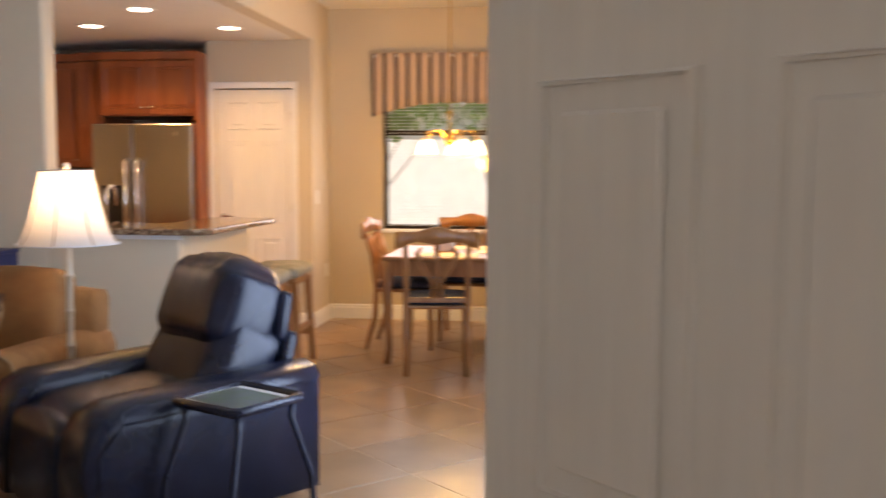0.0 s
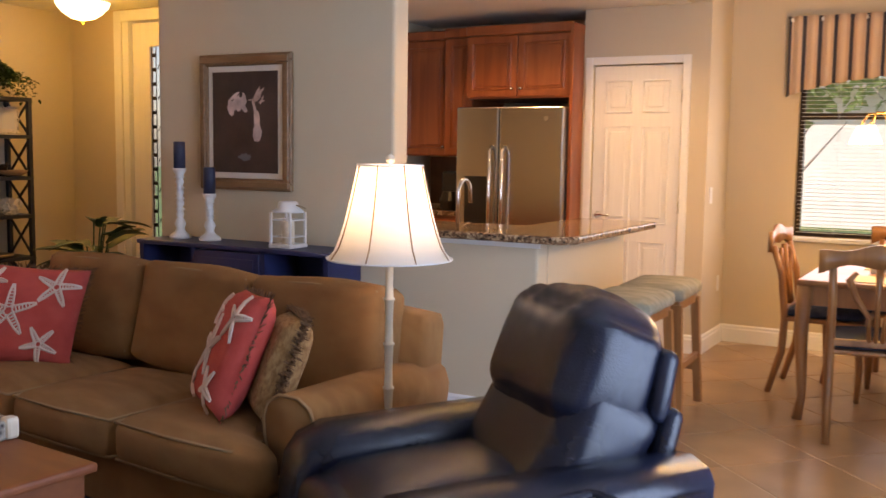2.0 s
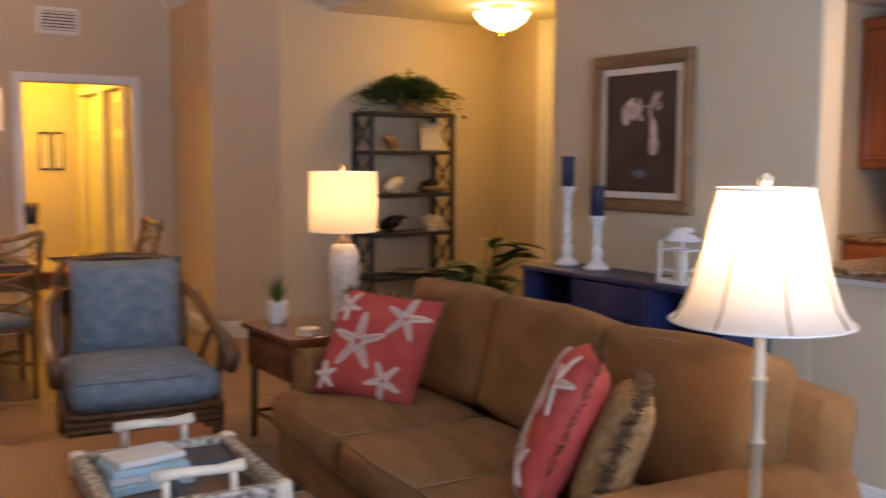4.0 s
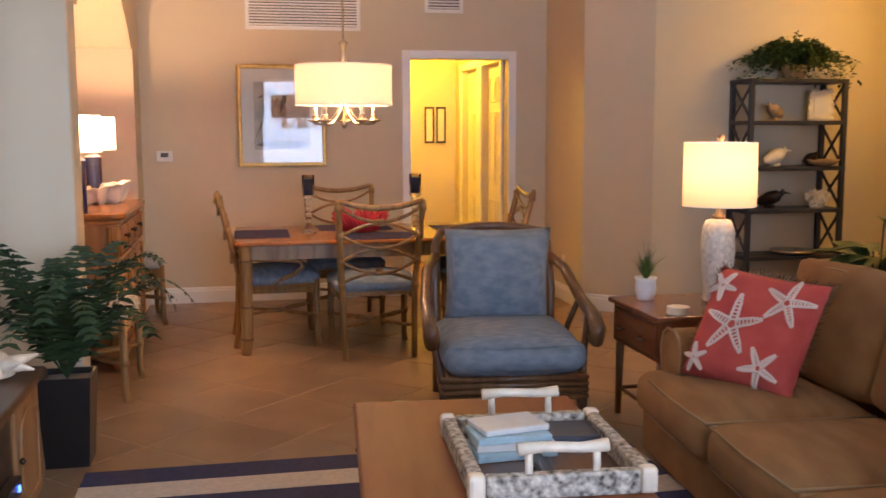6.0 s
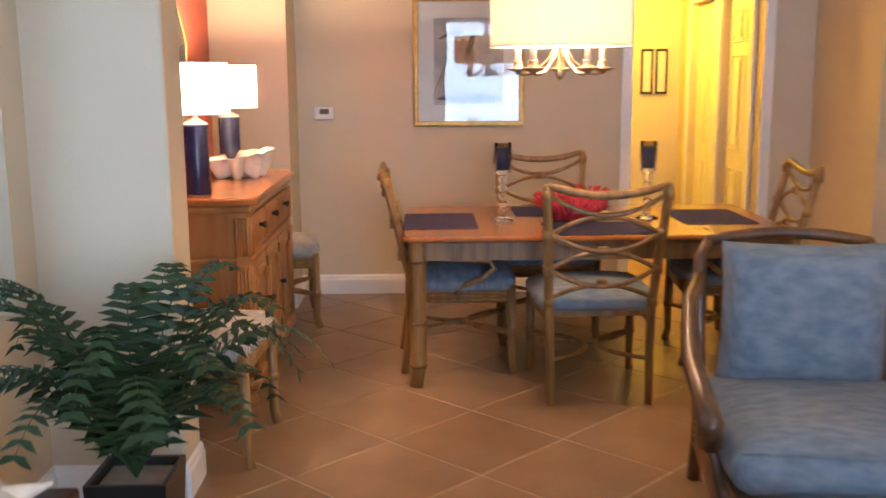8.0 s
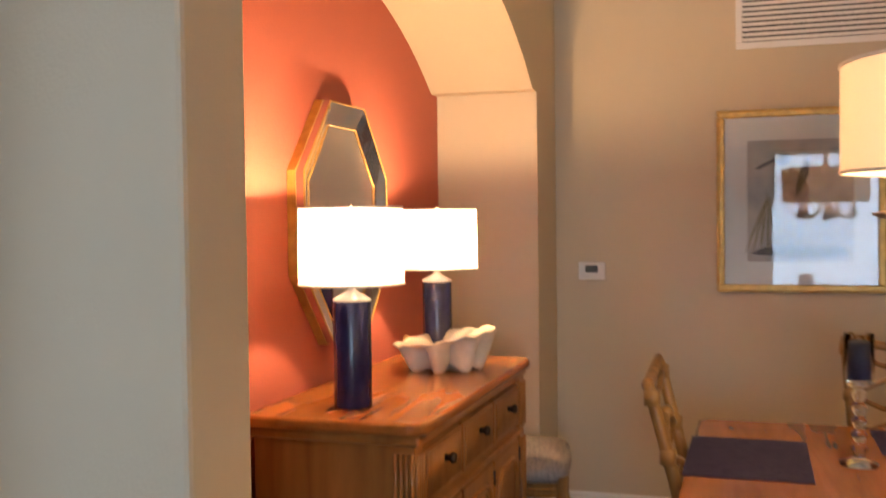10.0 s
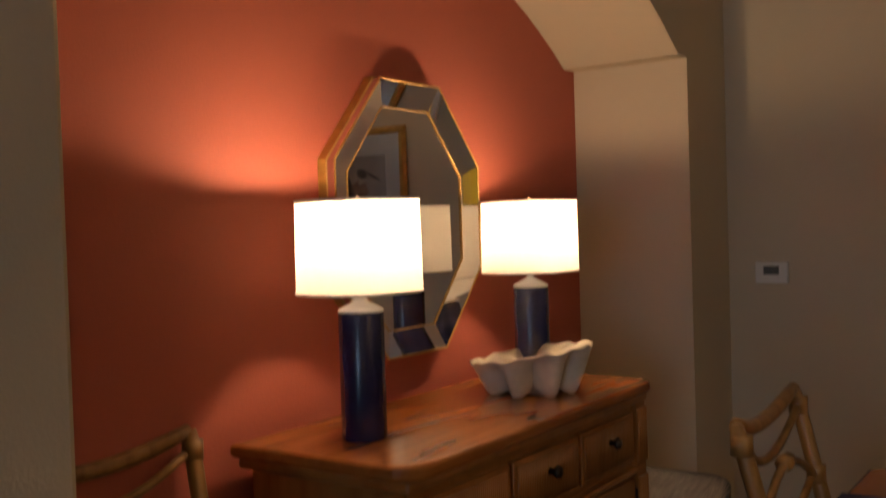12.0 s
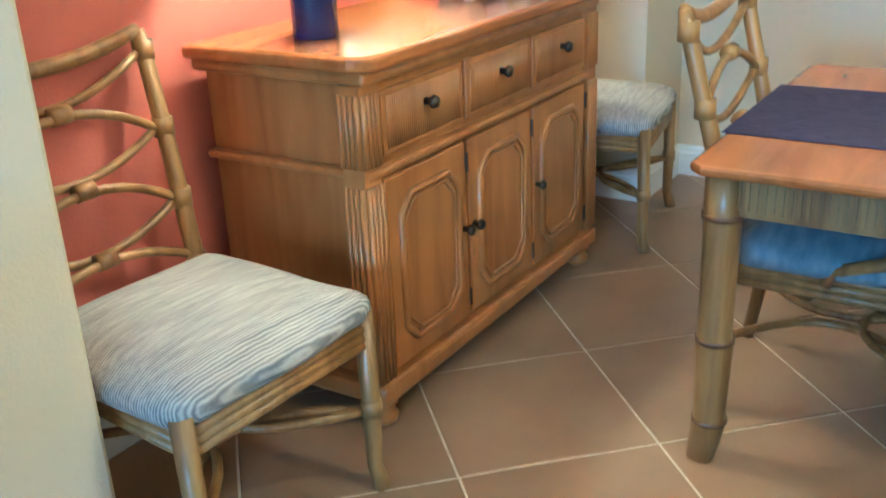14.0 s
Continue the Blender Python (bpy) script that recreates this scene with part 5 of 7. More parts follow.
def candlestick(m, h, hc, label):
    c = thing("candlestick", m, label, "candlestick", "white candlesticks")
    p_ = [(0.062, 0), (0.065, 0.012), (0.05, 0.025), (0.03, 0.04), (0.024, 0.06), (0.034, 0.085), (0.024, 0.11)]
    n_ = 4 if h > 0.35 else 3
    for k in range(n_):
        z = 0.11 + (h - 0.16) * k / n_
        dz = (h - 0.16) / n_
        p_ += [(0.017, z + dz * 0.15), (0.026, z + dz * 0.5), (0.017, z + dz * 0.85), (0.03, z + dz * 0.93)]
    p_ += [(0.022, h - 0.04), (0.038, h - 0.015), (0.04, h)]
    part("stem", lathe(p_, 20), M["white"], c, "turned white wood", True)
    part("candle", lathe([(0.034, h), (0.034, h + hc - 0.004), (0.03, h + hc), (0.0, h + hc - 0.002)], 20), M["candle"], c, "dark navy pillar candle", True)
    return c


candlestick(pose(-2.44, 6.0, 0.851), 0.41, 0.155, "tall turned white candlestick with a navy candle")
candlestick(pose(-2.20, 5.99, 0.851), 0.27, 0.15, "shorter turned white candlestick with a navy candle")
ln = thing("lantern", pose(-1.60, 5.95, 0.851), "white metal lantern with a pale candle", "lantern")
part("base", box(-0.075, 0.075, -0.075, 0.075, 0, 0.02, 0.004), M["white"], ln)
for sx in (-1, 1):
    for sy in (-1, 1):
        part("post", box(sx * 0.065 - 0.006, sx * 0.065 + 0.006, sy * 0.065 - 0.006, sy * 0.065 + 0.006, 0.02, 0.19), M["white"], ln)
for z in (0.06, 0.15):
    part("rail", tube([(-0.065, -0.065, z), (0.065, -0.065, z), (0.065, 0.065, z), (-0.065, 0.065, z)], 0.004, 5, None, True), M["white"], ln)
part("roof", lathe([(0.085, 0.19), (0.085, 0.198), (0.06, 0.215), (0.055, 0.24), (0.045, 0.25), (0.001, 0.25)], 24), M["white"], ln, "", True)
part("handle", tube([(0.05, 0, 0.23), (0.09, 0, 0.225), (0.12, 0.0, 0.215)], 0.004), M["nickel"], ln)
part("candle", lathe([(0.035, 0.02), (0.035, 0.14), (0.0, 0.142)], 18), M["shell"], ln, "pale pink candle", True)

# painting of egrets: plain shapes
pt = thing("painting", pose(-2.045, 6.138, 1.142), "framed dark painting of white wading birds", "painting")
b = bmesh.new()
for i, (ins, d) in enumerate(((0.0, 0.028), (0.012, 0.04), (0.045, 0.03))):
    w_, h_ = 0.34 - ins, 0.775 - ins
    iw = 0.04 if i < 2 else 0.02
    for x0, x1, z0, z1 in ((-w_, w_, h_ - iw, h_), (-w_, w_, ins, ins + iw), (-w_, -w_ + iw, ins + iw, h_ - iw), (w_ - iw, w_, ins + iw, h_ - iw)):
        box(x0, x1, -d, 0, z0, z1, 0.006, b, 1)
part("frame", b, M["woodframe"], pt, "bronze-brown wooden frame")
part("liner", box(-0.272, 0.272, -0.018, -0.002, 0.068, 0.707), M["mat_board"], pt, "cream liner")
cv = part("canvas", box(-0.24, 0.24, -0.021, -0.018, 0.10, 0.675), mat("dark_umber_canvas", (0.035, 0.02, 0.017), 0.55, var=0.45, scale=5, bump=0.3, bscale=60), pt)
PW = mat("pale_brushwork", (0.50, 0.40, 0.37), 0.7, var=0.35, scale=14, bump=0.4, bscale=70)


def blob(cx, cz, rx, rz, rot, seed, y=-0.0218, spikes=0.25, n_=26):
    b_ = bmesh.new()
    rnd_ = random.Random(seed)
    vs_ = []
    for i in range(n_):
        a = 2 * math.pi * i / n_
        k = 1 + rnd_.uniform(-spikes, spikes)
        x, z = rx * k * math.cos(a), rz * k * math.sin(a)
        vs_.append(b_.verts.new((cx + x * math.cos(rot) - z * math.sin(rot), y, cz + x * math.sin(rot) + z * math.cos(rot))))
    b_.faces.new(vs_)
    return b_


rnd = random.Random(44)
strokes = []
for k in range(16):
    strokes.append((-0.06 + rnd.uniform(-0.06, 0.06), 0.50 + rnd.uniform(-0.035, 0.05), rnd.uniform(0.02, 0.05), rnd.uniform(0.010, 0.022), rnd.uniform(0.2, 2.6)))
for k in range(9):
    strokes.append((0.095 + rnd.uniform(-0.014, 0.014), 0.36 + rnd.uniform(-0.07, 0.07), rnd.uniform(0.012, 0.022), rnd.uniform(0.03, 0.055), rnd.uniform(-0.1, 0.3)))
for k in range(8):
    strokes.append((0.115 + rnd.uniform(-0.03, 0.05), 0.50 + rnd.uniform(-0.01, 0.06), rnd.uniform(0.02, 0.045), rnd.uniform(0.004, 0.008), rnd.uniform(0.2, 1.2)))
strokes += [(0.075, 0.47, 0.010, 0.05, 0.3), (0.085, 0.52, 0.018, 0.014, 0), (0.055, 0.515, 0.03, 0.004, 0.1)]
for k, (cx, cz, rx, rz, rot) in enumerate(strokes):
    part("brush_stroke", blob(cx, cz, rx, rz, rot, k, -0.0214 - 0.00006 * k, 0.12), PW, cv)
part("reed_shape", blob(0.0, 0.19, 0.05, 0.02, 0, 9), mat("blue_grey_brushwork", (0.10, 0.12, 0.14), 0.7, var=0.3, scale=12), cv)
single("door_chime", box(-2.785, -2.742, 6.30, 6.46, 2.12, 2.30, 0.006), M["mat_board"], pose(0, 0, 0), "beige door chime box on the foyer wall", "door chime")

# armchair
ac = thing("armchair", pose(-3.28, 3.99, 0, 0, 0, -96), "dark rattan armchair with grey-blue cushions", "armchair")
RD = M["rattan_dark"]
for sx in (-1, 1):
    part("leg", tube([(sx * 0.33, 0.28, 0.0), (sx * 0.325, 0.32, 0.22)], [0.022, 0.028], 10), RD, ac, "", True)
    part("back_post", tube([(sx * 0.30, -0.40, 0.0), (sx * 0.30, -0.33, 0.25), (sx * 0.31, -0.36, 0.55), (sx * 0.30, -0.43, 0.80), (sx * 0.27, -0.45, 0.86)], [0.024, 0.026, 0.026, 0.024, 0.02], 10), RD, ac, "", True)
    part("arm", tube([(sx * 0.30, -0.41, 0.74), (sx * 0.36, -0.26, 0.68), (sx * 0.39, 0.0, 0.56), (sx * 0.395, 0.24, 0.52), (sx * 0.39, 0.34, 0.47), (sx * 0.385, 0.32, 0.42), (sx * 0.38, 0.26, 0.42)], [0.024, 0.026, 0.03, 0.034, 0.04, 0.038, 0.02], 10), RD, ac, "scrolled rattan arm", True)
    part("arm_post", tube([(sx * 0.33, 0.30, 0.22), (sx * 0.36, 0.20, 0.36), (sx * 0.39, 0.16, 0.53)], 0.018, 8), RD, ac, "", True)
    part("arm_post", tube([(sx * 0.31, -0.15, 0.22), (sx * 0.35, -0.10, 0.42), (sx * 0.385, -0.02, 0.56)], 0.015, 8), RD, ac, "", True)
for z in (0.16, 0.19, 0.22, 0.25):
    part("apron_cane", tube([(-0.34, 0.35, z), (0.34, 0.35, z)], 0.016, 8), RD, ac, "", True)
    for sx in (-1, 1):
        part("apron_cane", tube([(sx * 0.335, 0.35, z), (sx * 0.305, -0.33, z)], 0.015, 8), RD, ac, "", True)
part("top_rail", tube(arc((-0.28, -0.45, 0.855), (0.28, -0.45, 0.855), (0, -0.03, 0.03)), 0.022, 10), RD, ac, "", True)
part("seat_deck", box(-0.31, 0.31, -0.33, 0.34, 0.245, 0.265, 0.005), RD, ac)
part("seat_cushion", moved(cushion(0.66, 0.70, 0.16, 0.035, 0.07, 12), pose(0, 0.05, 0.35)), M["bluecloth"], ac, "grey-blue box seat cushion", True)
part("seat_welt", tube([(-0.31, 0.375, 0.405), (0, 0.405, 0.41), (0.31, 0.375, 0.405)], 0.006, 6), M["bluecloth"], ac, "", True)
part("back_cushion", moved(pillow(0.55, 0.51, 0.20), pose(0, -0.25, 0.395, -6)), M["bluecloth"], ac, "loose grey-blue back cushion", True)

# coffee table, tray and books
cf = thing("coffee_table", pose(-1.278, 3.42, 0, 0, 0, -5), "brown wooden coffee table with rattan trim and drawers", "table")
hx, hy = 0.69, 0.385
part("tabletop", box(-hx, hx, -hy, hy, 0.42, 0.45, 0.010), M["coffee"], cf, "polished brown tabletop")
part("body", box(-hx + 0.03, hx - 0.03, -hy + 0.03, hy - 0.03, 0.305, 0.418), M["coffee"], cf)
for sx in (-1, 1):
    for k in range(3):
        dw = part("drawer", box(-hx + 0.06 + k * 0.42, -hx + 0.45 + k * 0.42, sx * (hy - 0.028) - 0.006, sx * (hy - 0.028) + 0.006, 0.315, 0.41, 0.003), M["coffee"], cf)
        part("pull", moved(lathe([(0.008, 0), (0.014, 0.012), (0.001, 0.02)], 10), pose(-hx + 0.255 + k * 0.42, sx * (hy - 0.02), 0.362, -90 * sx)), M["bronze"], dw, "", True)
    for sy in (-1, 1):
        part("leg", tube([(sx * (hx - 0.05), sy * (hy - 0.05), 0.305), (sx * (hx - 0.05), sy * (hy - 0.05), 0.0)], [0.032, 0.026], 10), M["rattan"], cf, "", True)
    part("rail", tube([(sx * (hx - 0.05), -hy + 0.05, 0.12), (sx * (hx - 0.05), hy - 0.05, 0.12)], 0.014, 8), M["rattan"], cf, "", True)
    part("brace", tube([(sx * (hx - 0.05), -hy + 0.05, 0.12), (sx * (hx - 0.05), 0, 0.30), (sx * (hx - 0.05), hy - 0.05, 0.12)], 0.010, 8), M["rattan"], cf, "", True)
ty = thing("serving_tray", pose(-1.265, 3.55, 0.451, 0, 0, -4), "white and grey woven shell serving tray with bone handles", "tray")
part("bottom", box(-0.255, 0.255, -0.21, 0.21, 0.0, 0.012), M["tvwood"], ty, "dark tray bottom")
for x0, x1, y0, y1 in ((-0.285, 0.285, -0.245, -0.205), (-0.285, 0.285, 0.205, 0.245), (-0.285, -0.245, -0.205, 0.205), (0.245, 0.285, -0.205, 0.205)):
    part("side", box(x0, x1, y0, y1, 0, 0.065, 0.008), M["mosaic_dark"], ty, "woven shell inlay")
for sx in (-1, 1):
    for sy in (-1, 1):
        part("corner", box(sx * 0.268 - 0.023, sx * 0.268 + 0.023, sy * 0.228 - 0.023, sy * 0.228 + 0.023, 0, 0.072, 0.012), M["shell"], ty)
    b = bmesh.new()
    for y in (-0.09, 0.09):
        tube([(sx * 0.265, y, 0.06), (sx * 0.265, y, 0.125)], 0.011, 8, b)
    tube([(sx * 0.265, -0.12, 0.13), (sx * 0.265, -0.05, 0.134), (sx * 0.265, 0.05, 0.128), (sx * 0.265, 0.12, 0.132)], [0.018, 0.014, 0.014, 0.018], 10, b)
    part("handle", b, M["shell"], ty, "knobbly bone handle", True)
for k, (dx, dy, w_, d_, h_, mm, rz) in enumerate(((0.0, -0.02, 0.16, 0.24, 0.025, "book1", 4), (-0.005, -0.015, 0.155, 0.23, 0.022, "book2", -3), (0.0, -0.025, 0.15, 0.22, 0.02, "book1", 2), (-0.02, -0.02, 0.14, 0.20, 0.018, "book2", 10))):
    z = 0.464 + (0, 0.0255, 0.048, 0.0685)[k]
    single("book", box(-w_ / 2, w_ / 2, -d_ / 2, d_ / 2, 0, h_, 0.003, None, 1), M[mm], pose(-1.33 + dx, 3.50 + dy, z, 0, 0, rz), "pale blue and white paperback in a stack on the tray", "book", "books on the tray")
single("book", box(-0.08, 0.08, -0.1, 0.1, 0, 0.03, 0.003, None, 1), M["book3"], pose(-1.42, 3.685, 0.464, 0, 0, -8), "dark patterned book lying on the tray", "book", "books on the tray")
single("remote_control", box(-0.022, 0.022, -0.09, 0.09, 0, 0.02, 0.006), M["black"], pose(-1.13, 3.53, 0.464, 0, 0, 82), "black remote control on the tray", "remote", "remotes")
single("remote_control", box(-0.02, 0.02, -0.08, 0.08, 0, 0.018, 0.006), M["black"], pose(-1.19, 3.53, 0.464, 0, 0, 88), "black remote control on the tray", "remote", "remotes")
# rug
rg = thing("rug", pose(0, 0, 0), "navy and cream striped rug under the coffee table", "rug")
x = -2.745
k = 0
while x < -0.5:
    w_ = 0.172
    part("stripe", box(x, x + w_, 2.075, 4.40, -0.006, 0.008, 0.002, None, 1), M["navyrug" if k % 2 == 0 else "cream"], rg, "navy wool stripe" if k % 2 == 0 else "cream wool stripe")
    x += w_
    k += 1

# end table with lamp and plant
et = thing("end_table", pose(-2.875, 4.79, 0), "reddish-brown end table with a drawer and cane legs", "table")
part("tabletop", box(-0.29, 0.29, -0.30, 0.30, 0.555, 0.58, 0.006), M["redwood"], et)
part("body", box(-0.265, 0.265, -0.275, 0.275, 0.37, 0.553), M["redwood"], et)
dw = part("drawer", box(-0.24, 0.24, -0.285, -0.276, 0.39, 0.535, 0.003), M["redwood"], et)
for x in (-0.12, 0.12):
    part("pull", tube([(x - 0.03, -0.29, 0.46), (x - 0.02, -0.305, 0.45), (x + 0.02, -0.305, 0.45), (x + 0.03, -0.29, 0.46)], 0.004, 6), M["bronze"], dw)
for sx in (-1, 1):
    for sy in (-1, 1):
        part("leg", tube([(sx * 0.24, sy * 0.25, 0.37), (sx * 0.242, sy * 0.252, 0.2), (sx * 0.245, sy * 0.255, 0)], [0.022, 0.018, 0.016], 10), M["rattan_dark"], et, "", True)
    part("stretcher", tube([(sx * 0.24, -0.25, 0.13), (sx * 0.24, 0.25, 0.13)], 0.010, 8), M["rattan_dark"], et)
part("stretcher", tube([(-0.24, -0.25, 0.13), (0.24, -0.25, 0.13)], 0.010, 8), M["rattan_dark"], et)
tl = thing("table_lamp", pose(-2.93, 4.95, 0.581), "white shell-textured table lamp with a cream drum shade, lit", "lamp")
p_ = [(0.06, 0), (0.068, 0.01), (0.062, 0.06), (0.072, 0.16), (0.078, 0.26), (0.072, 0.35), (0.058, 0.385), (0.03, 0.395)]
bb = lathe(p_, 28)
bmesh.ops.subdivide_edges(bb, edges=bb.edges[:], cuts=1, use_grid_fill=True)
for v in bb.verts:
    v.co += Vector((v.co.x, v.co.y, 0)) * 0.10 * noise.noise(v.co * 55)
part("base", bb, M["mosaic"], tl, "white textured shell base", True)
part("neck", lathe([(0.032, 0.395), (0.032, 0.41), (0.014, 0.42), (0.014, 0.48)], 16), M["tan"], tl, "", True)
sh = part("shade", lathe([(0.17, 0.455), (0.17, 0.60), (0.168, 0.755)], 40, None, False), M["creamshade"], tl, "cream drum shade", True)
for z in (0.457, 0.753):
    part("shade_trim", tube([(0.169 * math.cos(i * 0.1745), 0.169 * math.sin(i * 0.1745), z) for i in range(36)], 0.003, 5, None, True), M["trim"], sh)
part("finial", lathe([(0.004, 0.755), (0.012, 0.765), (0.02, 0.785), (0.001, 0.795)], 12), M["tan"], tl, "", True)
part("bulb", lathe([(0.012, 0.50), (0.03, 0.57), (0.022, 0.615), (0.001, 0.62)], 12), M["bulb"], tl, "glowing bulb", True)
sp = thing("potted_plant", pose(-3.03, 4.63, 0.581), "small grassy plant in a white ceramic jug", "plant")
part("pot", lathe([(0.035, 0), (0.04, 0.005), (0.052, 0.05), (0.046, 0.09), (0.055, 0.11), (0.05, 0.11), (0.04, 0.09), (0.0, 0.085)], 22), M["white"], sp, "white ceramic jug", True)


def blades(n_, h0, h1, spread, wd, seed, droop=0.4):
    rnd_ = random.Random(seed)
    b_ = bmesh.new()
    for _ in range(n_):
        a, h_, s_ = rnd_.uniform(0, 6.28), rnd_.uniform(h0, h1), rnd_.uniform(0.15, 1) * spread
        d = Vector((math.cos(a), math.sin(a), 0))
        n2 = Vector((-d.y, d.x, 0)) * wd
        rows_ = []
        for k in range(5):
            t = k / 4
            c = d * s_ * t ** 1.5 + Vector((0, 0, h_ * (t - droop * t * t * s_ / spread)))
            w__ = 1 - t ** 2
            rows_.append((b_.verts.new(c - n2 * w__ + Vector((0, 0, 0.0))), b_.verts.new(c + n2 * w__)))
        for q, r_ in zip(rows_, rows_[1:]):
            b_.faces.new((q[0], q[1], r_[1], r_[0]))
    return b_


part("foliage", moved(blades(220, 0.07, 0.14, 0.08, 0.004, 5), pose(0, 0, 0.09)), M["grass"], sp, "bright green leaves")
part("foliage", moved(blades(50, 0.15, 0.24, 0.13, 0.0025, 6), pose(0, 0, 0.09)), M["leaf"], sp, "thin dark grass blades")
cs = thing("coaster_stack", pose(-2.66, 4.625, 0.581), "stack of white shell coasters", "coasters")
for k in range(4):
    part("coaster", moved(lathe([(0.05, 0), (0.052, 0.004), (0.05, 0.008), (0.0, 0.008)], 20), pose(0.002 * k, 0, 0.0085 * k)), M["shell"], cs)

# media console, shell, fern
tv = thing("media_console", pose(-2.51, 1.518, 0), "two-tone wooden media console with arched cupboard doors", "cabinet")
part("tabletop", box(-0.02, 1.75, 0.0, 0.47, 0.48, 0.515, 0.010), M["tvwood"], tv, "dark walnut top")
part("body", box(0.0, 1.73, 0.01, 0.43, 0.03, 0.478), M["tvfront"], tv)
for k, x in enumerate((0.03, 1.32)):
    b = box(x, x + 0.38, 0.43, 0.445, 0.06, 0.46, 0.004)
    dd = part("door", b, M["tvfront"], tv)
    pts = [(x + 0.05, 0.448, 0.10), (x + 0.33, 0.448, 0.10), (x + 0.33, 0.448, 0.36)] + [(x + 0.19 + 0.14 * math.cos(a), 0.448, 0.36 + 0.06 * math.sin(a)) for a in [i * 0.3927 for i in range(1, 8)]] + [(x + 0.05, 0.448, 0.36)]
    part("moulding", tube(pts, 0.008, 6, None, True), M["tvfront"], dd, "", True)
    part("pull", moved(lathe([(0.008, 0), (0.013, 0.012), (0.001, 0.02)], 10), pose(x + (0.34 if k == 0 else 0.04), 0.445, 0.27, -90)), M["bronze"], dd, "", True)
# no hollow here: a flat black sheet paints the shelf's shade on the body
part("shelf_shade_sheet", box(0.44, 1.29, 0.41, 0.434, 0.08, 0.45), M["black"], tv, "black sheet standing in for the shaded open shelf")
single("cable_box", box(-0.17, 0.17, -0.015, 0.02, 0, 0.06, 0.006), M["black"], pose(-1.86, 1.97, 0.20), "black cable box on the open shelf", "cable box")
single("indicator_light", box(-0.008, 0.008, -0.003, 0.003, 0, 0.02), glow("blue_led", (0.05, 0.15, 1.0), 4), pose(-1.98, 1.993, 0.22), "small blue indicator light", "indicator")
b = bmesh.new()
rnd = random.Random(4)
for k in range(8):
    a = -1.2 + k * 0.42
    tube([(0, 0, 0.04), (0.08 * math.cos(a), 0.08 * math.sin(a), 0.055), (0.17 * math.cos(a), 0.17 * math.sin(a), 0.04 + 0.04 * (k % 2))], [0.05, 0.028, 0.004], 8, b)
merge(b, lathe([(0.02, 0.0), (0.09, 0.015), (0.10, 0.05), (0.06, 0.09), (0.01, 0.12)], 18))
single("spider_conch", b, M["shell"], pose(-2.33, 1.83, 0.517), "white spiny conch shell on the media console", "shell", smooth=True)

fp = thing("fern", pose(-2.93, 1.99, 0), "fern with arching fronds in a tall black square planter", "plant")
b = bmesh.new()
vs = []
for z, r_ in ((0, 0.088), (0.385, 0.108), (0.385, 0.095), (0.345, 0.092)):
    vs.append([b.verts.new((sx * r_, sy * r_, z)) for sx, sy in ((-1, -1), (1, -1), (1, 1), (-1, 1))])
for a, c in zip(vs, vs[1:]):
    for k in range(4):
        b.faces.new((a[k], a[(k + 1) % 4], c[(k + 1) % 4], c[k]))
b.faces.new(vs[0])
b.faces.new(vs[-1])
part("planter", b, M["black"], fp, "tall black planter")


def frond(L_, az, rise, droop, rnd_):
    """One fern frond: a bowed rib with paired leaflets."""
    b_ = bmesh.new()
    d = Vector((math.cos(az), math.sin(az), 0))
    side = Vector((-d.y, d.x, 0))
    n_ = 17
    P = [d * L_ * (t * (1 - 0.12 * t)) + Vector((0, 0, rise * math.sin(t * 1.75) - droop * t * t)) for t in [i / n_ for i in range(n_ + 1)]]
    tube(P, [0.0035 * (1 - 0.8 * i / n_) for i in range(n_ + 1)], 4, b_)
    for i in range(2, n_ + 1):
        t = i / n_
        ll = 0.105 * L_ / 0.5 * math.sin(min(1, t * 1.25 + 0.12) * math.pi * 0.92) ** 0.7 + 0.012
        fw = (P[i] - P[i - 1]).normalized()
        for s_ in (-1, 1):
            for h_ in (0,):
                c = P[i] - fw * h_ * (P[i] - P[i - 1]).length
                dirn = (side * s_ + fw * 0.35 + Vector((0, 0, -0.22 + rnd_.uniform(-0.1, 0.1)))).normalized()
                w_ = fw * 0.0115
                m_ = c + dirn * ll * 0.5 + Vector((0, 0, 0.006))
                b_.faces.new([b_.verts.new(q) for q in (c - w_ * 0.6, m_ - w_, c + dirn * ll, m_ + w_, c + w_ * 0.6)])
    return b_


rnd = random.Random(12)
for k in range(32):
    L_ = rnd.uniform(0.34, 0.58)
    az = k * 2.399
    part("frond", moved(frond(L_ * 1.05, az, rnd.uniform(0.38, 0.68), rnd.uniform(0.04, 0.34), rnd), pose(0, 0, 0.365)), M["fern"], fp)
part("soil", box(-0.091, 0.091, -0.091, 0.091, 0.345, 0.36), M["bark"], fp)


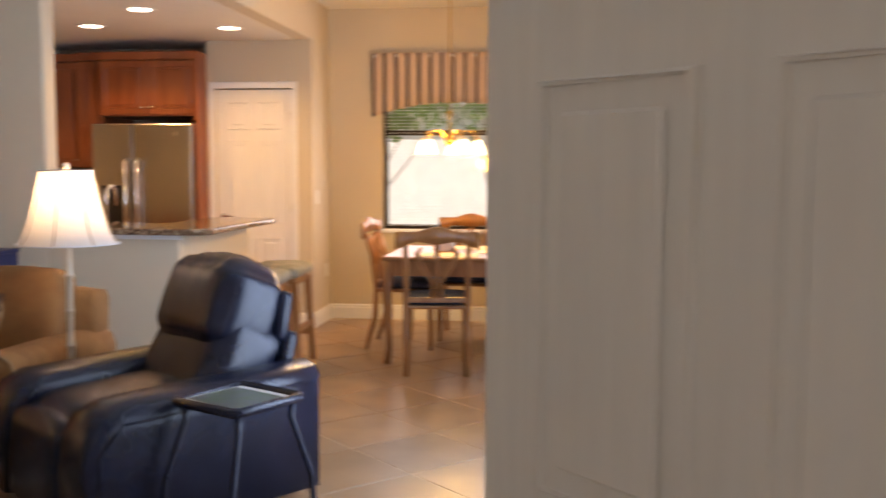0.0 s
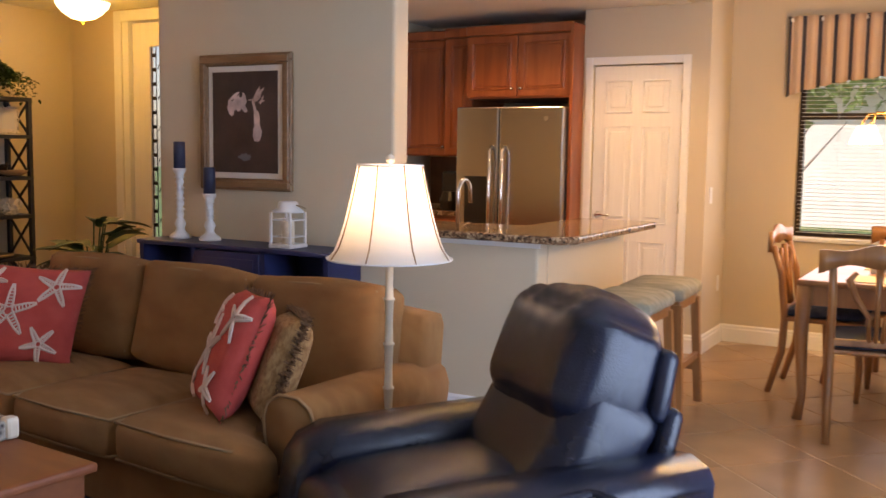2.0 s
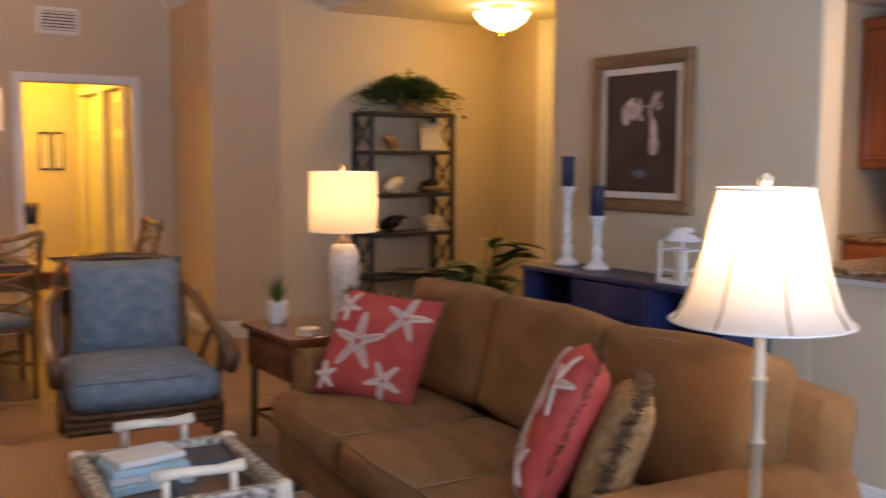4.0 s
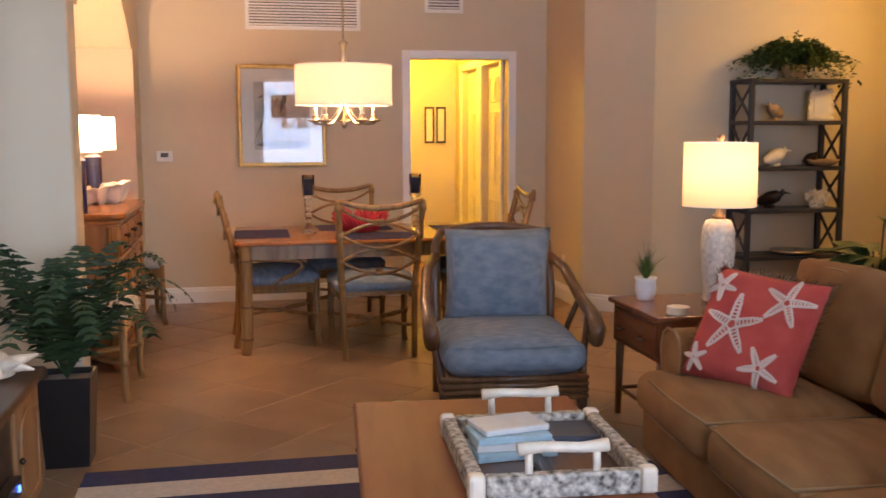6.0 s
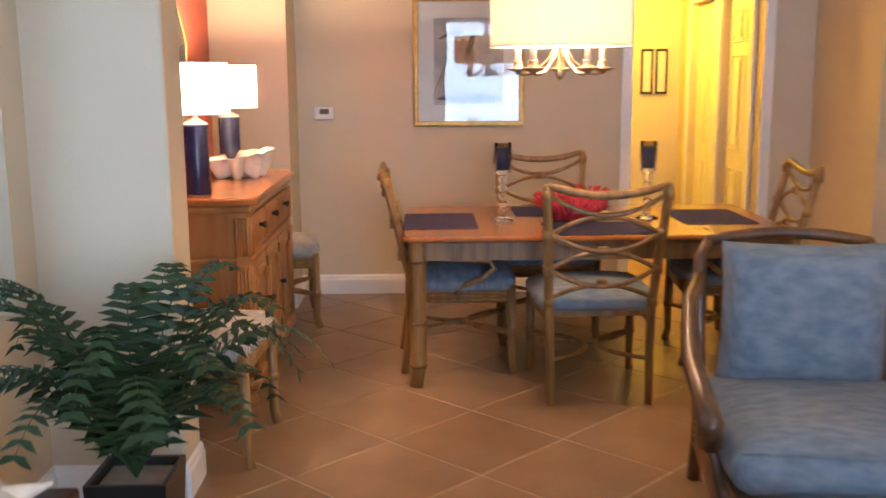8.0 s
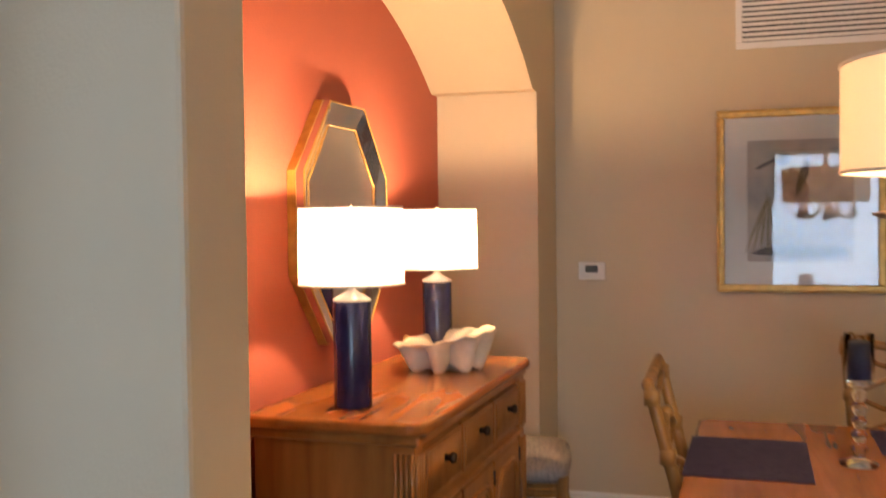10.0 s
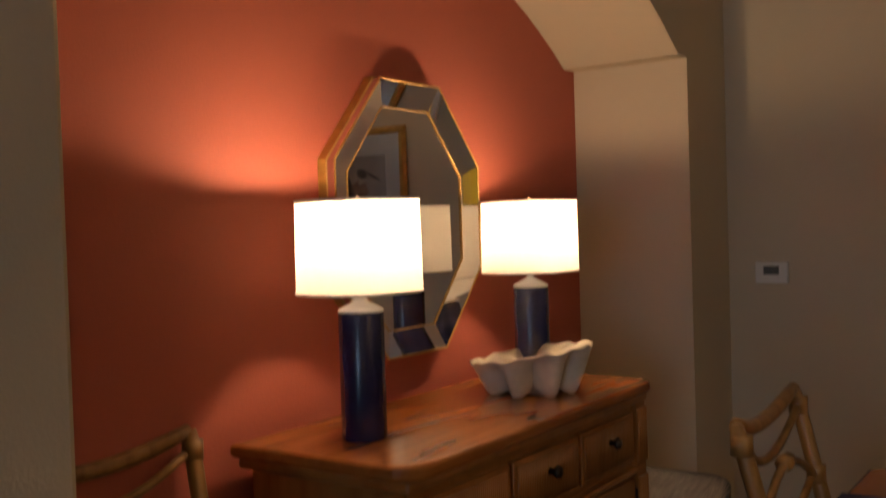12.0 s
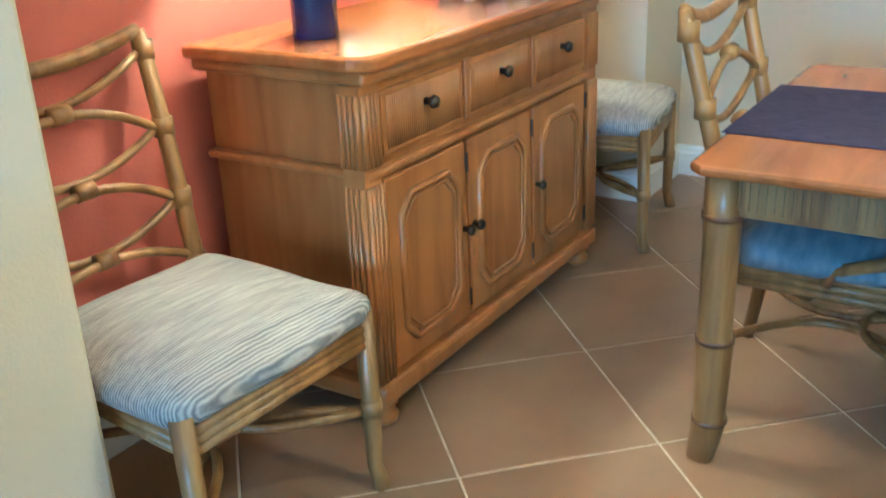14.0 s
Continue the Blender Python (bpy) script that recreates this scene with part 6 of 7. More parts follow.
# ---- foyer shelf and plants ----
sx0, sx1, sy0, sy1 = -5.48, -5.20, 6.36, 7.11
sf = thing("etagere", pose(0, 0, 0), "charcoal open shelf unit with crossed side lattice", "shelf")
LV = [0.14, 0.466, 0.813, 1.125, 1.462, 1.765]
for x in (sx0, sx1):
    for y in (sy0, sy1):
        part("post", box(x - 0.018, x + 0.018, y - 0.018, y + 0.018, 0, 1.75, 0.003), M["etagere"], sf)
for z in LV:
    part("shelf", box(sx0 - 0.02, sx1 + 0.02, sy0 - 0.02, sy1 + 0.02, z - 0.03, z, 0.004), M["etagere"], sf)
for y in (sy0, sy1):
    for z0, z1 in zip(LV, LV[1:]):
        zm = (z0 + z1 - 0.03) / 2
        hgt = (z1 - 0.03 - z0)
        for a, b_ in (((sx0, z0), (sx1, z1 - 0.03)), ((sx1, z0), (sx0, z1 - 0.03))):
            part("lattice_bar", tube([(a[0], y, a[1]), (b_[0], y, b_[1])], 0.011, 6), M["etagere"], sf)


def vine(m, ext, n_, leafs, label, name, seed, drop=0.12):
    v_ = thing(name, m, label, "plant")
    part("pot", lathe([(0.07, 0), (0.10, 0.10), (0.09, 0.10), (0.0, 0.09)], 18), M["tan"], v_, "", True)
    rnd_ = random.Random(seed)
    b_ = bmesh.new()
    st_ = bmesh.new()
    for _ in range(n_):
        a = rnd_.uniform(0, 6.283)
        ex, ey = ext
        ln_ = rnd_.uniform(0.35, 1.0)
        tip = Vector((math.cos(a) * ex * ln_, math.sin(a) * ey * ln_, rnd_.uniform(0.0, 0.26) * (1.15 - ln_) + 0.08 - (drop if ln_ > 0.85 and rnd_.random() < 0.5 else 0)))
        mid = Vector((tip.x * 0.5, tip.y * 0.5, tip.z * 0.5 + rnd_.uniform(0.10, 0.2)))
        tube([(0, 0, 0.08), mid, tip], [0.003, 0.002, 0.001], 3, st_)
        for k in range(leafs):
            t = rnd_.uniform(0.35, 1.05)
            c = (mid * (2 * t) if t < 0.5 else mid.lerp(tip, (t - 0.5) * 2)) + Vector((rnd_.uniform(-1, 1), rnd_.uniform(-1, 1), rnd_.uniform(-0.6, 1))) * 0.03
            d = Vector((rnd_.uniform(-1, 1), rnd_.uniform(-1, 1), rnd_.uniform(-0.7, 0.3))).normalized()
            n2 = d.cross(Vector((0, 0, 1))).normalized()
            s_ = rnd_.uniform(0.02, 0.034)
            lift = Vector((0, 0, 0.3 * s_))
            b_.faces.new([b_.verts.new(q) for q in (c, c + d * s_ * 0.5 + n2 * s_ * 0.5 + lift, c + d * s_ * 1.4, c + d * s_ * 0.5 - n2 * s_ * 0.5 + lift)])
    part("stem", st_, M["leaf"], v_)
    part("foliage", b_, M["leaf"], v_, "dense trailing green leaves")


vine(pose(-5.32, 6.765, 1.766), (0.24, 0.50), 190, 13, "trailing ivy in a pot on top of the shelf", "ivy_plant", 21)
# ornaments on the shelf
ff = thing("photo_frame", pose(-5.30, 6.98, 1.463, 0, 0, 80), "white shell-edged photo frame on the shelf", "photo frame")
b = box(-0.09, 0.09, -0.008, 0.008, 0, 0.22)
rnd = random.Random(2)
for k in range(40):
    u = rnd.uniform(0, 4)
    i, f_ = int(u), u - int(u)
    x, z = ((-0.09 + 0.18 * f_, 0.0), (0.09, 0.22 * f_), (0.09 - 0.18 * f_, 0.22), (-0.09, 0.22 * (1 - f_)))[i]
    merge(b, lathe([(0.0, -0.014), (0.014, 0), (0.0, 0.014)], 6), pose(x, -0.006, max(z, 0.014)))
part("frame", b, M["shell"], ff)
part("photo", box(-0.055, 0.055, -0.0125, -0.009, 0.045, 0.175), M["mat_board"], ff)


def bird(m, s_, mm, label):
    b_ = lathe([(0.0, -0.10), (0.03, -0.07), (0.045, 0.0), (0.035, 0.06), (0.0, 0.09)], 12)
    moved(b_, pose(0, 0, 0.06, 70))
    merge(b_, lathe([(0.0, -0.025), (0.022, 0), (0.0, 0.025)], 10), pose(0, -0.085, 0.10))
    tube([(0, -0.10, 0.10), (0, -0.15, 0.095)], [0.008, 0.001], 6, b_)
    box(-0.02, 0.02, -0.03, 0.03, 0, 0.02, 0.004, b_)
    for v in b_.verts:
        v.co *= s_
    single("bird_figurine", b_, M[mm], m, label, "figurine", "shelf birds", True)


bird(pose(-5.32, 6.62, 1.463, 0, 0, 30), 1.1, "tan", "brown carved bird on the shelf")
bird(pose(-5.30, 6.62, 1.126, 0, 0, 200), 1.2, "shell", "cream carved bird on the shelf")
bird(pose(-5.32, 6.92, 1.126 + 0.0, 0, 0, 90), 0.9, "bronze", "dark carved bird on the shelf")
single("wooden_bowl", lathe([(0.05, 0), (0.10, 0.02), (0.12, 0.05), (0.115, 0.05), (0.0, 0.02)], 20), M["tan"], pose(-5.26, 6.99, 1.126), "shallow driftwood bowl on the shelf", "bowl", smooth=True)
bird(pose(-5.32, 6.60, 0.814, 0, 0, 120), 1.2, "bronze", "dark metal bird on the shelf")
cb = leaf_cloud((0, 0, 0.07), 0.08, 60, 0.045, 77)
single("white_coral", merge(cb, lathe([(0.05, 0), (0.07, 0.04), (0.04, 0.10), (0.0, 0.12)], 10)), M["shell"], pose(-5.28, 6.97, 0.814), "branching white coral piece on the shelf", "coral")
single("shell_dish", lathe([(0.08, 0), (0.16, 0.015), (0.17, 0.03), (0.0, 0.015)], 22), M["nickel"], pose(-5.30, 6.80, 0.467), "flat silvery shell dish on the shelf", "dish", smooth=True)

lp = thing("floor_plant", pose(-3.22, 6.02, 0), "broad-leaved green plant in a dark pot", "plant")
part("pot", lathe([(0.12, 0), (0.16, 0.30), (0.15, 0.30), (0.0, 0.27)], 24), M["black"], lp, "dark round pot", True)


def broad_leaf(L_, wd, az, el, bend):
    b_ = bmesh.new()
    d = Vector((math.cos(az), math.sin(az), 0))
    side = Vector((-d.y, d.x, 0))
    rows_ = []
    for k in range(9):
        t = k / 8
        c = d * L_ * t * math.cos(el) + Vector((0, 0, L_ * t * math.sin(el) - bend * t * t))
        w_ = wd * math.sin(math.pi * min(1, t * 0.9 + 0.1)) ** 0.8 * (1 if t < 1 else 0.02)
        rows_.append([b_.verts.new(c + side * w_ * s_ + Vector((0, 0, 0.25 * w_ * abs(s_)))) for s_ in (-1, 0, 1)])
    for q, r_ in zip(rows_, rows_[1:]):
        for k in (0, 1):
            b_.faces.new((q[k], q[k + 1], r_[k + 1], r_[k]))
    return b_


rnd = random.Random(31)
for k in range(40):
    az = k * 2.399
    h_ = rnd.uniform(0.50, 0.92)
    r_ = rnd.uniform(0.04, 0.12)
    base = Vector((r_ * math.cos(az), r_ * math.sin(az), h_))
    lf = part("leaf", moved(broad_leaf(rnd.uniform(0.20, 0.32), rnd.uniform(0.06, 0.085), az, rnd.uniform(-0.2, 0.6), rnd.uniform(0.02, 0.10)), Matrix.Translation(base)), M["leaf"], lp, "", True)
    part("stalk", tube([(0.02 * math.cos(az), 0.02 * math.sin(az), 0.28), base * 0.6 + Vector((0, 0, 0.12)), base], 0.005, 5), M["leaf"], lf)
hp_ = thing("tall_plant", pose(0.83, 2.185, 0), "tall leafy plant beside the entry", "plant")
part("pot", lathe([(0.13, 0), (0.17, 0.32), (0.16, 0.32), (0.0, 0.3)], 24), M["tan"], hp_, "", True)
part("stem", tube([(0, 0, 0.3), (0.01, -0.01, 1.0), (0.0, 0.0, 1.78)], [0.018, 0.014, 0.008], 8), M["bark"], hp_, "", True)
rnd = random.Random(52)
for k in range(26):
    az = k * 2.399
    base = Vector((0.05 * math.cos(az), 0.05 * math.sin(az), 1.55 + 0.010 * k))
    part("leaf", moved(broad_leaf(rnd.uniform(0.10, 0.15), rnd.uniform(0.024, 0.034), az, rnd.uniform(-0.3, 0.4), rnd.uniform(0.02, 0.06)), Matrix.Translation(base)), M["leaf"], hp_, "", True)

fl_ = thing("ceiling_light", pose(-4.52, 7.10, FCEIL), "alabaster glass ceiling bowl, lit", "light")
part("pan", lathe([(0.10, 0.0), (0.10, -0.02), (0.05, -0.03)], 28), M["brass"], fl_, "", True)
part("bowl", lathe([(0.205, -0.055), (0.19, -0.09), (0.15, -0.135), (0.09, -0.175), (0.03, -0.19), (0.0, -0.195)], 36), M["bowl"], fl_, "glowing alabaster glass bowl", True)
part("finial", lathe([(0.012, -0.195), (0.014, -0.21), (0.0, -0.22)], 12), M["brass"], fl_, "", True)
# hallway pictures and doors
for k in range(2):
    hp2 = thing("hall_picture", pose(-8.858, 4.68 + 0.125 * k, 1.27), "narrow dark-framed hallway picture", "picture", "hallway pictures")
    b = bmesh.new()
    for y0, y1, z0, z1 in ((-0.05, 0.05, 0, 0.02), (-0.05, 0.05, 0.36, 0.38), (-0.05, -0.035, 0.02, 0.36), (0.035, 0.05, 0.02, 0.36)):
        box(0, 0.02, y0, y1, z0, z1, 0, b)
    part("frame", b, M["black"], hp2)
    part("print", box(0, 0.008, -0.035, 0.035, 0.02, 0.36), M["mat_board"], hp2)
for k, x in enumerate((-8.55, -7.70)):
    hd = thing("hall_door", pose(x, 5.03, 0.01, 0, 0, 0), "cream six-panel hallway door, shut", "door", "hallway doors")
    part("leaf", panel_door(0.68, 1.98, 0.035, M["doorpaint"]), M["doorpaint"], hd)

# ---- dining room ----
def rattan_chair(arms, cloth, label):
    c = thing("rattan_chair", pose(0, 0, 0), label, "chair", "rattan dining chairs")
    R_ = M["rattan"]
    for s_ in (-1, 1):
        b = tube([(s_ * 0.215, -0.275, 0), (s_ * 0.22, -0.245, 0.22), (s_ * 0.225, -0.235, 0.44), (s_ * 0.24, -0.292, 0.70), (s_ * 0.256, -0.357, 0.955), (s_ * 0.258, -0.365, 0.985)], [0.017, 0.02, 0.021, 0.02, 0.019, 0.014], 10)
        po = part("back_post", b, R_, c, "", True)
        for z, y in ((0.46, -0.239), (0.61, -0.272), (0.77, -0.310), (0.94, -0.353)):
            x = s_ * (0.225 + (z - 0.44) * 0.06)
            part("binding", tube([(x, y, z - 0.022), (x, y, z + 0.022)], 0.0245, 10), R_, po, "", True)
        part("leg", tube([(s_ * 0.245, 0.245, 0.44), (s_ * 0.245, 0.25, 0.2), (s_ * 0.243, 0.248, 0.06), (s_ * 0.25, 0.262, 0)], [0.023, 0.021, 0.018, 0.02], 10), R_, c, "", True)
        part("leg_binding", tube([(s_ * 0.245, 0.25, 0.19), (s_ * 0.245, 0.25, 0.225)], 0.025, 10), R_, c, "", True)
    def by(z):
        return -0.236 - (z - 0.44) * 0.235
    part("top_rail", tube(arc((-0.255, by(0.985), 0.985), (0.255, by(0.985), 0.985), (0, -0.015, -0.045), 11), [0.014, 0.017, 0.018, 0.018, 0.018, 0.018, 0.018, 0.018, 0.018, 0.017, 0.014], 10), R_, c, "", True)
    for z in (0.935, 0.775, 0.615):
        part("back_bow", tube(arc((-0.235, by(z), z), (0.235, by(z), z), (0, -0.012, -0.08), 11), 0.0105, 8), R_, c, "", True)
    for z in (0.765, 0.605, 0.47):
        hh = 0.08 if z > 0.5 else 0.065
        part("back_bow", tube(arc((-0.235, by(z), z), (0.235, by(z), z), (0, -0.012, hh), 11), 0.0105, 8), R_, c, "", True)
        part("tie", tube([(-0.022, by(z) - 0.013, z + hh + 0.005), (0.022, by(z) - 0.013, z + hh + 0.005)], 0.021, 8), R_, c, "", True)
    for z in (0.365, 0.385, 0.405):
        part("seat_rail", tube([(-0.24, 0.25, z), (0.24, 0.25, z)], 0.0125, 6), R_, c, "", True)
        for s_ in (-1, 1):
            part("seat_rail", tube([(s_ * 0.243, 0.25, z), (s_ * 0.222, -0.24, z)], 0.0125, 6), R_, c, "", True)
    part("seat_deck", box(-0.235, 0.235, -0.23, 0.245, 0.39, 0.415), R_, c)
    part("seat_cushion", moved(cushion(0.52, 0.50, 0.085, 0.03, 0.04, 10, -0.04), pose(0, 0.015, 0.445)), cloth, c, "blue-grey woven seat cushion", True)
    for s_ in (-1, 1):
        part("stretcher", tube(arc((s_ * 0.235, 0.24, 0.20), (s_ * 0.22, -0.25, 0.20), (-s_ * 0.20, 0, 0.0), 11), 0.011, 8), R_, c, "", True)
    part("stretcher", tube(arc((-0.24, 0.245, 0.20), (0.24, 0.245, 0.20), (0, -0.20, 0.0), 11), 0.011, 8), R_, c, "", True)
    if arms:
        for s_ in (-1, 1):
            part("arm", tube([(s_ * 0.235, -0.27, 0.60), (s_ * 0.275, -0.12, 0.585), (s_ * 0.29, 0.03, 0.58), (s_ * 0.29, 0.13, 0.57), (s_ * 0.29, 0.16, 0.53), (s_ * 0.285, 0.10, 0.48), (s_ * 0.265, 0.0, 0.44), (s_ * 0.25, -0.02, 0.40)], [0.016, 0.017, 0.018, 0.018, 0.017, 0.016, 0.015, 0.014], 8), R_, c, "curled rattan arm", True)
    return c


ch = rattan_chair(False, M["bluecloth"], "rattan dining chair with looped back and blue-grey seat")
ch.matrix_world = pose(-4.79, 3.535, 0, 0, 0, 91)
copy_thing(ch, pose(-5.84, 3.46, 0, 0, 0, -90))
ach = rattan_chair(True, M["bluecloth"], "rattan dining armchair with curled arms at the table end")
ach.matrix_world = pose(-5.24, 2.935, 0, 0, 0, 2)
copy_thing(ach, pose(-5.32, 4.33, 0, 0, 0, 176))
sch = rattan_chair(False, M["striecloth"], "rattan dining chair with a striated grey seat beside the sideboard")
sch.matrix_world = pose(-4.11, 1.875, 0, 0, 0, -3)
copy_thing(sch, pose(-6.11, 1.86, 0, 0, 0, 10))

dt = thing("dining_table", pose(-5.285, 3.59, 0), "honey-brown rattan-trimmed dining table", "table")
ex, ey = 0.54, 0.915
b = bmesh.new()
o = [(-ex + 0.03, -ey), (ex - 0.03, -ey), (ex, -ey + 0.03), (ex, ey - 0.03), (ex - 0.03, ey), (-ex + 0.03, ey), (-ex, ey - 0.03), (-ex, -ey + 0.03)]
f = b.faces.new([b.verts.new((x, y, 0.69)) for x, y in o])
r = bmesh.ops.extrude_face_region(b, geom=[f])
for g in r["geom"]:
    if isinstance(g, bmesh.types.BMVert):
        g.co.z = 0.715
bmesh.ops.bevel(b, geom=[e for e in b.edges if abs(e.verts[0].co.z - e.verts[1].co.z) < 1e-4], offset=0.009, segments=2, profile=0.5, affect="EDGES")
part("tabletop", b, M["buffet_top"], dt, "polished honey-brown top")
for sx in (-1, 1):
    part("apron", box(sx * (ex - 0.06) - 0.012, sx * (ex - 0.06) + 0.012, -ey + 0.09, ey - 0.09, 0.60, 0.688), M["rattan"], dt)
    part("apron", box(-ex + 0.09, ex - 0.09, sx * (ey - 0.06) - 0.012, sx * (ey - 0.06) + 0.012, 0.60, 0.688), M["rattan"], dt)
    for sy in (-1, 1):
        x, y = sx * (ex - 0.065), sy * (ey - 0.065)
        lg = part("leg", tube([(x, y, 0.69), (x, y, 0.60), (x, y, 0.56), (x + sx * 0.004, y, 0.33), (x, y, 0.30), (x + sx * 0.003, y, 0.13), (x, y, 0.10), (x + sx * 0.012, y + sy * 0.012, 0)], [0.042, 0.042, 0.040, 0.038, 0.042, 0.036, 0.039, 0.031], 14), M["rattan"], dt, "bamboo-turned leg", True)
        for z, rr in ((0.595, 0.046), (0.305, 0.0435), (0.10, 0.041)):
            part("node_ring", tube([(x, y, z - 0.006), (x, y, z + 0.006)], rr, 14), M["rattan_dark"], lg, "", True)
# fine ribs on the visible aprons
b = bmesh.new()
for k in range(96):
    y = -ey + 0.10 + k * (2 * ey - 0.2) / 95
    box(ex - 0.048, ex - 0.043, y - 0.004, y + 0.004, 0.615, 0.68, 0, b)
for k in range(52):
    x = -ex + 0.10 + k * (2 * ex - 0.2) / 51
    box(x - 0.004, x + 0.004, -ey + 0.043, -ey + 0.048, 0.615, 0.68, 0, b)
tagged(part("reeding", b, M["rattan"], dt), kind="stuff")
for x, y, rz in ((-5.25, 2.85, 0), (-5.57, 3.50, 90), (-4.97, 3.60, 90), (-5.32, 4.22, 0)):
    single("placemat", box(-0.18, 0.18, -0.255, 0.255, 0, 0.004, 0.0015, None, 1), M["placemat"], pose(x, y, 0.7155, 0, 0, rz + 90), "dark violet-navy woven placemat on the dining table", "placemat", "dining placemats")
for x, y in ((-5.25, 3.165), (-5.29, 3.90)):
    g_ = thing("candle_holder", pose(x, y, 0.7155), "clear twisted glass candle holder with a navy candle", "candle holder", "glass candle holders")
    p_ = [(0.055, 0), (0.055, 0.008), (0.02, 0.02)]
    for k in range(5):
        z = 0.03 + k * 0.04
        p_ += [(0.014, z), (0.024, z + 0.02), (0.014, z + 0.038)]
    p_ += [(0.03, 0.235), (0.042, 0.25), (0.0, 0.255)]
    part("stem", lathe(p_, 20), M["glass"], g_, "twisted clear glass", True)
    part("cup", lathe([(0.042, 0.25), (0.042, 0.39), (0.041, 0.39), (0.041, 0.252)], 20, None, False), M["thin_glass"], g_, "clear glass cup", True)
    part("candle", lathe([(0.034, 0.256), (0.034, 0.355), (0.0, 0.357)], 18), M["candle"], g_, "navy pillar candle", True)
b = bmesh.new()
rnd = random.Random(17)
for k in range(60):
    a = k * 2 * math.pi / 60
    for j in range(3):
        a2 = a + rnd.uniform(-0.1, 0.1)
        r0, r1 = 0.06 + 0.03 * j, 0.17 + rnd.uniform(-0.02, 0.03)
        z1 = 0.10 + rnd.uniform(-0.03, 0.06)
        tube([(r0 * math.cos(a2), r0 * math.sin(a2), 0.012), (0.13 * math.cos(a2 + 0.1), 0.13 * math.sin(a2 + 0.1), 0.04 + rnd.uniform(0, 0.03)), (r1 * math.cos(a2 + 0.05), r1 * math.sin(a2 + 0.05), z1)], [0.012, 0.011, 0.009], 5, b)
merge(b, lathe([(0.07, 0), (0.13, 0.03), (0.15, 0.06), (0.14, 0.06), (0.0, 0.015)], 24))
single("coral_bowl", b, M["coralbowl"], pose(-5.25, 3.515, 0.7205), "red branching coral bowl on the dining table", "bowl", smooth=True)

# drum chandelier
dc = thing("drum_chandelier", pose(-4.39, 3.326, 0), "cream drum-shade chandelier with candle arms, lit", "chandelier")
sh = part("shade", lathe([(0.28, 1.545), (0.28, 1.655), (0.28, 1.775)], 56, None, False), M["drum"], dc, "cream linen drum shade", True)
for z in (1.547, 1.773):
    part("shade_trim", tube([(0.28 * math.cos(i * 0.1309), 0.28 * math.sin(i * 0.1309), z) for i in range(48)], 0.004, 5, None, True), M["mat_board"], sh)
part("stem", lathe([(0.0, 1.41), (0.012, 1.42), (0.022, 1.44), (0.01, 1.46), (0.01, 1.78), (0.022, 1.80), (0.012, 1.83), (0.016, 1.88), (0.03, 1.90), (0.008, 1.92)], 16), M["nickel"], dc, "", True)
part("rod", tube([(0, 0, 1.91), (0, 0, CEIL - 0.02)], 0.006), M["nickel"], dc)
part("canopy", lathe([(0.065, CEIL - 0.001), (0.06, CEIL - 0.02), (0.012, CEIL - 0.04)], 20), M["nickel"], dc, "", True)
for k in range(5):
    a = k * 2 * math.pi / 5 + 0.5
    ca, sa = math.cos(a), math.sin(a)
    part("arm", tube([(0.01 * ca, 0.01 * sa, 1.56), (0.05 * ca, 0.05 * sa, 1.49), (0.11 * ca, 0.11 * sa, 1.44), (0.16 * ca, 0.16 * sa, 1.435), (0.18 * ca, 0.18 * sa, 1.455)], 0.007, 8), M["nickel"], dc, "", True)
    cu = part("candle_cup", moved(lathe([(0.008, -0.02), (0.012, -0.01), (0.045, 0.0), (0.046, 0.006), (0.018, 0.01), (0.020, 0.02), (0.016, 0.025), (0.02, 0.03), (0.016, 0.035)], 18), pose(0.18 * ca, 0.18 * sa, 1.455)), M["nickel"], dc, "", True)
    part("sleeve", moved(lathe([(0.012, 0.03), (0.012, 0.09), (0.0, 0.092)], 12), pose(0.18 * ca, 0.18 * sa, 1.455)), M["shell"], cu, "cream candle sleeve", True)
    part("bulb", moved(lathe([(0.006, 0.09), (0.014, 0.115), (0.001, 0.15)], 10), pose(0.18 * ca, 0.18 * sa, 1.455)), M["bulb"], cu, "glowing bulb", True)

# heron print
hp3 = thing("framed_print", pose(W_X + 0.002, 3.065, 1.108), "gold-framed glazed print of a wading heron", "print")
b = bmesh.new()
for i, (ins, d) in enumerate(((0.0, 0.022), (0.008, 0.03))):
    for y0, y1, z0, z1 in ((-0.36 + ins, 0.36 - ins, 0.83 - 0.028 - ins, 0.83 - ins), (-0.36 + ins, 0.36 - ins, ins, 0.028 + ins), (-0.36 + ins, -0.332 + ins, 0.028 + ins, 0.802 - ins), (0.332 - ins, 0.36 - ins, 0.028 + ins, 0.802 - ins)):
        box(0, d, y0, y1, z0, z1, 0.005, b, 1)
part("frame", b, M["goldframe"], hp3, "gilded wooden frame")
part("mat_board", box(0, 0.008, -0.33, 0.33, 0.03, 0.80), M["mat_board"], hp3, "cream mat board")
art = part("print", box(0.008, 0.0095, -0.225, 0.225, 0.14, 0.69), mat("pale_wash_print", (0.46, 0.38, 0.31), 0.8, var=0.2, scale=6, second=(0.30, 0.27, 0.25)), hp3, "faded tan wash")
GR = mat("grey_ink_shape", (0.13, 0.11, 0.105), 0.8, var=0.3, scale=20)


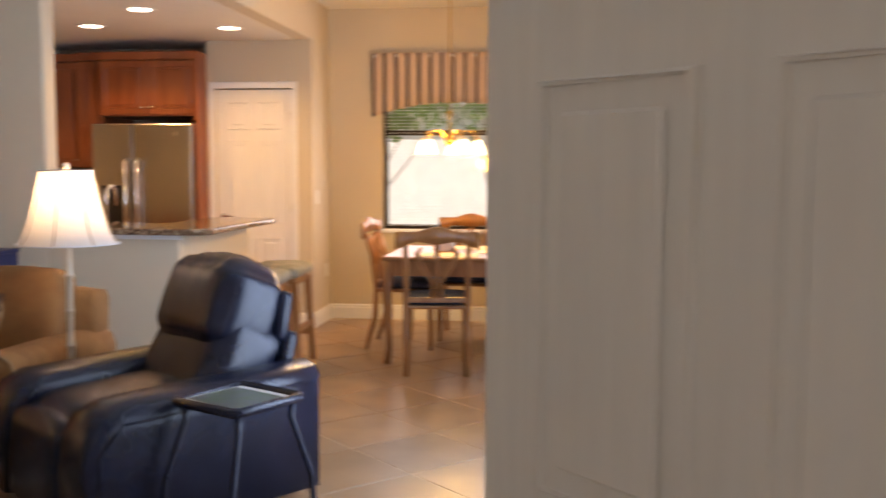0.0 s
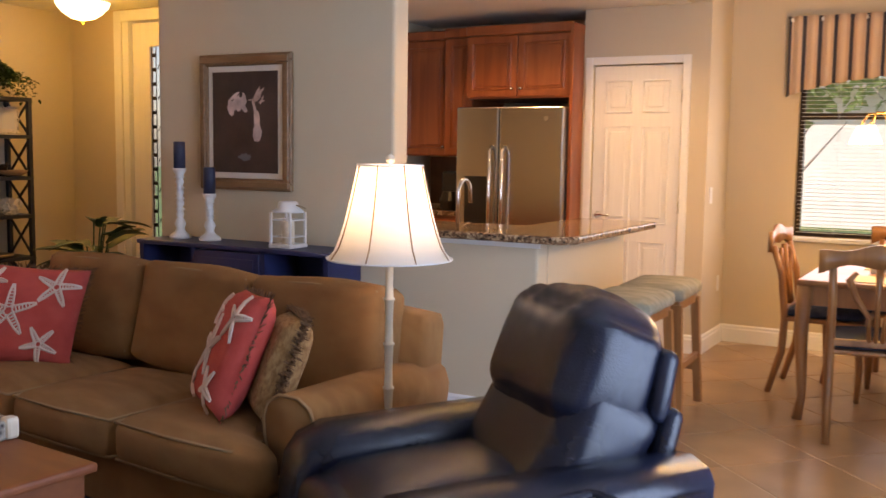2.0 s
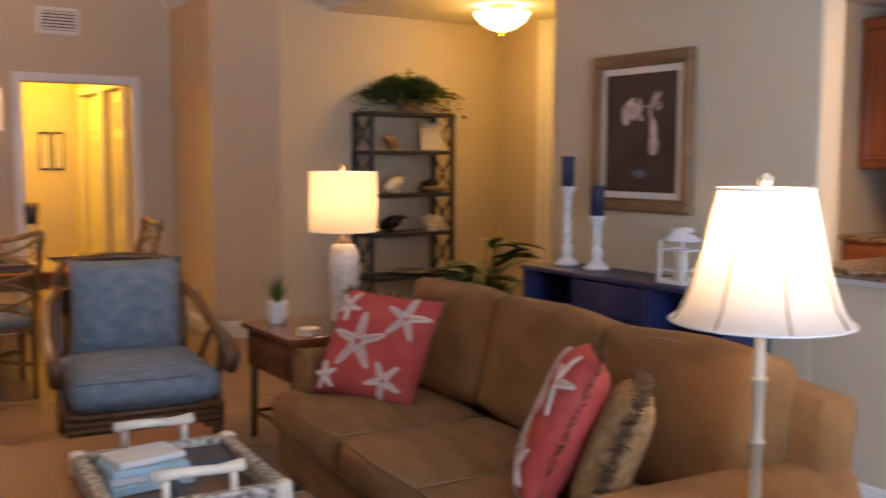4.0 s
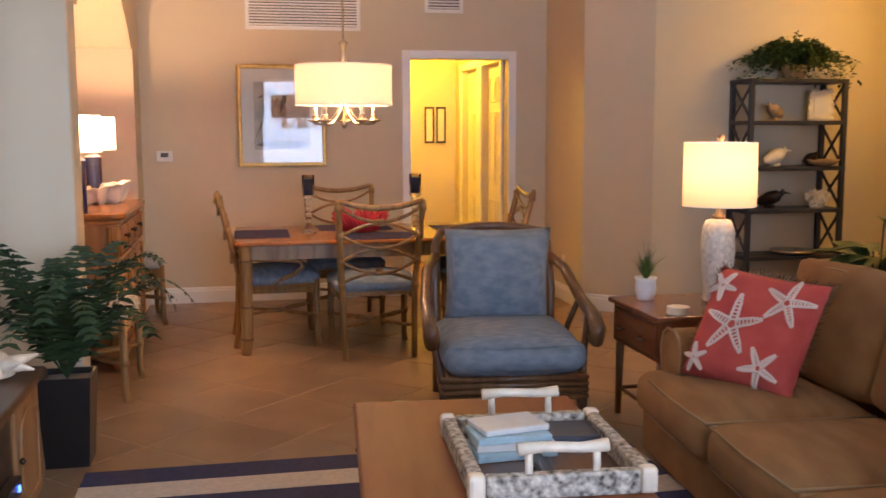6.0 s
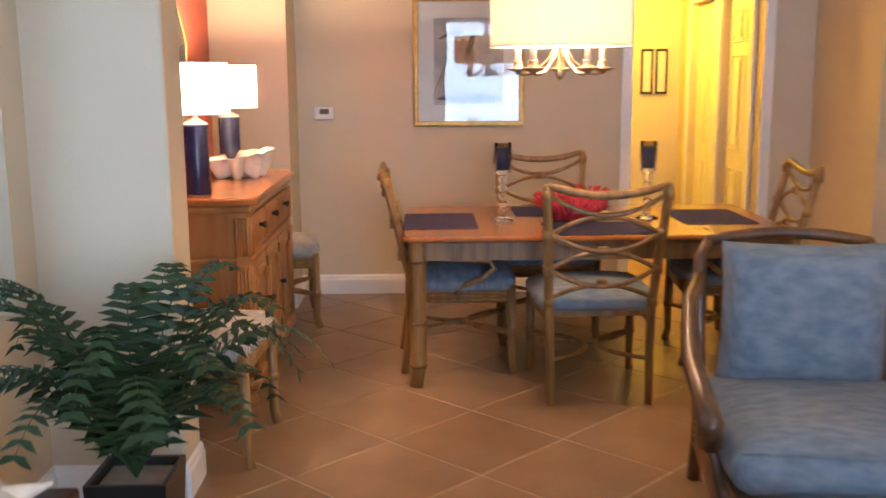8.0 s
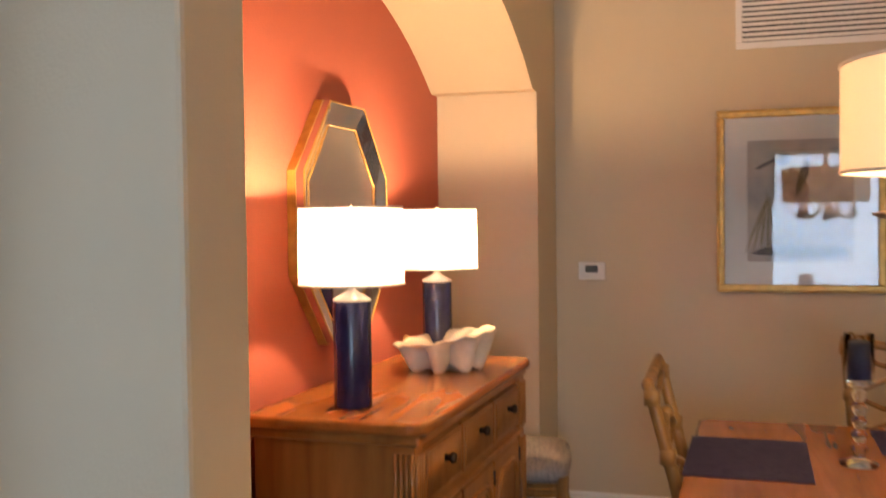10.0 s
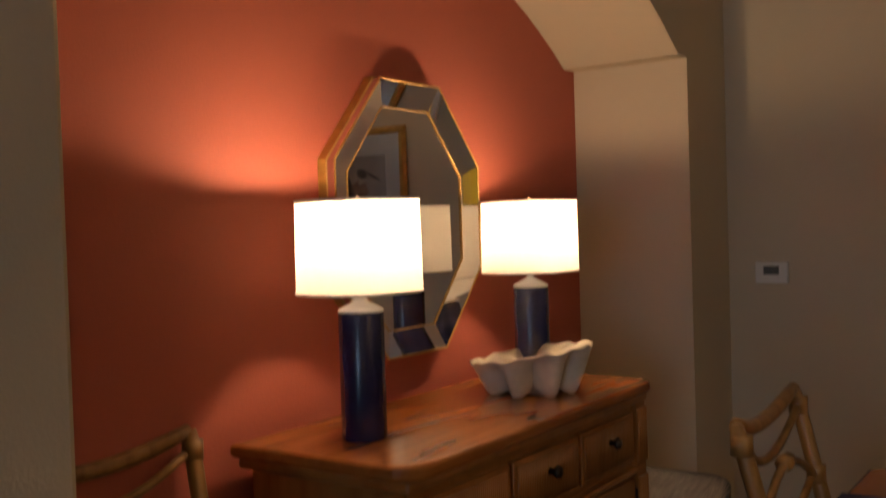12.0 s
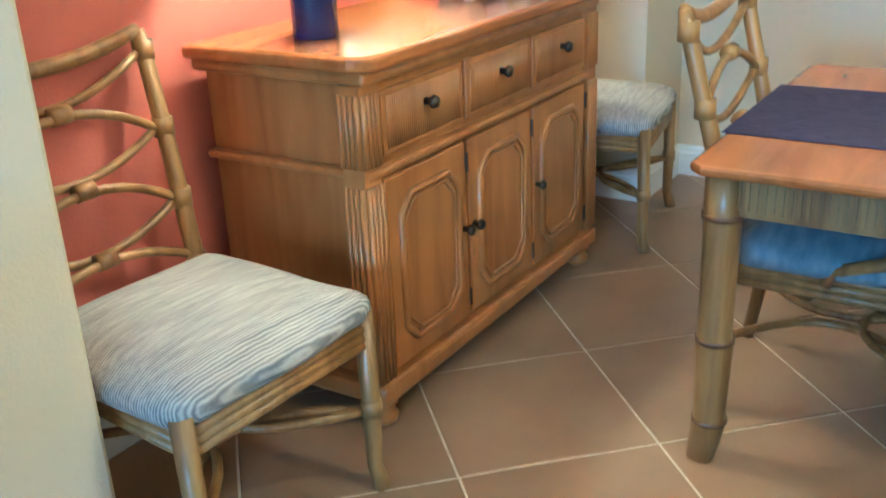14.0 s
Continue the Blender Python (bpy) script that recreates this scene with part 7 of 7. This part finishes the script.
def yblob(cy, cz, ry, rz, rot, seed, sp=0.15):
    b_ = blob(0, 0, ry, rz, rot, seed, 0, sp)
    return moved(b_, Matrix.Translation((0.0102, cy, cz)) @ pose(0, 0, 0, 0, 0, 90))


part("bird_shape", yblob(-0.03, 0.44, 0.07, 0.12, 0.3, 5), mat("dusty_rose_ink", (0.30, 0.19, 0.15), 0.8, var=0.3, scale=15), art)
part("bird_shape", yblob(-0.07, 0.60, 0.035, 0.025, 0.4, 6), GR, art)
part("bird_shape", yblob(-0.14, 0.585, 0.06, 0.008, 0.45, 7), GR, art)
part("bird_shape", yblob(0.01, 0.52, 0.02, 0.09, -0.3, 8), GR, art)
for y in (-0.04, 0.0):
    part("bird_shape", yblob(y, 0.25, 0.006, 0.11, 0.05, 12), GR, art)
part("ground_shape", yblob(0.0, 0.185, 0.20, 0.03, 0, 13), GR, art)
for k in range(7):
    part("reed_shape", yblob(-0.19 + k * 0.018, 0.30 + 0.01 * (k % 3), 0.004, 0.13, 0.12 * (k - 3), 20 + k), mat("olive_ink", (0.22, 0.18, 0.09), 0.8, var=0.2) if k == 0 else bpy.data.materials["olive_ink"], art)
pane = part("glazing", box(0.0125, 0.0145, -0.33, 0.33, 0.03, 0.80), M["glass"], hp3)
pane.visible_shadow = False
th = thing("thermostat", pose(W_X + 0.001, 2.127, 1.203), "white wall thermostat with a grey display", "thermostat")
part("housing", box(0, 0.022, -0.064, 0.064, -0.043, 0.043, 0.006), M["plasticw"], th)
part("display", box(0.022, 0.0235, -0.03, 0.03, -0.008, 0.026), M["lcd"], th)
for nm, y0, y1, z0, z1 in (("air_return_vent", 2.79, 3.72, 2.215, 2.62), ("air_vent", 4.26, 4.585, 2.375, 2.585)):
    v = thing(nm, pose(W_X + 0.001, 0, 0), "white louvred wall vent", "vent")
    b = bmesh.new()
    fw = 0.03
    for a0, a1, c0, c1 in ((y0, y1, z0, z0 + fw), (y0, y1, z1 - fw, z1), (y0, y0 + fw, z0 + fw, z1 - fw), (y1 - fw, y1, z0 + fw, z1 - fw)):
        box(0, 0.014, a0, a1, c0, c1, 0.003, b, 1)
    part("frame", b, M["trim"], v)
    part("backing", box(0, 0.002, y0 + fw, y1 - fw, z0 + fw, z1 - fw), M["lcd"], v)
    n_ = int((z1 - z0 - 2 * fw) / 0.022)
    for k in range(n_):
        z = z0 + fw + (k + 0.5) * (z1 - z0 - 2 * fw) / n_
        part("slat", moved(box(-0.001, 0.001, y0 + fw, y1 - fw, -0.008, 0.008), pose(0.008, 0, z, 0, 35)), M["trim"], v)
sw = thing("light_switch", pose(0.001, 8.60, 1.10), "white rocker light switch plate", "switch")
part("plate", box(0, 0.006, -0.035, 0.035, -0.057, 0.057, 0.003), M["plasticw"], sw)
part("rocker", box(0.006, 0.009, -0.016, 0.016, -0.033, 0.033, 0.002), M["plasticw"], sw)
ou = thing("wall_outlet", pose(0.001, 8.90, 0.45), "white wall outlet plate", "outlet")
part("plate", box(0, 0.006, -0.035, 0.035, -0.057, 0.057, 0.003), M["plasticw"], ou)
ou = thing("wall_outlet", pose(-6.3, 5.319, 0.32), "white wall outlet plate", "outlet")
part("plate", box(-0.035, 0.035, -0.006, 0, -0.057, 0.057, 0.003), M["plasticw"], ou)

# sideboard
sb = thing("sideboard", pose(0, 0, 0), "honey-brown sideboard with reeded drawers and fluted corners", "sideboard")
bx0, bx1, by0, by1 = -5.74, -4.54, 1.53, 2.03
B_ = M["buffet"]
b = bmesh.new()
o = [(bx0 - 0.04, by0), (bx1 + 0.04, by0)]
o += [(bx1 - 0.03 + 0.07 * math.cos(a), by1 - 0.035 + 0.07 * math.sin(a)) for a in [i * math.pi / 12 for i in range(7)]]
o += [(bx0 + 0.03 - 0.07 * math.sin(a), by1 - 0.035 + 0.07 * math.cos(a)) for a in [i * math.pi / 12 for i in range(7)]]
f = b.faces.new([b.verts.new((x, y, 0.895)) for x, y in o])
r = bmesh.ops.extrude_face_region(b, geom=[f])
for g in r["geom"]:
    if isinstance(g, bmesh.types.BMVert):
        g.co.z = 0.93
bmesh.ops.bevel(b, geom=[e for e in b.edges if abs(e.verts[0].co.z - e.verts[1].co.z) < 1e-4], offset=0.012, segments=3, profile=0.5, affect="EDGES")
part("top", b, M["buffet_top"], sb, "polished reddish-brown top")
part("body", box(bx0 + 0.02, bx1 - 0.02, by0 + 0.01, by1 - 0.02, 0.10, 0.894), B_, sb)
part("moulding", box(bx0 - 0.02, bx1 + 0.02, by0, by1 + 0.012, 0.865, 0.894, 0.010), B_, sb)
part("moulding", box(bx0 - 0.008, bx1 + 0.008, by0 + 0.005, by1 + 0.004, 0.645, 0.668, 0.009), B_, sb, "bead moulding under the drawers")
part("plinth", box(bx0 - 0.02, bx1 + 0.02, by0, by1 + 0.015, 0.075, 0.13, 0.014), B_, sb)
for x in (bx0 + 0.01, bx1 - 0.01):
    co_ = part("corner_column", box(x - 0.032, x + 0.032, by1 - 0.06, by1 - 0.001, 0.13, 0.865), B_, sb)
    sgn = 1 if x > -5 else -1
    for z0, z1 in ((0.14, 0.635), (0.68, 0.845)):
        for k in range(4):
            part("flute", tube([(x - 0.024 + 0.016 * k, by1 + 0.002, z0), (x - 0.024 + 0.016 * k, by1 + 0.002, z1)], 0.0075, 8), B_, co_, "", True)
            part("flute", tube([(x + sgn * 0.033, by1 - 0.054 + 0.015 * k, z0), (x + sgn * 0.033, by1 - 0.054 + 0.015 * k, z1)], 0.0075, 8), B_, co_, "", True)
    for y in (by0 + 0.06, by1 - 0.035):
        part("bun_foot", moved(lathe([(0.02, 0), (0.034, 0.012), (0.038, 0.03), (0.026, 0.05), (0.038, 0.062), (0.038, 0.076)], 16), pose(x - sgn * 0.02, y, 0)), B_, sb, "", True)
dwid = (bx1 - bx0 - 0.10) / 3
for k in range(3):
    x0 = bx0 + 0.05 + k * dwid
    x1 = x0 + dwid
    dd = part("drawer", box(x0 + 0.008, x1 - 0.008, by1 - 0.021, by1 - 0.003, 0.69, 0.84, 0.004), B_, sb)
    b = bmesh.new()
    n_ = 36
    for j in range(n_):
        xx = x0 + 0.03 + j * (dwid - 0.06) / (n_ - 1)
        tube([(xx, by1 - 0.002, 0.705), (xx, by1 - 0.002, 0.825)], 0.0045, 5, b)
    tagged(part("reeding", b, B_, dd, "vertical reeding", True), "vertical reeding", kind="stuff")
    kx = (x0 + x1) / 2
    part("knob", moved(lathe([(0.010, 0), (0.008, 0.014), (0.017, 0.024), (0.014, 0.034), (0.001, 0.037)], 14), pose(kx, by1 - 0.001, 0.78, -90)), M["bronze"], dd, "dark bronze knob", True)
    cd = part("cupboard_door", box(x0 + 0.008, x1 - 0.008, by1 - 0.021, by1 - 0.003, 0.145, 0.635, 0.004), B_, sb)
    for ins, rr in ((0.055, 0.010), (0.072, 0.005)):
        a0, a1, c0, c1, ch_ = x0 + ins, x1 - ins, 0.145 + ins, 0.635 - ins, 0.045
        part("panel_moulding", tube([(a0, by1, c0 + ch_), (a0 + ch_, by1, c0), (a1 - ch_, by1, c0), (a1, by1, c0 + ch_), (a1, by1, c1 - ch_), (a1 - ch_, by1, c1), (a0 + ch_, by1, c1), (a0, by1, c1 - ch_)], rr, 6, None, True), B_, cd, "", True)
    kx = x1 - 0.022 if k in (0, 2) else x0 + 0.022
    kx = (x1 - 0.025, x1 - 0.025, x0 + 0.025)[k]
    part("knob", moved(lathe([(0.008, 0), (0.007, 0.012), (0.015, 0.020), (0.012, 0.030), (0.001, 0.033)], 14), pose(kx, by1 - 0.003, 0.40, -90)), M["bronze"], cd, "dark bronze knob", True)
    for z in (0.2, 0.58):
        part("hinge", tube([(x0 + 0.008, by1 + 0.001, z - 0.025), (x0 + 0.008, by1 + 0.001, z + 0.025)], 0.004, 6), M["bronze"], cd)


def buffet_lamp(m):
    t = thing("buffet_lamp", m, "navy column table lamp with a white drum shade, lit", "lamp", "sideboard lamps")
    part("column", lathe([(0.053, 0), (0.054, 0.004), (0.054, 0.295), (0.052, 0.30)], 28), M["navylamp"], t, "navy ribbed column", True)
    part("cap", lathe([(0.054, 0.30), (0.054, 0.306), (0.02, 0.325), (0.01, 0.332), (0.01, 0.40)], 24), M["white"], t, "white cap", True)
    s_ = part("shade", lathe([(0.150, 0.346), (0.149, 0.455), (0.147, 0.565)], 44, None, False), M["shade"], t, "white linen drum shade", True)
    for z, r_ in ((0.348, 0.150), (0.563, 0.147)):
        part("shade_trim", tube([(r_ * math.cos(i * 0.1571), r_ * math.sin(i * 0.1571), z) for i in range(40)], 0.003, 5, None, True), M["trim"], s_)
    part("harp", tube([(0.0, 0.0, 0.40), (0.03, 0, 0.43), (0.03, 0, 0.55), (0, 0, 0.575), (-0.03, 0, 0.55), (-0.03, 0, 0.43), (0, 0, 0.40)], 0.0025, 5), M["nickel"], t)
    part("bulb", lathe([(0.012, 0.40), (0.026, 0.45), (0.02, 0.485), (0.001, 0.495)], 12), M["bulb"], t, "glowing bulb", True)
    return t


bl = buffet_lamp(pose(-4.69, 1.785, 0.931))
copy_thing(bl, pose(-5.54, 1.76, 0.931))

# clam shell: deep lobes standing like feet under a flaring rim
b = bmesh.new()
n_, rings = 144, []
for t in (0.0, 0.08, 0.2, 0.35, 0.5, 0.62, 0.74, 0.84, 0.92, 1.0, 1.06):
    ring = []
    for i in range(n_):
        a = 2 * math.pi * i / n_
        fold = (0.5 + 0.5 * math.cos(a * 7 + 0.5)) ** 0.8
        rib = 0.66 + 0.30 * min(1, t) ** 0.7
        deep = 0.26 + 0.16 * t + 0.48 * max(0.0, (t - 0.68) / 0.32) ** 1.1
        r_ = rib * fold + deep * (1 - fold) + (0.03 if t > 1 else 0)
        z = 0.002 + 0.108 * min(t, 1.02) * (1 - 0.06 * fold) + (0.012 * math.sin(a * 14) * max(0, t - 0.8)) + 0.03 * (1 - fold) * (1 - t)
        ring.append(b.verts.new((r_ * 0.178 * math.cos(a), r_ * 0.13 * math.sin(a), max(0.001, z * 1.1 * (1 + 0.22 * math.cos(a))))))
    rings.append(ring)
b.faces.new(rings[0])
for a, c in zip(rings, rings[1:]):
    for i in range(n_):
        b.faces.new((a[i], a[(i + 1) % n_], c[(i + 1) % n_], c[i]))
clam = single("clam_shell", b, M["shell"], pose(-5.40, 1.835, 0.931, 0, 0, 112), "large scalloped white clam shell on the sideboard", "shell", smooth=True)
so = clam.modifiers.new("thickness", "SOLIDIFY")
so.thickness, so.offset = 0.008, -1

# octagonal mirror
mi = thing("octagonal_mirror", pose(-5.238, 1.489, 1.452), "octagonal wall mirror framed in mirrored glass strips", "mirror")
OW, OH, ow, oh = 0.355, 0.405, 0.145, 0.165
outer = [(-ow, OH), (ow, OH), (OW, oh), (OW, -oh), (ow, -OH), (-ow, -OH), (-OW, -oh), (-OW, oh)]
inner = [(x * 0.78, z * 0.80) for x, z in outer]
b = bmesh.new()
f = b.faces.new([b.verts.new((x * 1.0, 0.001, z * 1.0)) for x, z in outer])
r = bmesh.ops.extrude_face_region(b, geom=[f])
for g in r["geom"]:
    if isinstance(g, bmesh.types.BMVert):
        g.co.y = 0.03
part("backing", b, M["goldframe"], mi, "gold edge")
b = bmesh.new()
b.faces.new([b.verts.new((x, 0.034, z)) for x, z in inner])
part("pane", b, M["mirror"], mi, "mirror glass")
for k in range(8):
    (x0, z0), (x1, z1), (x2, z2), (x3, z3) = outer[k], outer[(k + 1) % 8], inner[(k + 1) % 8], inner[k]
    b = bmesh.new()
    vs = [b.verts.new(q) for q in ((x0 * 0.985, 0.058, z0 * 0.985), (x1 * 0.985, 0.058, z1 * 0.985), (x2, 0.036, z2), (x3, 0.036, z3))]
    b.faces.new(vs)
    b.faces.new([vs[1], vs[0], b.verts.new((x0 * 0.99, 0.031, z0 * 0.99)), b.verts.new((x1 * 0.99, 0.031, z1 * 0.99))])
    bo = part("border_facet", b, M["mirror"], mi)
    part("rim", tube([(x3, 0.037, z3), (x2, 0.037, z2)], 0.002, 6), M["goldframe"], bo)
    part("rim", tube([(x0 * 0.987, 0.058, z0 * 0.987), (x1 * 0.987, 0.058, z1 * 0.987)], 0.003, 6), M["goldframe"], bo)

# ---- floor tiles, laid diagonally ----
S_, G_ = 0.49, 0.006
tile_me = bpy.data.meshes.new("tile")
bm = box(-S_ / 2 + G_ / 2, S_ / 2 - G_ / 2, -S_ / 2 + G_ / 2, S_ / 2 - G_ / 2, -0.012, 0.0, 0.002, None, 1)
bm.to_mesh(tile_me)
bm.free()
tile_me.materials.append(M["tile"])
floor = new("floor")
tagged(floor, "tan travertine-look floor tiles laid diagonally", "floor", "", "structure")
spots = []
for i in range(-30, 30):
    for j in range(-30, 30):
        u, v = -1.54 + (i + 0.5) * S_, 4.765 + (j + 0.5) * S_
        x, y = (u - v) / math.sqrt(2), (u + v) / math.sqrt(2)
        if -9.2 < x < 2.75 and -0.9 < y < 9.2 and not (x < -7.2 and not 3.5 < y < 5.3):
            spots.append((x, y))
spots.sort(key=lambda p_: abs(p_[0] + 3.4) * 0.55 + abs(p_[1] - 3.4))
for x, y in spots[:300]:
    o = new("tile", tile_me)
    o.parent = floor
    o.location = (x, y, 0)
    o.rotation_euler = (0, 0, math.pi / 4)
b = bmesh.new()
for x, y in spots[300:]:
    b.from_mesh(tile_me)
    b.verts.ensure_lookup_table()
    n_ = len(tile_me.vertices)
    bmesh.ops.transform(b, matrix=pose(x, y, 0, 0, 0, 45), verts=b.verts[-n_:])
tagged(part("tiles_far", b, M["tile"], floor), kind="stuff")
